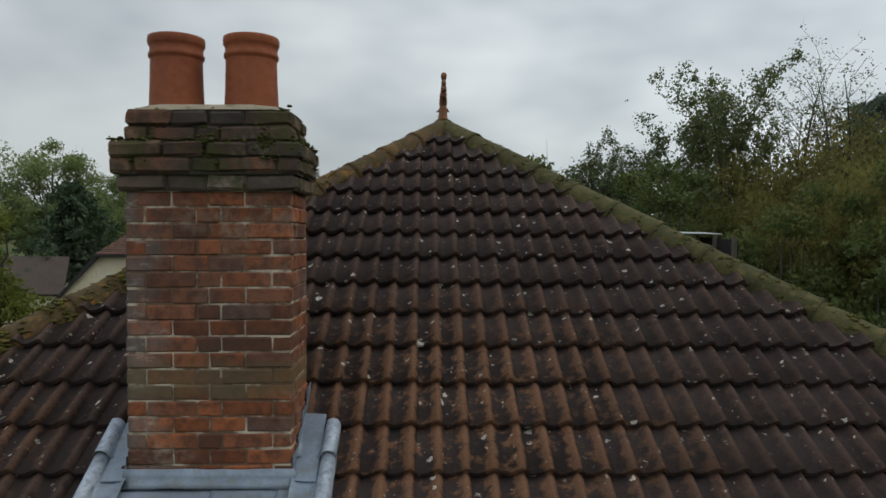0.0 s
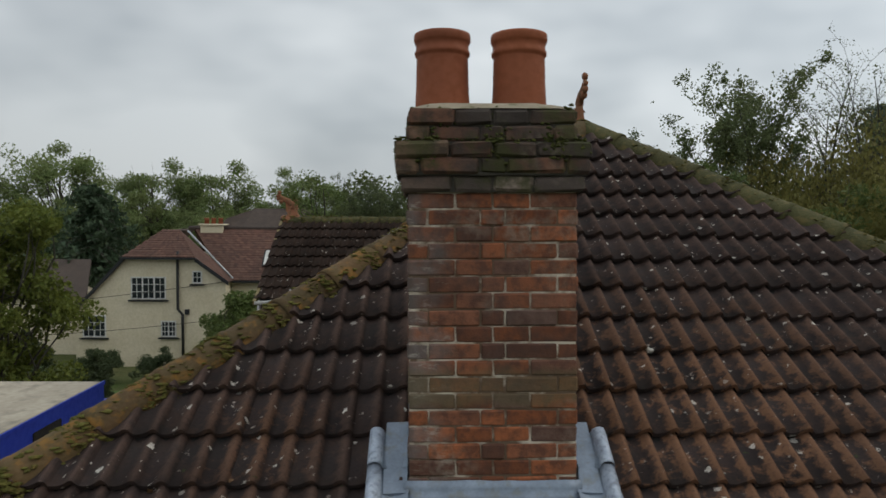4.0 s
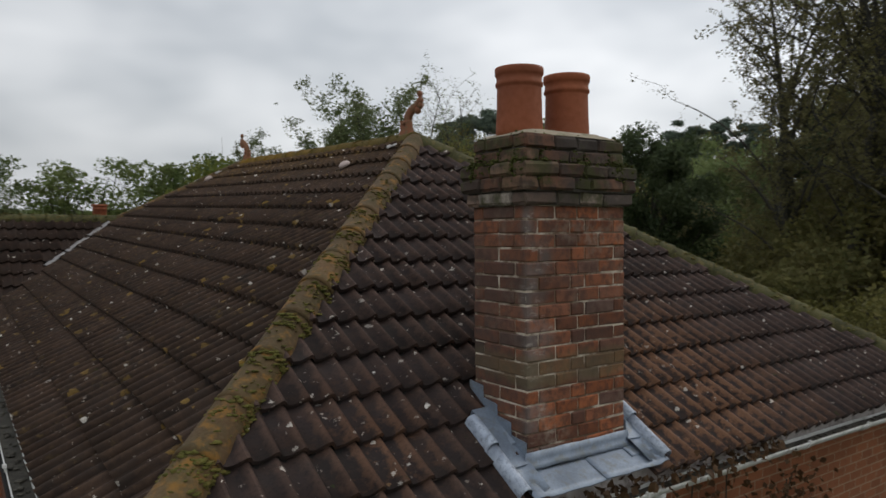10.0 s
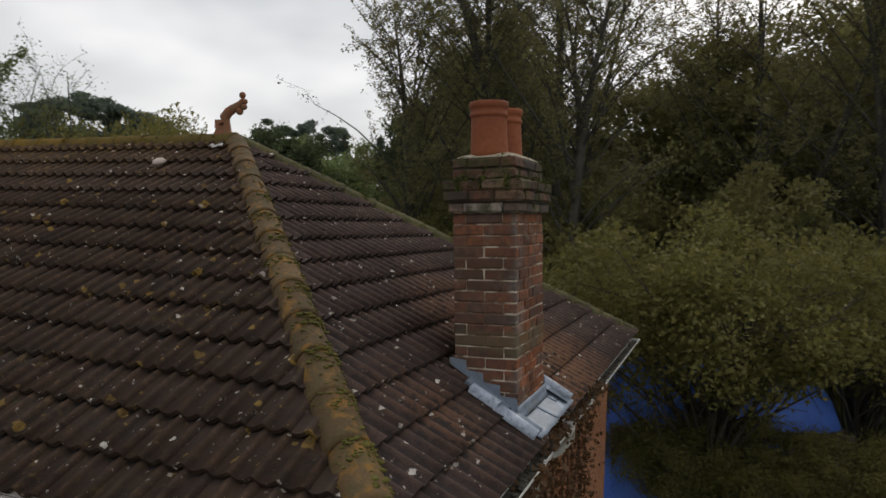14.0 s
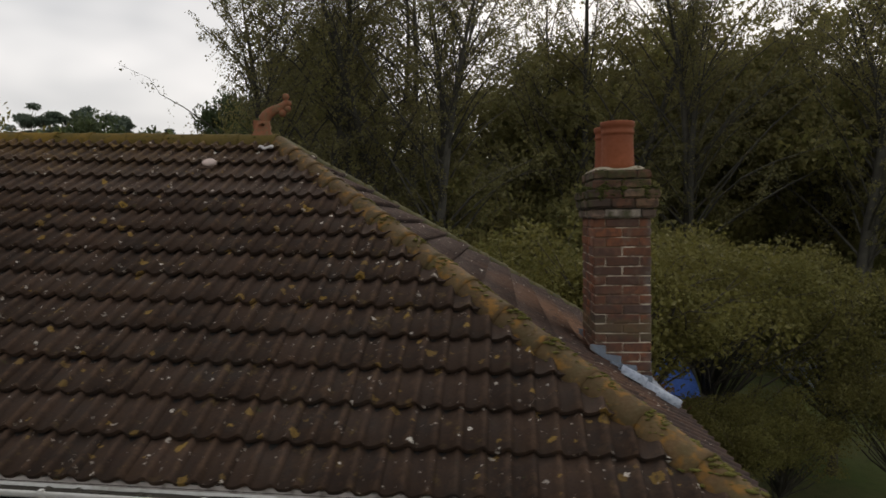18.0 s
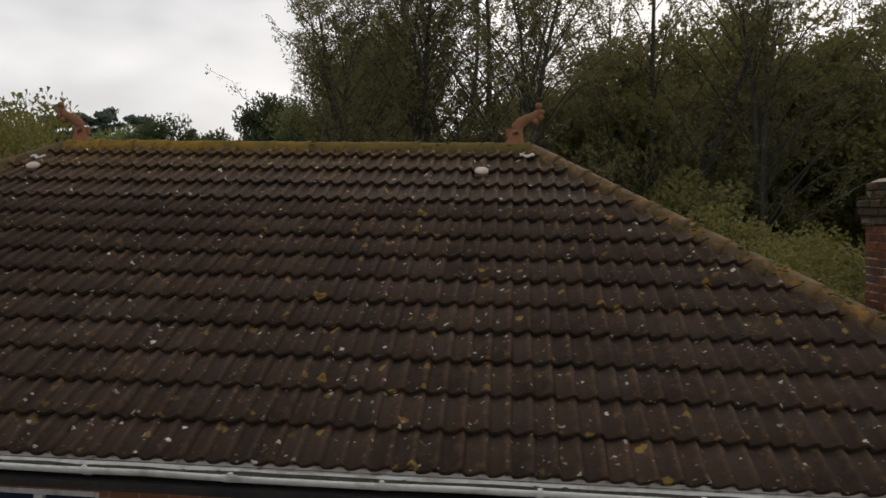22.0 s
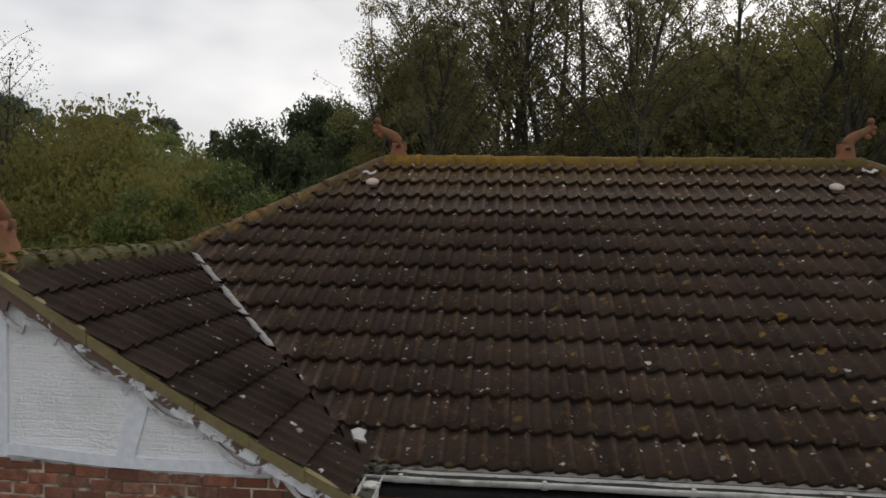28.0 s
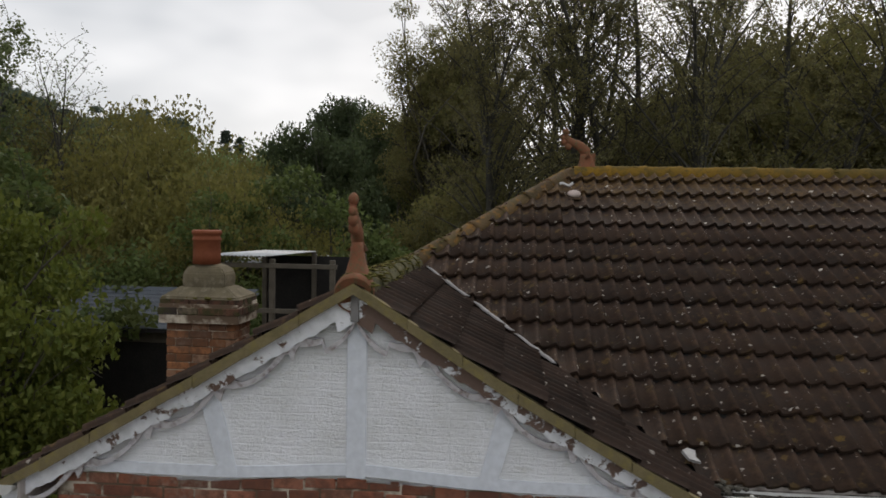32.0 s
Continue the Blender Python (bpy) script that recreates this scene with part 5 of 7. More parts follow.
    # mossy verge slips under the edge tiles
    for s in (-1, 1):
        verge = thing("verge", "mossy cement verge strip along the gable edge", "verge", "verges of the gable")
        L = span_y + 0.03
        n = 7
        for k in range(n):
            a, b = L * k / n, L * (k + 1) / n - 0.004
            ya, yb = GY + s * a, GY + s * b
            za, zb = GZ - 0.024 - WSL * a - sag(s, a), GZ - 0.024 - WSL * b - sag(s, b)
            x0 = GX - 0.016 - 0.006 * (k % 2)
            poly = [(x0, ya, za + 0.006), (x0, yb, zb + 0.012), (x0, yb, zb - 0.062 - 0.008 * (k % 3)), (x0, ya, za - 0.066)]
            part("verge_slip", slab(poly, 0.055, (-1, 0, 0)), UNDERCLOAK, verge)
    # brick courses below the panel, on a pale mortar bed
    part("mortar_bed", boxes(((WING_X - 0.006, lo, base - 0.45), (WING_X - 0.001, hi, base + 0.0))), MORTAR, bpy.data.objects["wall_wing_west"])
    rng = random.Random(9)
    for c in range(5):
        z = base - 0.01 - (c + 1) * COURSE
        off = 0.5 if c % 2 else 0.0
        n = int((hi - lo) / 0.215)
        l = (hi - lo) / n
        for k in range(n):
            y = lo + (k + off) * l + l / 2
            if y > hi - l / 2 + 0.01:
                continue
            me = brick_mesh(l - 0.011, 0.06, COURSE - 0.011, BRICK_W, rng.randrange(3))
            ob = place("brick", me, None, bpy.data.objects["wall_wing_west"])
            ob.matrix_basis = pose(WING_X + 0.018 + rng.uniform(-0.003, 0.003), y, z + COURSE / 2 + 0.05 * math.exp(-((y - GY) / 0.55) ** 2), 0, 0, 90)


gable()


# torn lead in the valley, and a broken corner of cement at its foot
def valley():
    v = thing("valley_lining", "pale torn lead and mortar along the valley", "valley lining")
    rng = random.Random(2)
    # a steep fillet of pale mortar against the cut tiles of the main roof
    bm = bmesh.new()
    n = 34
    a, b = Vector((WX, GS, EZ)), Vector(V_TOP)
    low, high = [], []
    for i in range(n + 1):
        c = a.lerp(b, 0.42 + 0.50 * i / n)
        w = 0.6 + 0.4 * math.sin(i * 0.9) * math.sin(i * 0.37 + 1)
        low.append(bm.verts.new(c - VAL * (0.045 + 0.030 * w + rng.uniform(0, 0.012)) + Vector((0, 0, 0.038))))
        high.append(bm.verts.new(c - VAL * rng.uniform(-0.004, 0.006) + Vector((0, 0, 0.030 + rng.uniform(-0.010, 0.006)))))
    for i in range(n):
        if i not in (9, 21):
            bm.faces.new((low[i], high[i], high[i + 1], low[i + 1])).smooth = True
    ext = bmesh.ops.extrude_face_region(bm, geom=bm.faces[:])
    for e in ext["geom"]:
        if isinstance(e, bmesh.types.BMVert):
            e.co += VAL * 0.012 - Vector((0, 0, 0.008))
    bmesh.ops.recalc_face_normals(bm, faces=bm.faces)
    part("lining", bm, FILLET, v)
    flake = slab([(0, -0.05, 0), (0.02, 0.04, 0), (0.10, 0.055, 0), (0.13, 0.0, 0), (0.11, -0.06, 0), (0.05, -0.03, 0)], 0.02)
    ob = part("flake", flake, SCRAP, v)
    ob.matrix_basis = Matrix.Translation((-3.78, 12.60, EZ + 0.12)) @ Euler((0.2, -0.5, 0.3)).to_matrix().to_4x4()
    ob = part("flake", slab([(0, -0.04, 0), (0.03, 0.03, 0), (0.10, 0.035, 0), (0.12, -0.01, 0), (0.06, -0.035, 0)], 0.016), SCRAP, v)
    ob.matrix_basis = Matrix.Translation((-3.86, 12.72, EZ + 0.10)) @ Euler((-0.3, -0.4, 1.9)).to_matrix().to_4x4()
    rr = np.random.RandomState(6)
    spots = [(-3.88 + rr.normal(0, 0.05), GS - 0.03 + rr.normal(0, 0.05), 5.36 + abs(rr.normal(0, 0.02))) for _ in range(60)]
    clumps("dirt", spots, rr.uniform(0.012, 0.03, 60), SILT, v, 6, 0.7)


valley()

# ---- ground ----
def lie(x, y):
    """Height of the ground: level round the house, falling a little to the north."""
    t = min(1.0, max(0.0, (y - 18) / 22))
    return -1.0 * t * t * (3 - 2 * t)


def ground_material():
    m, nt, bs = fresh("grass_ground", 0.95, 0, 0.15)
    v = where(nt)
    c = mixed(nt, span(nt, noisy(nt, v, 0.25, 5), 0.35, 0.65), (0.060, 0.085, 0.022), (0.085, 0.085, 0.035))
    c = mixed(nt, span(nt, noisy(nt, v, 3, 5), 0.45, 0.7, 0, 0.7), c, (0.04, 0.055, 0.015))
    c = mixed(nt, span(nt, noisy(nt, v, 25, 3), 0.5, 0.7, 0, 0.5), c, (0.09, 0.10, 0.04))
    put(nt, bs.inputs["Base Color"], c)
    relief(nt, bs, noisy(nt, v, 18, 5), 0.9, 0.06)
    return m


def sheet(name, xs, ys, lift, material):
    verts = [(x, y, lie(x, y) + lift) for y in ys for x in xs]
    n = len(xs)
    faces = [(j * n + i, j * n + i + 1, (j + 1) * n + i + 1, (j + 1) * n + i) for j in range(len(ys) - 1) for i in range(n - 1)]
    return tagged(soup(name, verts, faces, material, smooth=True), kind="structure")


GRAVEL = plain("gravel", (0.24, 0.20, 0.155), (0.17, 0.145, 0.115), 1.2, 0.95, 0.8, 0.02, dirt=(0.12, 0.11, 0.075))
far = [-2400, -1200, -600, -300, -150, -80]
sheet("ground", far + list(range(-60, 64, 4)) + [-k for k in far[::-1]], far + list(range(-60, 124, 4)) + [150, 300, 600, 1200, 2400], 0.0, ground_material())
sheet("driveway", [-16, -14, -12, -10, -8, -6, -4.2], list(range(-4, 27)), 0.03, GRAVEL)
sheet("lawn_edge", [-22, -18, -14, -10, -6], [26, 27, 28, 29], 0.05, plain("verge_grass", (0.07, 0.12, 0.025), (0.05, 0.085, 0.02), 3, 0.95, 0.9, 0.05))


# ---- trees ----
def wood_tube(vs, fs, pts, radii, sides=5):
    pts = np.asarray(pts, float)
    start = len(vs)
    for i, p in enumerate(pts):
        d = pts[min(i + 1, len(pts) - 1)] - pts[max(i - 1, 0)]
        d = d / (np.linalg.norm(d) + 1e-9)
        ref = np.array([0, 0, 1.0]) if abs(d[2]) < 0.9 else np.array([0, 1.0, 0])
        u = np.cross(d, ref)
        u /= np.linalg.norm(u) + 1e-9
        w = np.cross(u, d)
        for k in range(sides):
            t = 2 * math.pi * k / sides
            vs.append(p + radii[i] * (u * math.cos(t) + w * math.sin(t)))
    for i in range(len(pts) - 1):
        for k in range(sides):
            a, b = start + i * sides + k, start + i * sides + (k + 1) % sides
            fs.append((a, b, b + sides, a + sides))


def leaf_quads(rng, centres, size, droop=0.0, slim=0.62, kite=True):
    """Folded kite leaves, or plain three-cornered ones for trees far off, each turned at random."""
    n = len(centres)
    c = np.asarray(centres)
    d = rng.normal(size=(n, 3))
    d[:, 2] -= droop
    d /= np.linalg.norm(d, axis=1)[:, None]
    s = np.cross(d, rng.normal(size=(n, 3)))
    s /= np.linalg.norm(s, axis=1)[:, None] + 1e-9
    nrm = np.cross(d, s)
    L = (size * rng.uniform(0.6, 1.35, n))[:, None]
    if not kite:
        tri = np.stack([c - d * L * 0.5 + s * L * slim * 0.5, c - d * L * 0.5 - s * L * slim * 0.5, c + d * L * 0.5], 1)
        return tri.reshape(-1, 3), np.arange(3 * n).reshape(n, 3)
    quad = np.stack([c - d * L * 0.5, c + s * L * slim * 0.5 + nrm * L * 0.10, c + d * L * 0.5, c - s * L * slim * 0.5 + nrm * L * 0.10], 1)
    return quad.reshape(-1, 3), np.arange(4 * n).reshape(n, 4)


def bend(rng, a, b, n=5, sag=0.12):
    a, b = np.asarray(a, float), np.asarray(b, float)
    l = np.linalg.norm(b - a)
    off = rng.normal(size=3) * l * sag
    t = np.linspace(0, 1, n)[:, None]
    return a + (b - a) * t + off * np.sin(math.pi * t) * np.array([1, 1, 0.5]) + np.array([0, 0, 1.0]) * l * 0.08 * np.sin(math.pi * t)


def finish_tree(name, label, category, wv, wf, lv, lf, bark, leaf, group):
    t = thing(name, label, category, group)
    soup("trunk", wv, wf, bark, t, smooth=True)
    crown = soup("crown", lv, lf, leaf, t)
    return t


def crown_tree(seed, high, radius, low, clump_count, per, leaf_size, leaf, bark=BARK, squash=1.0, label="leafy green broadleaf tree in the grounds", name="tree", top_bias=0.0, droop=0.2, group="trees round the house", near=False):
    """A tapered trunk, limbs out to clumps, and leaves scattered unevenly round each clump."""
    rng = np.random.RandomState(seed)
    wv, wf = [], []
    spine = [np.array([0, 0, -0.5])]
    for k in range(1, 7):
        spine.append(np.array([rng.normal(0, 0.03) * high * k / 6, rng.normal(0, 0.03) * high * k / 6, high * 0.86 * k / 6]))
    r0 = high * 0.022
    wood_tube(wv, wf, spine, [r0 * 1.35] + [r0 * (1 - 0.15 * k) for k in range(1, 7)], 7)
    cz, hz = (high + low) / 2, (high - low) / 2
    centres = []
    for _ in range(clump_count):
        d = rng.normal(size=3)
        d /= np.linalg.norm(d)
        if rng.uniform() < top_bias:
            d[2] = abs(d[2])
        lob = 0.82 + 0.22 * math.sin(d[0] * 4 + seed) * math.cos(d[1] * 5 - seed) + 0.12 * rng.normal()
        f = rng.uniform(0.45, 1.0) ** 0.5 * lob
        p = np.array([d[0] * radius * f, d[1] * radius * f, cz + d[2] * hz * f])
        centres.append(p)
        k = int(np.clip((p[2] / high) * 5.2 - 0.9, 1, 5))
        root = spine[k] * 0.7 + spine[k - 1] * 0.3
        path = bend(rng, root, p)
        wood_tube(wv, wf, path, np.linspace(r0 * 0.32, r0 * 0.05, 5), 3)
        for _ in range(1):
            q = p + rng.normal(size=3) * radius * 0.16
            wood_tube(wv, wf, bend(rng, path[3], q, 3), np.linspace(r0 * 0.09, r0 * 0.025, 3), 3)
    leaves = []
    for p in centres:
        n = int(per * rng.uniform(0.5, 1.5))
        spread = radius * rng.uniform(0.13, 0.24)
        g = rng.normal(size=(n, 3))
        g /= np.linalg.norm(g, axis=1)[:, None]
        g *= (rng.uniform(0, 1, n) ** 0.45)[:, None] * spread * np.array([1.25, 1.25, 0.85 * squash])
        leaves.append(p + g)
    lv, lf = leaf_quads(rng, np.concatenate(leaves), leaf_size, droop, kite=near)
    return finish_tree(name, label, "tree", wv, wf, lv, lf, bark, leaf, group)


def poplar(seed, high, spread, stems, leaf_size, leaf, per_limb, bark=BARK_PALE, label="tall airy poplar with slender grey stems", fork=0.14, name="tree", group="trees round the house", limbs=18, thick=0.0105, first=0.10, loose=0.34, tuft=0.10, kite=True):
    """A trunk forking low into slender rising stems; leaves hang in small tufts along the twigs, and sky shows through."""
    rng = np.random.RandomState(seed)
    wv, wf, leaves = [], [], []
    r0 = high * thick

    def tufts(spots):
        """About four leaves round each spot."""
        if len(spots):
            c = np.repeat(spots, 4, axis=0)
            leaves.append(c + rng.normal(size=c.shape) * tuft)

    crotch = np.array([0, 0, high * fork])
    wood_tube(wv, wf, [(0, 0, -0.4), crotch * 0.5 + np.array([0.1, 0, 0]), crotch], [r0 * 1.7, r0 * 1.35, r0 * 1.2], 8)
    for s in range(stems):
        az = 2 * math.pi * s / stems + rng.uniform(-0.5, 0.5)
        out = spread * (rng.uniform(0.3, 1.0) if s else 0.08)
        top = np.array([math.cos(az) * out, math.sin(az) * out, high * rng.uniform(0.8, 1.0)])
        path = bend(rng, crotch * rng.uniform(0.7, 1.0), top, 11, 0.04)
        wood_tube(wv, wf, path, np.linspace(r0 * 0.85, r0 * 0.1, 11), 6)
        for b in range(limbs):
            t = first + (0.97 - first) * (b + rng.uniform()) / limbs
            i = min(int(t * 10), 9)
            p = path[i] + (path[i + 1] - path[i]) * (t * 10 - i)
            a2 = rng.uniform(0, 2 * math.pi)
            l = spread * rng.uniform(0.5, 1.1) * (1.05 - 0.6 * t)
            tip = p + np.array([math.cos(a2) * l, math.sin(a2) * l, l * rng.uniform(0.6, 1.5)])
            limb = bend(rng, p, tip, 6, 0.05)
            wood_tube(wv, wf, limb, np.linspace(r0 * 0.23 * (1.25 - t), r0 * 0.05, 6), 4)
            for w in range(6):
                o = limb[rng.randint(1, 6)]
                d = rng.normal(size=3) + np.array([0, 0, 0.3])
                e = o + d / np.linalg.norm(d) * l * rng.uniform(0.22, 0.5)
                wood_tube(wv, wf, bend(rng, o, e, 3), np.linspace(r0 * 0.05, r0 * 0.022, 3), 3)
                k = rng.poisson(per_limb / 36 * l / (0.6 * spread))
                u = rng.uniform(0.15, 1.1, k)[:, None]
                tufts(o + (e - o) * u + rng.normal(size=(k, 3)) * loose * 0.45)
            k = rng.poisson(per_limb / 12 * l / (0.6 * spread))
            u = rng.uniform(0.25, 1.1, k)[:, None]
            tufts(p + (tip - p) * u + rng.normal(size=(k, 3)) * loose)
    lv, lf = leaf_quads(rng, np.concatenate(leaves), leaf_size, 0.3, 0.8, kite)
    return finish_tree(name, label, "tree", wv, wf, lv, lf, bark, leaf, group)


def fir_tree(seed, high, radius, leaf, label, whorls=22, per=9, sprays=26, size=0.34, bare_to=0.08, power=1.0):
    rng = np.random.RandomState(seed)
    wv, wf, leaves = [], [], []
    wood_tube(wv, wf, [(0, 0, -0.4), (0, 0, high * 0.5), (0, 0, high)], [high * 0.018, high * 0.011, 0.02], 6)
    for w in range(whorls):
        t = bare_to + (1 - bare_to) * w / whorls
        for _ in range(per):
            az = rng.uniform(0, 2 * math.pi)
            l = radius * (1 - t) ** power * rng.uniform(0.65, 1.1) + 0.12
            z = high * (t + rng.uniform(-0.02, 0.02))
            a = np.array([0, 0, z])
            b = np.array([math.cos(az) * l, math.sin(az) * l, z - l * 0.25])
            path = bend(rng, a, b, 4, 0.04)
            wood_tube(wv, wf, path, np.linspace(high * 0.004, 0.01, 4), 3)
            u = rng.uniform(0.1, 1.02, sprays)[:, None]
            leaves.append(a + (b - a) * u + rng.normal(size=(sprays, 3)) * l * 0.09)
    lv, lf = leaf_quads(rng, np.concatenate(leaves), size, 0.7, 0.5, False)
    return finish_tree("conifer", label, "tree", wv, wf, lv, lf, BARK, leaf, "trees round the house")


def plant(ob, x, y, s=1.0, turn=0.0, tall=None, label=""):
    c = copy_thing(ob, Matrix.LocRotScale((x, y, lie(x, y)), Euler((0, 0, turn)), (s, s, s * (tall or 1.0))))
    if label:
        c["label"] = label
    return c


def stand(ob, x, y, s=1.0, turn=0.0, tall=None):
    ob.matrix_basis = Matrix.LocRotScale((x, y, lie(x, y)), Euler((0, 0, turn)), (s, s, s * (tall or 1.0)))
    return ob


def woodland():
    rng = random.Random(21)
    # thin poplars east of the house, sky between their leaves
    pa = poplar(1, 21, 5.4, 3, 0.098, LEAF_POPLAR, 340, limbs=27, loose=0.13, tuft=0.075, thick=0.0125)
    pb = poplar(2, 20, 5.4, 2, 0.098, LEAF_POPLAR, 400, limbs=30, fork=0.2, loose=0.13, tuft=0.075, thick=0.014)
    pc = crown_tree(32, 22.0, 5.2, 2.0, 380, 300, 0.17, LEAF_DARK, top_bias=0.3, label="leafy olive tree at the edge of the wood")
    stand(pa, 22.2, 9.0, 1.0, 0.3)
    stand(pb, 20.2, 12.1, 1.0, 1.0)
    stand(pc, 42.2, 17.9, 1.03, 0.0)
    for x, y, s, t, which in ((17.4, 7.2, 0.92, 2.2, pb), (25.5, 1.0, 1.05, 2.5, pa), (24.5, -3.5, 1.0, 5.2, pb), 
                              (22.0, -9.5, 0.98, 1.2, pb), (26.5, -14.0, 1.0, 3.4, pa), (27.0, 12.0, 1.0, 1.8, pa), (21.7, 14.3, 0.92, 5.0, pb)):
        plant(which, x, y, s, t)
    # dense olive crowns among and below them
    dc = crown_tree(3, 14.2, 5.6, 0.6, 170, 290, 0.225, LEAF_DARK, label="dense olive-brown broadleaf tree in autumn")
    db = crown_tree(4, 9.0, 4.4, 0.4, 100, 250, 0.20, LEAF_DARK, label="dense dark broadleaf tree in autumn")
    stand(dc, 35.2, 0.2, 1.20, 0.0)
    stand(db, 19.2, 6.2, 0.98, 1.0)
    for x, y, s, t, which in ((34.6, -6.6, 1.2, 2.0, dc), (33.0, -17.0, 1.0, 4.0, dc), (18.6, 0.6, 1.0, 2.5, db), (34.0, -9.0, 1.0, 5.0, dc), (19.6, 10.6, 0.92, 0.5, db), (25.5, 9.0, 0.98, 4.4, db),
                              (22.5, 14.2, 0.96, 1.6, db), (29.5, -12.0, 1.1, 3.1, dc), (30, 3, 1.0, 5.0, dc), (24, -19, 1.1, 1.1, dc), (27, 14.0, 1.12, 2.6, db), (28.5, 10.5, 1.25, 0.6, db), (37.0, -3.2, 1.18, 1.3, dc), (27.5, 5.0, 1.2, 3.6, db), (29.5, 18.0, 1.0, 5.1, db), (21.0, 12.8, 0.85, 2.9, db), (31, 7.5, 1.3, 1.9, db)):
        plant(which, x, y, s, t)
    # oaks: north-east and north
    oa = crown_tree(5, 13, 5.0, 1.5, 110, 330, 0.26, LEAF_OAKDARK, label="dark green oak with rounded crown")
    stand(oa, 55.0, 28.3, 1.04, 0.0, 1.46)
    plant(oa, 50.0, 23.9, 0.80, 1.4, 1.10)
    ob = crown_tree(6, 11, 4.6, 0.8, 70, 140, 0.26, LEAF_GREEN, label="green broadleaf tree behind the house")
    stand(ob, 3.5, 50, 1.05, 0.0)
    for x, y, s, t, which in ((-2.5, 53, 1.0, 1.0, ob), (8.5, 52, 1.0, 2.0, ob), (14, 54, 1.05, 3.0, ob), (-10, 64, 1.0, 4.0, ob), (24, 23.0, 0.62, 2.0, oa)):
        plant(which, x, y, s, t)
    # airy ashes behind the south-east hip as first seen
    aa = poplar(7, 15, 3.6, 5, 0.14, LEAF_OAK, 470, loose=0.26, label="airy green ash tree with feathery outline", limbs=18, first=0.05)
    stand(aa, 14.1, 34.9, 0.92, 0.0)
    ab = poplar(8, 15, 3.2, 4, 0.10, LEAF_OAK, 60, label="thin half-bare tree with pale twigs", limbs=20)
    stand(ab, 19.5, 35.0, 1.0, 0.0)
    plant(aa, 10.3, 38.5, 0.80, 2.0)
    plant(aa, -4.9, 45.5, 0.68, 1.0)
    plant(aa, -2.6, 46.5, 0.60, 3.0)
    plant(ab, 18.2, 32.5, 0.92, 2.0)
    plant(ab, 22.5, 31.0, 0.7, 4.0)
    # willows and thicket to the north-east
    wa = crown_tree(9, 9.0, 4.6, 0.3, 100, 330, 0.155, LEAF_WILLOW, label="drooping willow turning yellow-brown", droop=2.2, squash=1.8)
    stand(wa, 19.5, 28.5, 1.22, 0.0)
    for x, y, s, t in ((25.5, 31.5, 1.2, 1.0), (15.5, 32.5, 0.95, 2.0), (21.5, 35.5, 1.15, 3.5), (28, 36, 1.2, 4.5), (13.0, 28.5, 0.72, 5.0), (16, 23.5, 0.8, 0.6)):
        plant(wa, x, y, s, t)
    ga = crown_tree(10, 6.0, 3.0, 0.2, 60, 300, 0.14, LEAF_GREEN, label="leafy green shrub in a thicket")
    stand(ga, 12.0, 23.0, 1.2, 0.0)
    for x, y, s, t in ((9.0, 26.5, 1.15, 1.0), (15.2, 20.0, 1.1, 2.0), (5.5, 29.5, 1.2, 3.3), (10.5, 31.5, 1.2, 4.1), (12.5, 18.6, 0.8, 5.1)):
        plant(ga, x, y, s, t)
    # near shrub beside the north side
    gb = crown_tree(11, 6.2, 2.6, 0.1, 110, 330, 0.125, LEAF_BRIGHT, near=True, label="bushy yellow-green shrub beside the sheds")
    stand(gb, 3.4, 23.9, 1.04, 0.0, 1.38)
    plant(gb, 2.0, 25.0, 0.9, 2.0, 0.72)
    # sallow by the south-east corner
    sa = crown_tree(12, 7.0, 3.5, 3.3, 110, 240, 0.11, LEAF_WILLOW, near=True, label="rounded sallow bush with olive leaves")
    stand(sa, 8.9, 2.4, 1.0, 0.0)
    plant(sa, 11.6, -0.8, 0.95, 2.0)
    plant(sa, 10.8, 5.6, 0.82, 4.0)
    plant(sa, 9.0, -4.5, 0.6, 1.0)
    plant(sa, 13.4, 2.4, 0.8, 3.0)
    for x, y, s, t in ((8.3, 2.7, 0.42, 5.0), (8.6, 1.3, 0.45, 2.2), (8.3, -0.1, 0.42, 0.4), (7.4, 0.9, 0.36, 3.3), (8.8, -1.6, 0.45, 4.1), (9.4, 3.6, 0.45, 1.5)):
        plant(sa, x, y, s, t)
    plant(sa, 12.8, -4.6, 0.85, 0.7)
    # north-west: fir, light green tree, hedges and the far tree line
    fa = fir_tree(13, 10.5, 5.6, LEAF_FIR, "broad dark green fir by the cottage", power=0.55, sprays=44, size=0.42)
    stand(fa, -21.6, 44, 0.91, 0.0)
    la = crown_tree(14, 7.4, 2.4, 0.6, 84, 330, 0.13, LEAF_BRIGHT, near=True, label="small light green tree by the drive", top_bias=0.3)
    stand(la, -13.2, 19.6, 1.02, 0.0)
    plant(la, -16.2, 21.0, 0.9, 2.0)
    hb = crown_tree(15, 3.0, 2.1, 0.05, 54, 260, 0.15, LEAF_OAKDARK, label="dark clipped garden hedge shrub", name="hedge_shrub")
    stand(hb, -18.5, 30.5, 0.75, 0.0)
    for x, y, s in ((-21.5, 30, 0.85), (-15.6, 30.8, 0.72), (-12.9, 31.0, 0.66), (-24.5, 29.5, 0.9)):
        plant(hb, x, y, s, x)
    hc = crown_tree(16, 4.6, 2.5, 0.05, 64, 330, 0.14, LEAF_GREEN, label="loose green garden shrub", name="hedge_shrub")
    stand(hc, -8.6, 29.0, 0.92, 0.0)
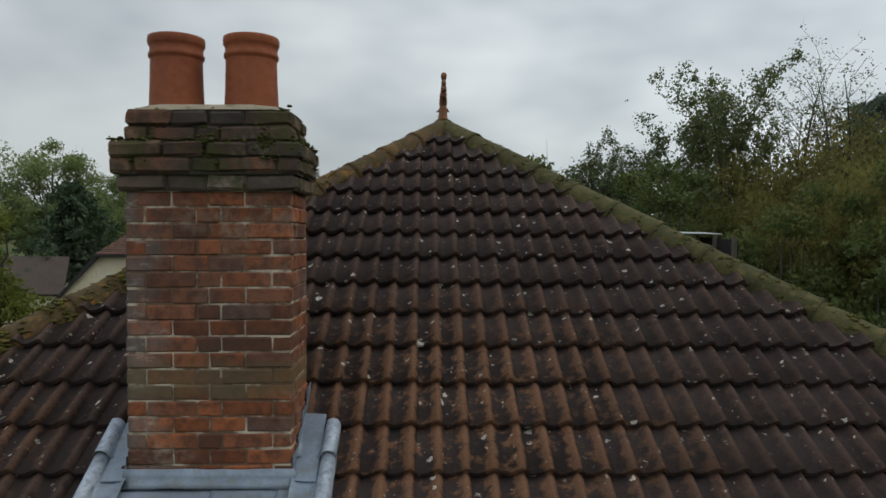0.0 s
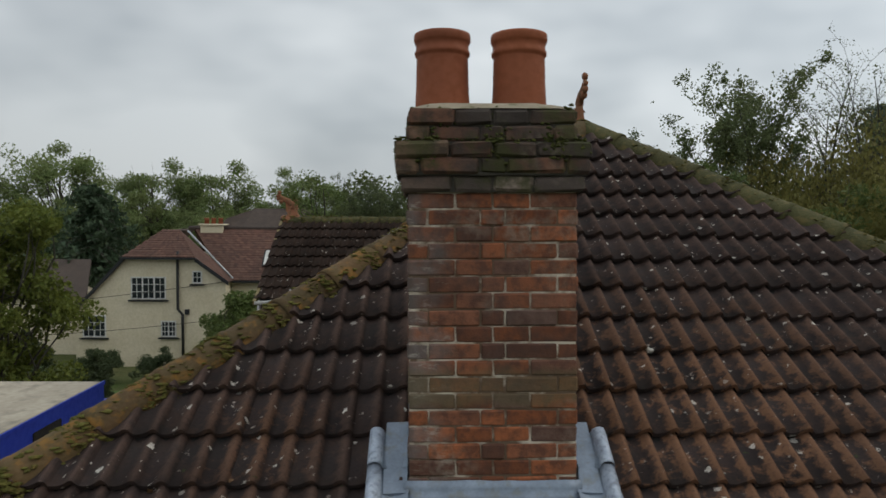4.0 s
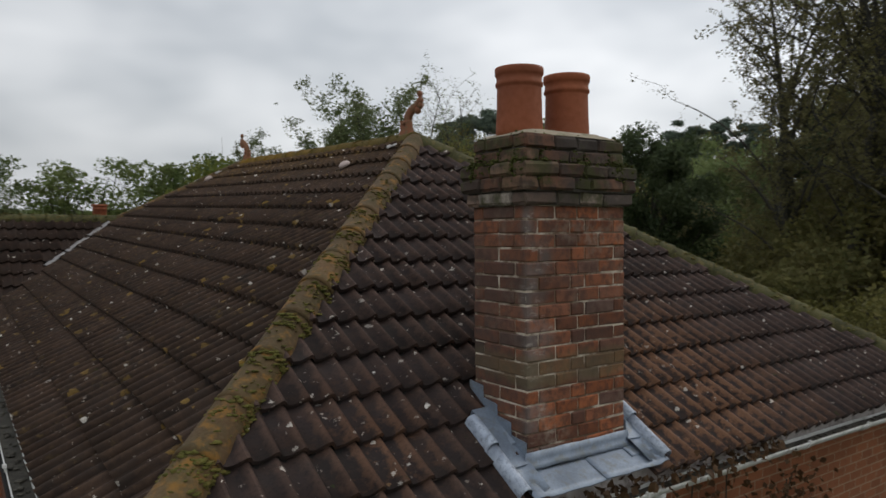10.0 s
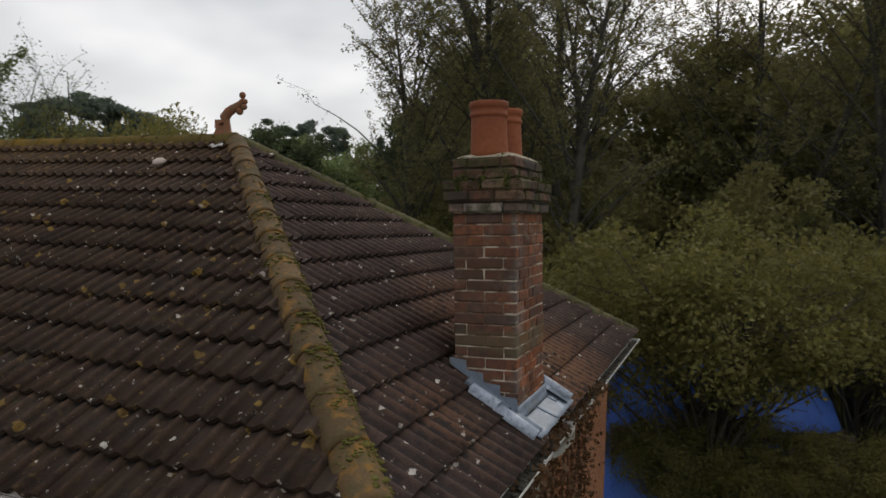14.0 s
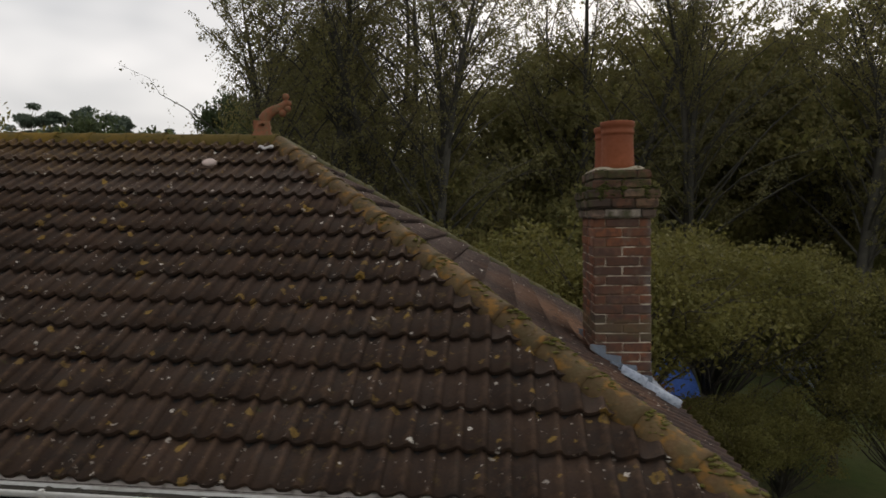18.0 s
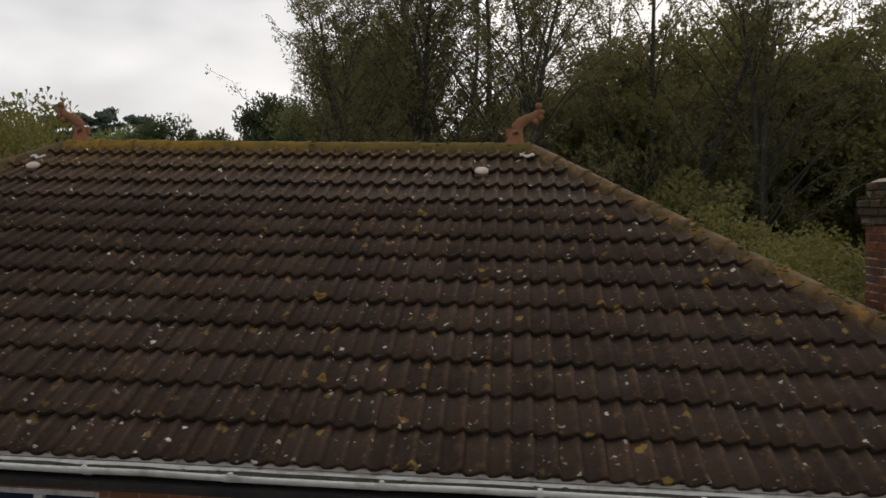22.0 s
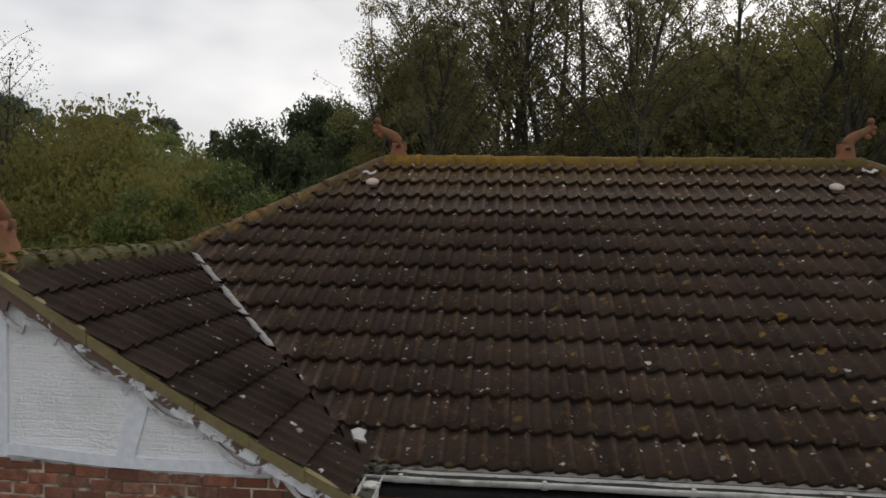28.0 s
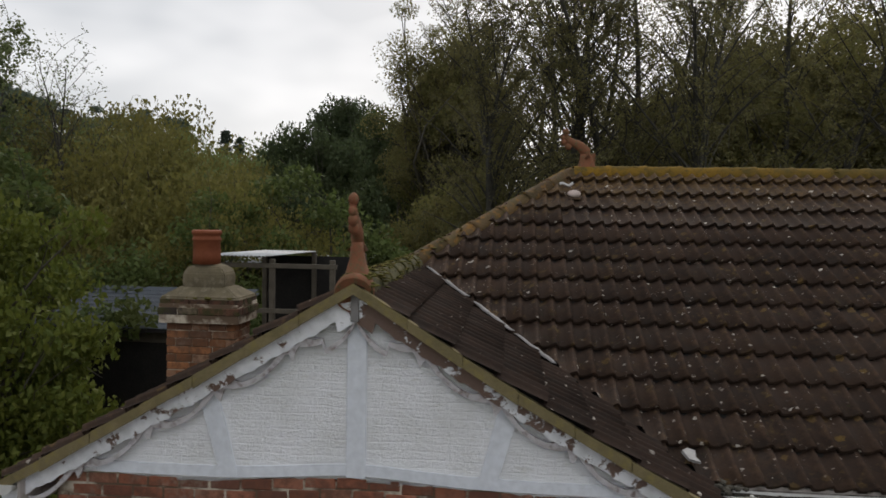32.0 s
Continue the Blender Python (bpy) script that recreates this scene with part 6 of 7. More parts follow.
    plant(hc, -6.0, 29.6, 1.12, 2.0)
    for x, y, s in ((-13.4, 25.4, 0.72), (-15.8, 25.0, 0.80), (-18.2, 25.2, 0.85), (-11.2, 26.0, 0.62)):
        plant(hb, x, y, s, x)
    # far tree line: large trees 85 to 120 m off
    ta = crown_tree(17, 14, 7.0, 0.2, 80, 230, 0.30, LEAF_FAR, label="distant broadleaf tree on the skyline")
    stand(ta, -51, 98, 1.28, 0.0)
    for k in range(30):
        x = -62 + k * 4.6
        y = 92 + 14 * math.sin(k * 2.1)
        s = 0.46 + 0.10 * rng.random()
        if -46 < x < -20:
            s *= 1.02
        plant(ta, x, y, s, rng.uniform(0, 6))
    for x, y, s in ((-62, 92, 0.9), (-17.5, 99, 0.80), (-34, 86, 0.80), (-27.5, 88, 0.80), (50, 70, 1.0), (62, 62, 1.0), (70, 48, 1.0), (56, 42, 0.9), (66, 30, 1.0), (48, 34, 0.85)):
        plant(ta, x, y, s, x)
    # pines on the skyline
    na = crown_tree(18, 17, 3.8, 7.5, 56, 240, 0.34, LEAF_PINE, label="dark flat-topped pine on the skyline", squash=0.7, top_bias=0.6, name="pine")
    stand(na, 32.6, 48.8, 1.04, 0.0)
    plant(na, 37.5, 47.5, 1.0, 2.0)
    plant(na, 122, 82, 1.66, 1.0)
    plant(na, 116, 88, 1.6, 3.0)
    nb = fir_tree(19, 26, 3.6, LEAF_PINE, "slender dark cedar on the skyline", 13, 10, 60, 0.55, 0.3, 0.5)
    stand(nb, 125, 77, 1.02, 0.0)
    plant(nb, 128.5, 70.5, 0.97, 1.0)
    plant(nb, 130.5, 68.5, 0.93, 2.0)


woodland()

# ---- second chimney, on the north slope ----
def small_chimney():
    c = thing("chimney", "squat orange brick chimney with mossy shoulders and one pot", "chimney")
    rng = random.Random(31)
    cx, cy = -1.55, 17.09
    def ring(half_x, half_y, z, even, mat):
        brick_ring(c, cx - half_x, cx + half_x, cy - half_y, cy + half_y, z, even, mat, rng, deep=0.1)
    part("mortar_core", boxes(((cx - 0.21, cy - 0.36, 4.6), (cx + 0.21, cy + 0.36, 6.05))), MORTAR, c)
    part("corbel_core", boxes(((cx - 0.28, cy - 0.42, 6.05), (cx + 0.28, cy + 0.42, 6.25))), MORTAR, c)
    for k in range(13):
        ring(0.22, 0.37, 6.05 - (k + 1) * COURSE, k % 2 == 0, BRICK_2)
    ring(0.255, 0.405, 6.05, True, BRICK_2)
    ring(0.29, 0.44, 6.05 + COURSE, False, BRICK_M)
    ring(0.27, 0.42, 6.05 + 2 * COURSE, True, BRICK_M)
    def tier(name, sizes, mat, label):
        bm = bmesh.new()
        rings = [[bm.verts.new((cx + sx * hx, cy + sy * hy, z)) for sx, sy in ((-1, -1), (1, -1), (1, 1), (-1, 1))] for hx, hy, z in sizes]
        for a, b in zip(rings, rings[1:]):
            for k in range(4):
                bm.faces.new((a[k], a[(k + 1) % 4], b[(k + 1) % 4], b[k]))
        bm.faces.new(rings[-1])
        bmesh.ops.bevel(bm, geom=bm.edges[:], offset=0.012, segments=2, affect="EDGES")
        part(name, bm, mat, c, label)
    tier("shoulder", ((0.27, 0.42, 6.295), (0.27, 0.42, 6.315), (0.15, 0.25, 6.42)), MOSSY_CEMENT, "sloped mossy cement shoulder")
    tier("block", ((0.15, 0.225, 6.41), (0.155, 0.23, 6.50), (0.15, 0.225, 6.56), (0.13, 0.18, 6.62), (0.05, 0.1, 6.66)), MOSSY_CEMENT, "grey cement block under the pot")
    pot = part("chimney_pot", lathe([(0.12, 0), (0.145, 0), (0.14, 0.1), (0.138, 0.24), (0.148, 0.25), (0.148, 0.27), (0.14, 0.28), (0.14, 0.31), (0.155, 0.32), (0.155, 0.35), (0.13, 0.36), (0.118, 0.34), (0.118, 0.05)], 32), POT, c, "plain orange clay pot")
    pot.location = (cx, cy + 0.03, 6.65)
    mr = np.random.RandomState(4)
    spots = [(cx + mr.uniform(-0.27, 0.27), cy + mr.uniform(-0.42, 0.42), 6.31) for _ in range(90)]
    spots = [p for p in spots if abs(p[0] - cx) > 0.2 or abs(p[1] - cy) > 0.32]
    clumps("moss", spots, mr.uniform(0.01, 0.03, len(spots)), MOSS, c, 3)


small_chimney()


# ---- sheds north-east of the house ----
IRON = plain("corrugated_iron", (0.50, 0.52, 0.54), (0.38, 0.40, 0.42), 2, 0.5, 0.2, 0.003, 0.3, dirt=(0.25, 0.24, 0.22))
OLDWOOD = plain("grey_timber", (0.115, 0.10, 0.078), (0.075, 0.064, 0.05), 5, 0.9, 0.5, 0.006)
CLADDING = plain("grey_cladding", (0.20, 0.225, 0.25), (0.15, 0.17, 0.19), 1.5, 0.6, 0.2, 0.003)
SLATE = plain("blue_slate", (0.044, 0.056, 0.072), (0.034, 0.042, 0.054), 3, 0.75, 0.4, 0.006, vary=0.15)


def corrugated(x0, x1, y0, y1, za, zb, pitch=0.076):
    """A corrugated sheet that falls from za at x0 to zb at x1."""
    bm = bmesh.new()
    n = int((y1 - y0) / pitch * 4)
    rows = []
    for x, z in ((x0, za), (x1, zb)):
        rows.append([bm.verts.new((x, y0 + (y1 - y0) * k / n, z + 0.014 * math.sin(k * math.pi / 2))) for k in range(n + 1)])
    for k in range(n):
        f = bm.faces.new((rows[0][k], rows[0][k + 1], rows[1][k + 1], rows[1][k]))
        f.smooth = True
    ext = bmesh.ops.extrude_face_region(bm, geom=bm.faces[:])
    for e in ext["geom"]:
        if isinstance(e, bmesh.types.BMVert):
            e.co.z -= 0.004
    return bm


def sheds():
    # open-sided aviary-like frame with an iron roof
    s = thing("shed", "open timber-framed shed with a corrugated iron roof", "shed")
    x0, x1, y0, y1, h = 4.6, 7.6, 17.3, 19.7, 6.28
    g = lie(5, 19)
    part("roof", corrugated(x0 - 0.25, x1 + 0.2, y0 + 1.2, y1 + 0.08, h + 0.12, h + 0.06), IRON, s)
    for x in (x0, x1):
        for y in (y0, (y0 + y1) / 2, y1):
            part("post", boxes(((x - 0.05, y - 0.05, g - 0.2), (x + 0.05, y + 0.05, h + 0.05)), bevel=0.008), OLDWOOD, s)
    for z in (h - 0.12, h - 1.0, h - 2.0):
        part("rail", boxes(((x0 - 0.075, y0 - 0.1, z), (x0 - 0.065 + 0.03, y1 + 0.1, z + 0.09)), bevel=0.006), OLDWOOD, s)
    # near-black sheet put in for the shade inside the shed
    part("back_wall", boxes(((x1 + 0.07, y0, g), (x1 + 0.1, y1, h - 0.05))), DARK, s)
    # low outbuilding with a blue-grey slate roof
    o = thing("outbuilding", "low outbuilding with a blue-grey slate roof", "outbuilding")
    y0, y1, x0, x1 = 20.8, 24.8, 6.6, 9.4
    part("wall", boxes(((x0 + 0.2, y0, lie(3, 22)), (x0 + 0.4, y1, 4.5)), ((x0 + 0.4, y0, lie(3, 22)), (x1, y0 + 0.2, 4.5)), ((x0 + 0.4, y1 - 0.2, lie(3, 22)), (x1, y1, 4.5))), OLDWOOD, o)
    # flat dark sheet before the wall, painted as the shaded opening
    part("doorway", boxes(((x0 + 0.17, y0 + 0.6, lie(3, 22) + 0.02), (x0 + 0.195, y1 - 1.2, 4.2))), DARK, o, "near-black sheet as the shade in an open doorway")
    part("roof", slab([(x0 - 0.1, y0 - 0.2, 4.55), (x1 + 0.1, y0 - 0.2, 5.1), (x1 + 0.1, y1 + 0.2, 5.1), (x0 - 0.1, y1 + 0.2, 4.55)], 0.08), DARK, o)
    rng = random.Random(6)
    L = math.hypot(x1 - x0 + 0.2, 0.55)
    me = bpy.data.meshes.new("slate")
    bm = boxes(((0, 0, 0), (0.42, 0.29, 0.008)))
    bm.to_mesh(me)
    bm.free()
    me.materials.append(SLATE)
    ang = -math.degrees(math.atan2(0.55, x1 - x0 + 0.2))
    for j in range(10):
        for i in range(15):
            d = j * 0.33
            t = d / L
            ob = place("slate", me, None, o)
            ob.matrix_basis = pose(x0 - 0.1 + t * (x1 - x0 + 0.2), y0 - 0.2 + (i + 0.5 * (j % 2)) * 0.30 - 0.1, 4.562 + t * 0.55 + rng.uniform(0, 0.003), 0, ang + 1.5, 0)
    # pale felt-roofed store far off to the south-east
    f = thing("store", "distant grey store with a pale sheet roof", "shed")
    part("wall", boxes(((24.0, -16.5, 0), (29.5, -8.6, 2.72))), CLADDING, f)
    part("roof", corrugated(23.6, 30.0, -16.9, -8.0, 2.85, 3.4, 0.3), IRON, f)
    # flat-roofed garage to the east
    g2 = thing("garage", "grey flat-roofed garage beyond the hip", "garage")
    part("wall", boxes(((14.2, 19.0, 0), (18.0, 23.2, 5.5))), OLDWOOD, g2)
    part("roof", corrugated(13.9, 18.3, 18.7, 23.5, 5.62, 5.70, 0.25), IRON, g2)


sheds()


# ---- creeper on the south wall ----
def creeper():
    rng = np.random.RandomState(12)
    c = thing("creeper", "brown dried creeper over the south wall and gutter", "creeper")
    wv, wf, pts = [], [], []
    for k in range(26):
        x = rng.uniform(-3.0, 1.7)
        a = np.array([x, WALL_Y - 0.03, rng.uniform(0.0, 2.5)])
        b = np.array([x + rng.normal(0, 0.5), WALL_Y - 0.06, rng.uniform(4.4, 5.2)])
        path = bend(rng, a, b, 7, 0.05)
        path[:, 1] = WALL_Y - 0.04 - 0.05 * rng.uniform(size=7)
        wood_tube(wv, wf, path, np.linspace(0.02, 0.006, 7), 4)
        n = 420
        u = rng.uniform(0, 6, n)
        i = np.minimum(u.astype(int), 5)
        p = path[i] + (path[i + 1] - path[i]) * (u - i)[:, None]
        q = rng.normal(size=(n, 3)) * np.array([0.2, 0.07, 0.16])
        q[:, 1] = -abs(q[:, 1])
        pts.append(p + q)
    # sprays that lie over the gutter
    n = 420
    x = rng.uniform(-2.4, 0.95, n)
    pts.append(np.stack([x, SY - 0.06 + rng.normal(0, 0.07, n), 5.25 + abs(rng.normal(0, 0.05, n)) - 0.1 * (abs(x + 0.4) > 1.2)], 1))
    soup("stem", wv, wf, BARK, c, smooth=True)
    lv, lf = leaf_quads(rng, np.concatenate(pts), 0.055, 0.8, 0.8)
    tagged(soup("leaves", lv, lf, LEAF_BROWN, c), kind="stuff")
    # downpipe with a swan neck
    d = thing("downpipe", "white plastic downpipe with a swan neck", "downpipe")
    x = -0.60
    bm = bmesh.new()
    tube(bm, [(x, SY - 0.05, 5.20), (x, SY - 0.05, 5.08), (x, SY + 0.02, 4.98), (x, WALL_Y - 0.09, 4.86), (x, WALL_Y - 0.06, 4.74), (x, WALL_Y - 0.06, 0.1)], [0.036] * 6, 14)
    part("pipe", bm, PVC, d)
    bm = bmesh.new()
    tube(bm, [(x, SY - 0.05, 5.23), (x, SY - 0.05, 5.1)], [0.05, 0.045], 14)
    part("outlet", bm, PVC, d)

    # straight one from the short gutter by the wing
    d = thing("downpipe", "straight white plastic downpipe in the corner by the wing", "downpipe")
    x, y = -4.10, GS - 0.05
    bm = bmesh.new()
    tube(bm, [(x, y, 5.27), (x, y, 0.1)], [0.034] * 2, 14)
    part("pipe", bm, PVC, d)
    bm = bmesh.new()
    tube(bm, [(x, y, 5.33), (x, y, 5.22), (x, y, 5.16)], [0.055, 0.052, 0.042], 14)
    part("outlet", bm, PVC, d)


creeper()

# ---- blue sheeting seen through the sallow ----
TARP = plain("blue_sheet", (0.06, 0.15, 0.55), (0.08, 0.20, 0.62), 2, 0.5, 0.6, 0.03)


def tarpaulin():
    rng = np.random.RandomState(3)
    t = thing("tarpaulin", "blue tarpaulin draped over stored timber", "tarpaulin")
    vs, fs = [], []
    nx, ny = 28, 12
    for j in range(ny + 1):
        for i in range(nx + 1):
            u, v = i / nx * 2 - 1, j / ny * 2 - 1
            z = 3.9 * (1 - abs(v) ** 3) * (1 - abs(u) ** 8) + 0.10 * math.sin(i * 1.7) * math.cos(j * 1.3) + rng.normal(0, 0.025)
            vs.append((v * 1.5, u * 3.0, max(z, 0.02)))
    for j in range(ny):
        for i in range(nx):
            a = j * (nx + 1) + i
            fs.append((a, a + 1, a + nx + 2, a + nx + 1))
    soup("sheet", vs, fs, TARP, t, smooth=True)
    core = boxes(((-1.1, -2.6, 0), (1.0, 2.5, 2.6)))
    part("timber_block", core, OLDWOOD, t)
    t.matrix_basis = pose(10.6, 2.3, 0, 0, 0, 20)


tarpaulin()

# ---- removal lorry on the drive ----
BLUE = plain("blue_paint", (0.016, 0.035, 0.30), (0.02, 0.045, 0.34), 1, 0.4, 0.05, 0.001)
ROOFDUST = plain("dusty_roof", (0.42, 0.37, 0.29), (0.30, 0.26, 0.20), 1.1, 0.8, 0.3, 0.004, dirt=(0.18, 0.16, 0.13))
RUBBER = plain("rubber", (0.02, 0.02, 0.02), (0.03, 0.03, 0.03), 8, 0.85)
STEEL = plain("steel_grey", (0.3, 0.3, 0.3), (0.22, 0.22, 0.22), 6, 0.45, 0.2, 0.002, 0.7)


def lorry():
    l = thing("lorry", "blue box lorry with a dusty roof on the drive", "lorry")
    x0, x1, y0, y1, top = -10.42, -8.0, 7.6, 14.66, 3.4
    part("box_body", boxes(((x0, y0, 0.95), (x1, y1, top - 0.02)), bevel=0.03), BLUE, l)
    part("box_roof", boxes(((x0 + 0.05, y0 + 0.05, top - 0.03), (x1 - 0.05, y1 - 0.05, top + 0.005)), bevel=0.01), ROOFDUST, l, "dusty translucent roof panel")
    for a, b in (((x1 - 0.02, y0, top - 0.07), (x1 + 0.015, y1, top + 0.012)), ((x0 - 0.015, y0, top - 0.07), (x0 + 0.02, y1, top + 0.012))):
        part("roof_rail", boxes((a, b), bevel=0.008), BLUE, l)
    part("side_mark", boxes(((x1 + 0.002, 12.0, 2.55), (x1 + 0.012, 12.9, 3.15)), bevel=0.02), DARK, l, "dark rounded panel on the side")
    # cab
    cab = bmesh.new()
    prof = [(14.9, 0.55), (16.75, 0.55), (16.8, 1.35), (16.55, 2.2), (16.3, 2.62), (15.2, 2.72), (14.9, 2.66)]
    a = [cab.verts.new((x0 + 0.12, y, z)) for y, z in prof]
    b = [cab.verts.new((x1 - 0.12, y, z)) for y, z in prof]
    cab.faces.new(a)
    cab.faces.new(b[::-1])
    for k in range(len(prof)):
        q = (k + 1) % len(prof)
        cab.faces.new((a[k], b[k], b[q], a[q]))
    bmesh.ops.recalc_face_normals(cab, faces=cab.faces)
    bmesh.ops.bevel(cab, geom=cab.edges[:], offset=0.05, segments=3, affect="EDGES")
    cb = part("cab", cab, BLUE, l)
    for x, s in ((x1 - 0.118, 1), (x0 + 0.118, -1)):
        part("side_window", slab([(x, 15.35, 1.55), (x, 16.45, 1.6), (x, 16.25, 2.3), (x, 15.4, 2.38)], 0.006, (s, 0, 0)), GLASS, cb)
        part("door_handle", boxes(((x - 0.02, 15.3, 1.38), (x + 0.02, 15.42, 1.42))), DARK, cb)
    part("windscreen", slab([(x0 + 0.25, 16.815, 1.45), (x1 - 0.25, 16.815, 1.45), (x1 - 0.3, 16.53, 2.3), (x0 + 0.3, 16.53, 2.3)], 0.008, (0, 1, 0.33)), GLASS, cb)
    for x, s in ((x1, 1), (x0, -1)):
        mir = bmesh.new()
        tube(mir, [(x - s * 0.12, 16.4, 2.25), (x + s * 0.28, 16.62, 2.27), (x + s * 0.28, 16.62, 1.45), (x - s * 0.12, 16.5, 1.42)], [0.016] * 4, 6)
        arm = part("mirror_arm", mir, DARK, l)
        part("mirror", boxes(((x + s * 0.28 - 0.1, 16.58, 1.68), (x + s * 0.28 + 0.1, 16.68, 2.12)), bevel=0.03), RUBBER, arm)
    part("chassis", boxes(((x0 + 0.7, 7.8, 0.6), (x1 - 0.7, 16.3, 0.94))), STEEL, l)
    for y in (9.4, 15.95):
        for x, s in ((x1 - 0.16, 1), (x0 + 0.16, -1)):
            w = bmesh.new()
            tube(w, [(x - s * 0.26, y, 0.48), (x - s * 0.22, y, 0.48), (x + s * 0.02, y, 0.48), (x + s * 0.06, y, 0.48)], [0.40, 0.46, 0.46, 0.40], 24)
            tyre = part("wheel", w, RUBBER, l)
            r = bmesh.new()
            tube(r, [(x + s * 0.062, y, 0.48), (x + s * 0.075, y, 0.48)], [0.26, 0.2], 18)
            part("rim", r, STEEL, tyre)


lorry()

# ---- cream cottage across the drive ----
CREAM = plain("cream_render", (0.62, 0.55, 0.40), (0.54, 0.47, 0.33), 1.2, 0.9, 0.25, 0.006)
REDTILE = plain("red_plain_tile", (0.125, 0.064, 0.047), (0.085, 0.048, 0.037), 1.2, 0.85, 0.4, 0.006, vary=0.25)
FARTILE = plain("brown_far_tile", (0.075, 0.055, 0.045), (0.055, 0.042, 0.035), 2, 0.85, 0.4, 0.006)
BLACK = plain("black_paint", (0.015, 0.015, 0.017), (0.03, 0.03, 0.03), 4, 0.5)


def tile_patch(parent, quad, rows, cols, material, name="plain_tiles"):
    """Overlapping plain tiles over a four-cornered slope, joined: lower left, lower right, upper right, upper left."""
    rng = random.Random(rows * 7 + cols)
    a, b, c, d = [Vector(p) for p in quad]
    n = (b - a).cross(d - a).normalized()
    vs, fs = [], []
    for j in range(rows):
        for i in range(cols):
            o = 0.5 * (j % 2) / cols
            u0, u1 = min(1, i / cols + o), min(1, (i + 0.94) / cols + o)
            if u1 <= u0:
                continue
            v0, v1 = j / rows, min(1, (j + 1.25) / rows)
            lift = 0.03 + rng.uniform(-0.004, 0.006)
            s = len(vs)
            for u, v, h in ((u0, v0, lift), (u1, v0, lift), (u1, v1, 0.008), (u0, v1, 0.008), (u0, v0, 0.0), (u1, v0, 0.0)):
                vs.append((a.lerp(b, u)).lerp(d.lerp(c, u), v) + n * h)
            fs += [(s, s + 1, s + 2, s + 3), (s + 4, s + 5, s + 1, s)]
    return tagged(soup(name, vs, fs, material, parent), kind="stuff")


def cottage_window(parent, x0, x1, z0, z1, y, cols, rows, lights):
    w = tagged(new("window"), "white casement window with small panes")
    w.parent = parent
    f = 0.06
    part("frame", boxes(((x0, y - 0.05, z0), (x0 + f, y + 0.03, z1)), ((x1 - f, y - 0.05, z0), (x1, y + 0.03, z1)),
                        ((x0 + f, y - 0.05, z0), (x1 - f, y + 0.03, z0 + f)), ((x0 + f, y - 0.05, z1 - f), (x1 - f, y + 0.03, z1))), PVC, w)
    for k in range(1, lights):
        x = x0 + (x1 - x0) * k / lights
        part("mullion", boxes(((x - 0.03, y - 0.055, z0 + f), (x + 0.03, y + 0.02, z1 - f))), PVC, w)
    part("pane", boxes(((x0 + f, y - 0.012, z0 + f), (x1 - f, y - 0.004, z1 - f))), GLASS, w)
    bars = bmesh.new()
    for k in range(1, cols * lights):
        if k % cols:
            x = x0 + (x1 - x0) * k / (cols * lights)
            box(bars, (x - 0.013, y - 0.03, z0 + f), (x + 0.013, y - 0.013, z1 - f))
    for k in range(1, rows):
        z = z0 + (z1 - z0) * k / rows
        box(bars, (x0 + f, y - 0.034, z - 0.013), (x1 - f, y - 0.014, z + 0.013))
    part("glazing_bars", bars, PVC, w)
    part("sill", boxes(((x0 - 0.12, y - 0.12, z0 - 0.1), (x1 + 0.12, y - 0.003, z0 - 0.03))), BLACK, w)


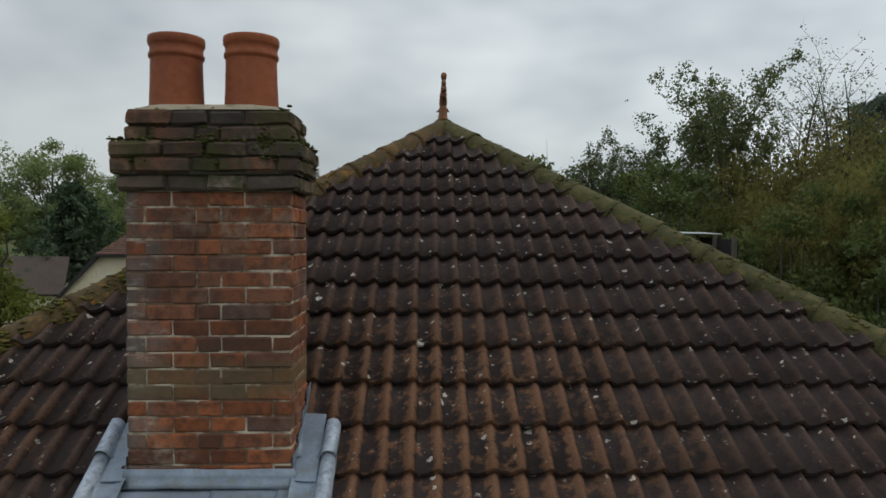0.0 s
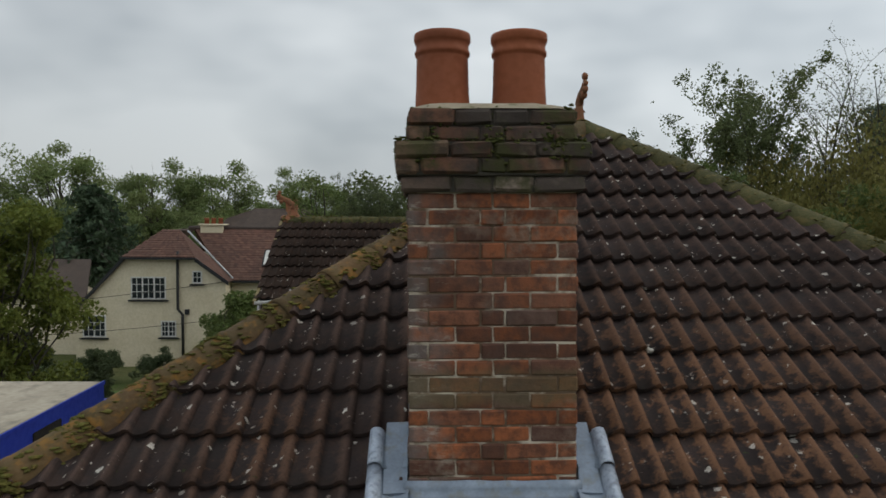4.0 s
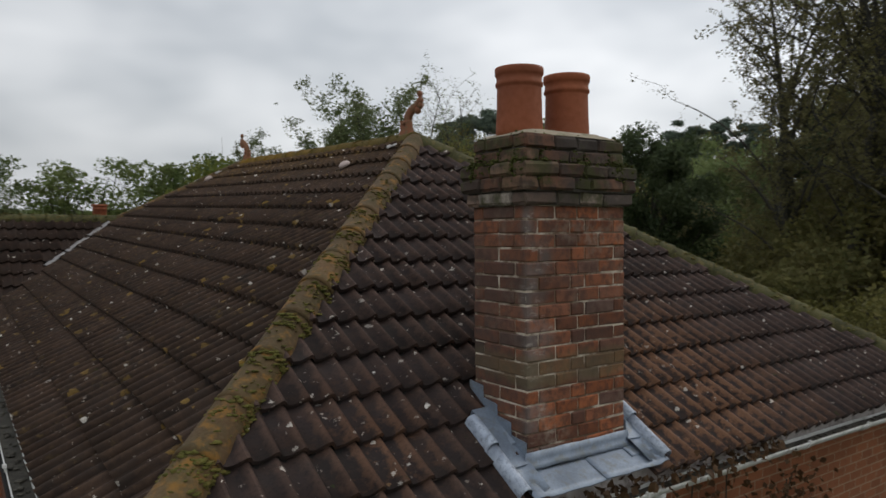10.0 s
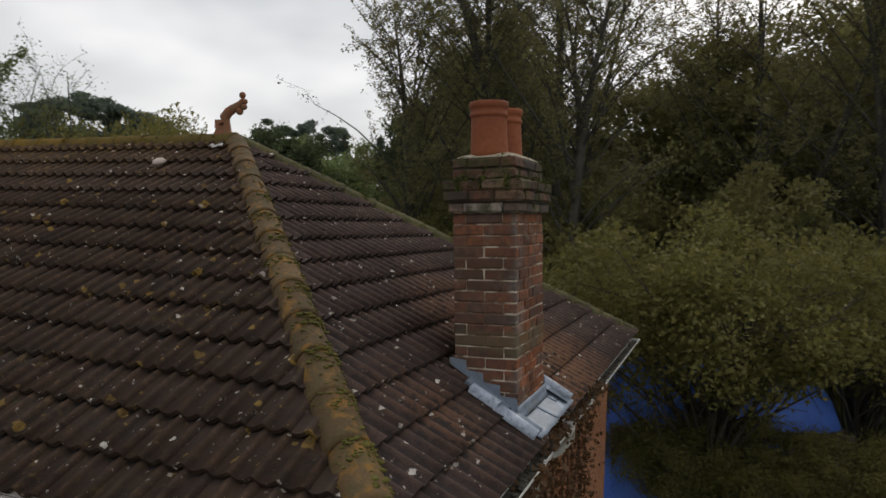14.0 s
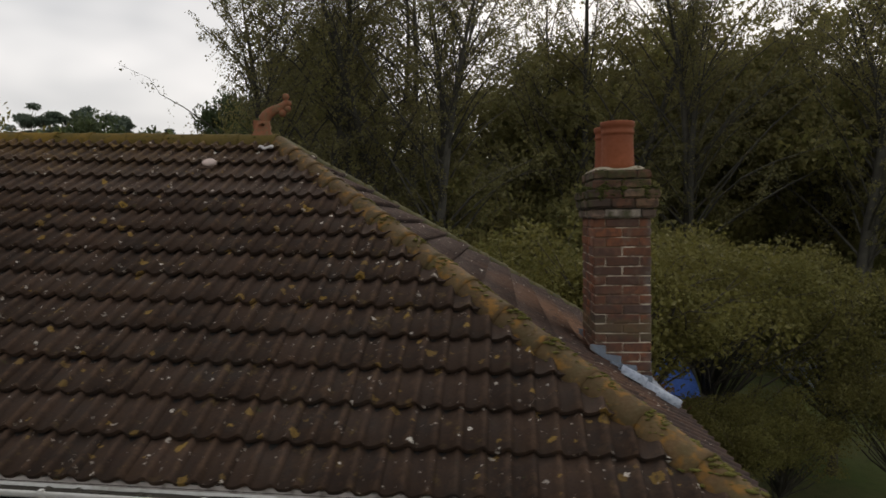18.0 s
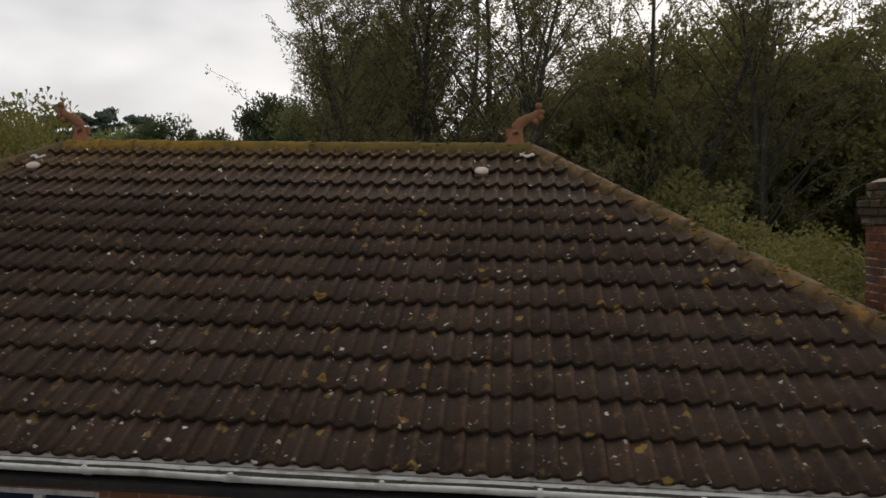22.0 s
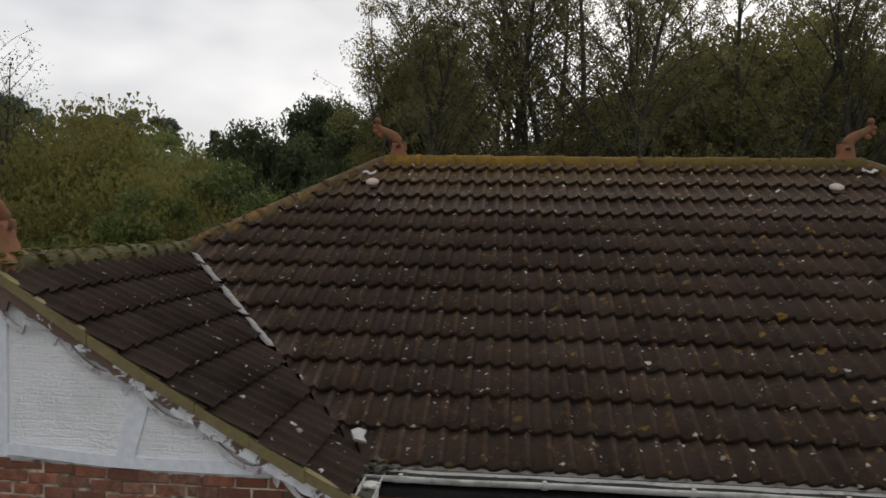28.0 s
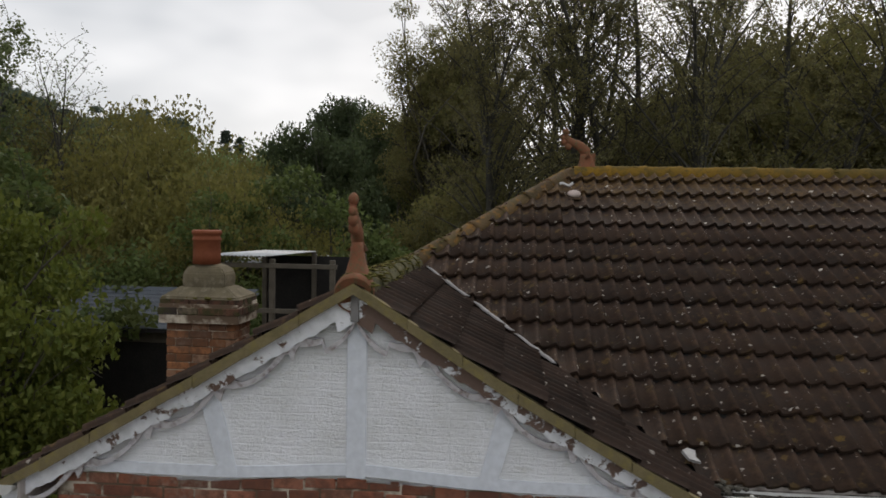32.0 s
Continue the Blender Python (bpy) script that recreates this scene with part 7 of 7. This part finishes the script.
def cottage():
    c = thing("cottage", "cream rendered cottage with a red tiled half-hipped roof", "house")
    y = 35.5
    g = lie(-14, 35.5)
    # gable front: left foot, left shoulder, right shoulder, right foot
    front = [(-18.75, g - 0.3), (-11.35, g - 0.3), (-11.35, 3.55), (-12.95, 4.62), (-16.1, 4.66), (-18.75, 1.9)]
    bm = bmesh.new()
    a = [bm.verts.new((x, y, z)) for x, z in front]
    b = [bm.verts.new((x, y + 6.0, z)) for x, z in front]
    bm.faces.new(a)
    bm.faces.new(b[::-1])
    for k in range(len(front)):
        q = (k + 1) % len(front)
        bm.faces.new((a[k], b[k], b[q], a[q]))
    bmesh.ops.recalc_face_normals(bm, faces=bm.faces)
    part("gable_wall", bm, CREAM, c)
    part("side_wall", boxes(((-11.348, y + 1.2, g - 0.3), (1.5, y + 6.0, 3.45))), CREAM, c)
    # roofs
    ridge_z, apex_x = 5.95, -14.45
    half = slab([(-16.35, y - 0.25, 4.6), (-12.75, y - 0.25, 4.6), (-14.0, y + 1.3, 5.9), (-14.9, y + 1.3, 5.9)], 0.1, (0, -0.6, 0.8))
    part("half_hip", half, REDTILE, c)
    tile_patch(c, [(-16.35, y - 0.27, 4.62), (-12.75, y - 0.27, 4.62), (-14.0, y + 1.3, 5.93), (-14.9, y + 1.3, 5.93)], 12, 20, REDTILE)
    part("roof_left", slab([(-19.0, y - 0.2, 1.78), (-16.3, y - 0.2, 4.62), (-14.9, y + 1.3, 5.9), (-14.9, y + 6.2, 5.9), (-19.0, y + 6.2, 1.78)], 0.12, (-0.7, 0, 0.7)), FARTILE, c)
    part("roof_right", slab([(-11.15, y - 0.2, 3.42), (-11.15, y + 1.0, 3.42), (-14.0, y + 1.35, 5.9), (-12.78, y - 0.2, 4.6)], 0.1, (0.6, 0, 0.8)), REDTILE, c)
    main = [(-11.6, y + 0.85, 3.38), (1.9, y + 0.85, 3.38), (1.9, y + 3.6, 5.98), (-14.0, y + 3.6, 5.98)]
    part("roof_main", slab(main, 0.12, (0, -0.7, 0.7)), REDTILE, c)
    tile_patch(c, main, 22, 74, REDTILE)
    part("roof_back", slab([(-14.0, y + 3.6, 5.98), (1.9, y + 3.6, 5.98), (1.9, y + 6.3, 3.4), (-14.0, y + 6.3, 3.4)], 0.12, (0, 0.7, 0.7)), REDTILE, c)
    rid = bmesh.new()
    tube(rid, [(-14.3, y + 3.6, 5.98), (1.9, y + 3.6, 5.98)], [0.12, 0.12], 10)
    part("ridge", rid, FARTILE, c)
    val = bmesh.new()
    tube(val, [(-11.15, y + 0.6, 3.5), (-13.9, y + 2.2, 5.85)], [0.05, 0.05], 6)
    part("valley", val, IRON, c, "pale lead valley line")
    # black bargeboards
    for p, q in (((-18.98, 1.72), (-16.3, 4.56)), ((-11.15, 3.36), (-12.8, 4.56))):
        dx, dz = q[0] - p[0], q[1] - p[1]
        part("bargeboard", slab([(p[0], y - 0.22, p[1] + 0.06), (p[0], y - 0.22, p[1] - 0.16), (q[0], y - 0.22, q[1] - 0.16), (q[0], y - 0.22, q[1] + 0.06)], 0.04, (0, -1, 0)), BLACK, c)
    part("half_hip_gutter", boxes(((-16.4, y - 0.36, 4.5), (-12.7, y - 0.26, 4.6))), BLACK, c)
    part("main_gutter", boxes(((-11.3, y + 0.72, 3.26), (1.9, y + 0.84, 3.36))), BLACK, c)
    cottage_window(c, -16.0, -14.28, 2.5, 3.62, y, 2, 3, 3)
    cottage_window(c, -12.98, -12.5, 3.3, 3.92, y, 2, 2, 1)
    cottage_window(c, -18.4, -17.25, 0.6, 1.7, y, 2, 3, 2)
    cottage_window(c, -14.55, -13.8, 0.62, 1.42, y, 2, 3, 2)
    pipe = bmesh.new()
    tube(pipe, [(-13.65, y - 0.1, 4.9), (-13.68, y - 0.1, 4.6), (-13.68, y - 0.1, 2.0), (-13.45, y - 0.1, 1.75), (-13.45, y - 0.1, g)], [0.07] * 5, 8)
    part("downpipe", pipe, BLACK, c, "black cast downpipe")
    part("flue_box", boxes(((-13.35, y - 0.1, 1.75), (-13.15, y, 2.0))), BLACK, c)
    sky_l = boxes(((-9.9, 0, 0), (-8.75, 1.15, 0.07)))
    lightwin = part("rooflight", sky_l, BLACK, c)
    ang = math.degrees(math.atan2(2.6, 2.75))
    lightwin.matrix_basis = pose(0, y + 1.5, 4.04, ang, 0, 0)
    # white plastic instead of glass: the sky's reflection is put into the colour
    part("pane", boxes(((-9.82, 0.08, 0.075), (-8.83, 1.07, 0.085))), PVC, lightwin, "roof glass painted white for the sky's reflection")
    st = thing("chimney", "low cream chimney with red pots on the cottage", "chimney")
    part("stack", boxes(((-13.6, y + 3.3, 5.7), (-12.4, y + 4.0, 6.12)), ((-13.7, y + 3.2, 6.12), (-12.3, y + 4.1, 6.20)), bevel=0.02), CREAM, st)
    for x in (-13.35, -12.98, -12.6):
        part("chimney_pot", lathe([(0.12, 6.19), (0.13, 6.20), (0.11, 6.42), (0.14, 6.44), (0.14, 6.50), (0.1, 6.52), (0.09, 6.22)], 14), POT, st).location = (x, y + 3.65, 0)
    # an old brown roof behind on the left
    o = thing("outhouse", "brown-roofed outhouse beside the cottage", "outhouse")
    part("wall", boxes(((-30.0, 39.0, -1.2), (-20.0, 43.0, 2.4))), CREAM, o)
    part("roof", slab([(-30.3, 38.6, 2.2), (-19.7, 38.6, 2.2), (-20.5, 41.0, 4.1), (-30.0, 41.0, 4.1)], 0.12, (0, -0.6, 0.8)), FARTILE, o)
    # far house with a dark roof
    h = thing("far_house", "distant brick house with a dark tiled roof", "house")
    part("wall", boxes(((-22.0, 69.0, -1), (-13.5, 75.0, 4.4))), BRICK_2, h)
    part("roof", slab([(-19.6, 68.6, 4.5), (-11.6, 68.6, 4.5), (-13.0, 72.0, 7.2), (-18.6, 72.0, 7.2)], 0.15, (0, -0.6, 0.8)), FARTILE, h)
    gab = bmesh.new()
    vs = [gab.verts.new(p) for p in ((-22.2, 68.7, 4.0), (-19.4, 68.7, 4.0), (-18.6, 72, 7.15), (-21.0, 70.5, 6.2))]
    gab.faces.new(vs)
    ext = bmesh.ops.extrude_face_region(gab, geom=gab.faces[:])
    for e in ext["geom"]:
        if isinstance(e, bmesh.types.BMVert):
            e.co.y += 0.15
    part("hip", gab, FARTILE, h)
    part("chimney", boxes(((-15.4, 71.6, 6.6), (-14.3, 72.5, 8.2)), bevel=0.03), BRICK_2, h)
    # wires across the drive
    for z, dz in ((3.55, 0.9), (2.25, 0.5)):
        wbm = bmesh.new()
        pts = [(-27 + k * 1.97, 33.6 + 0.235 * k, z - 1.4 + dz * 1.4 * k / 8 - 0.3 * math.sin(math.pi * k / 8)) for k in range(9)]
        tube(wbm, pts, [0.014] * 9, 5)
        ob = link("overhead_wire", wbm, BLACK)
        tagged(ob, "thin black overhead wire across the drive", "wire", "overhead wires")


cottage()

# ---- roof tiles, last ----
lay_roof()
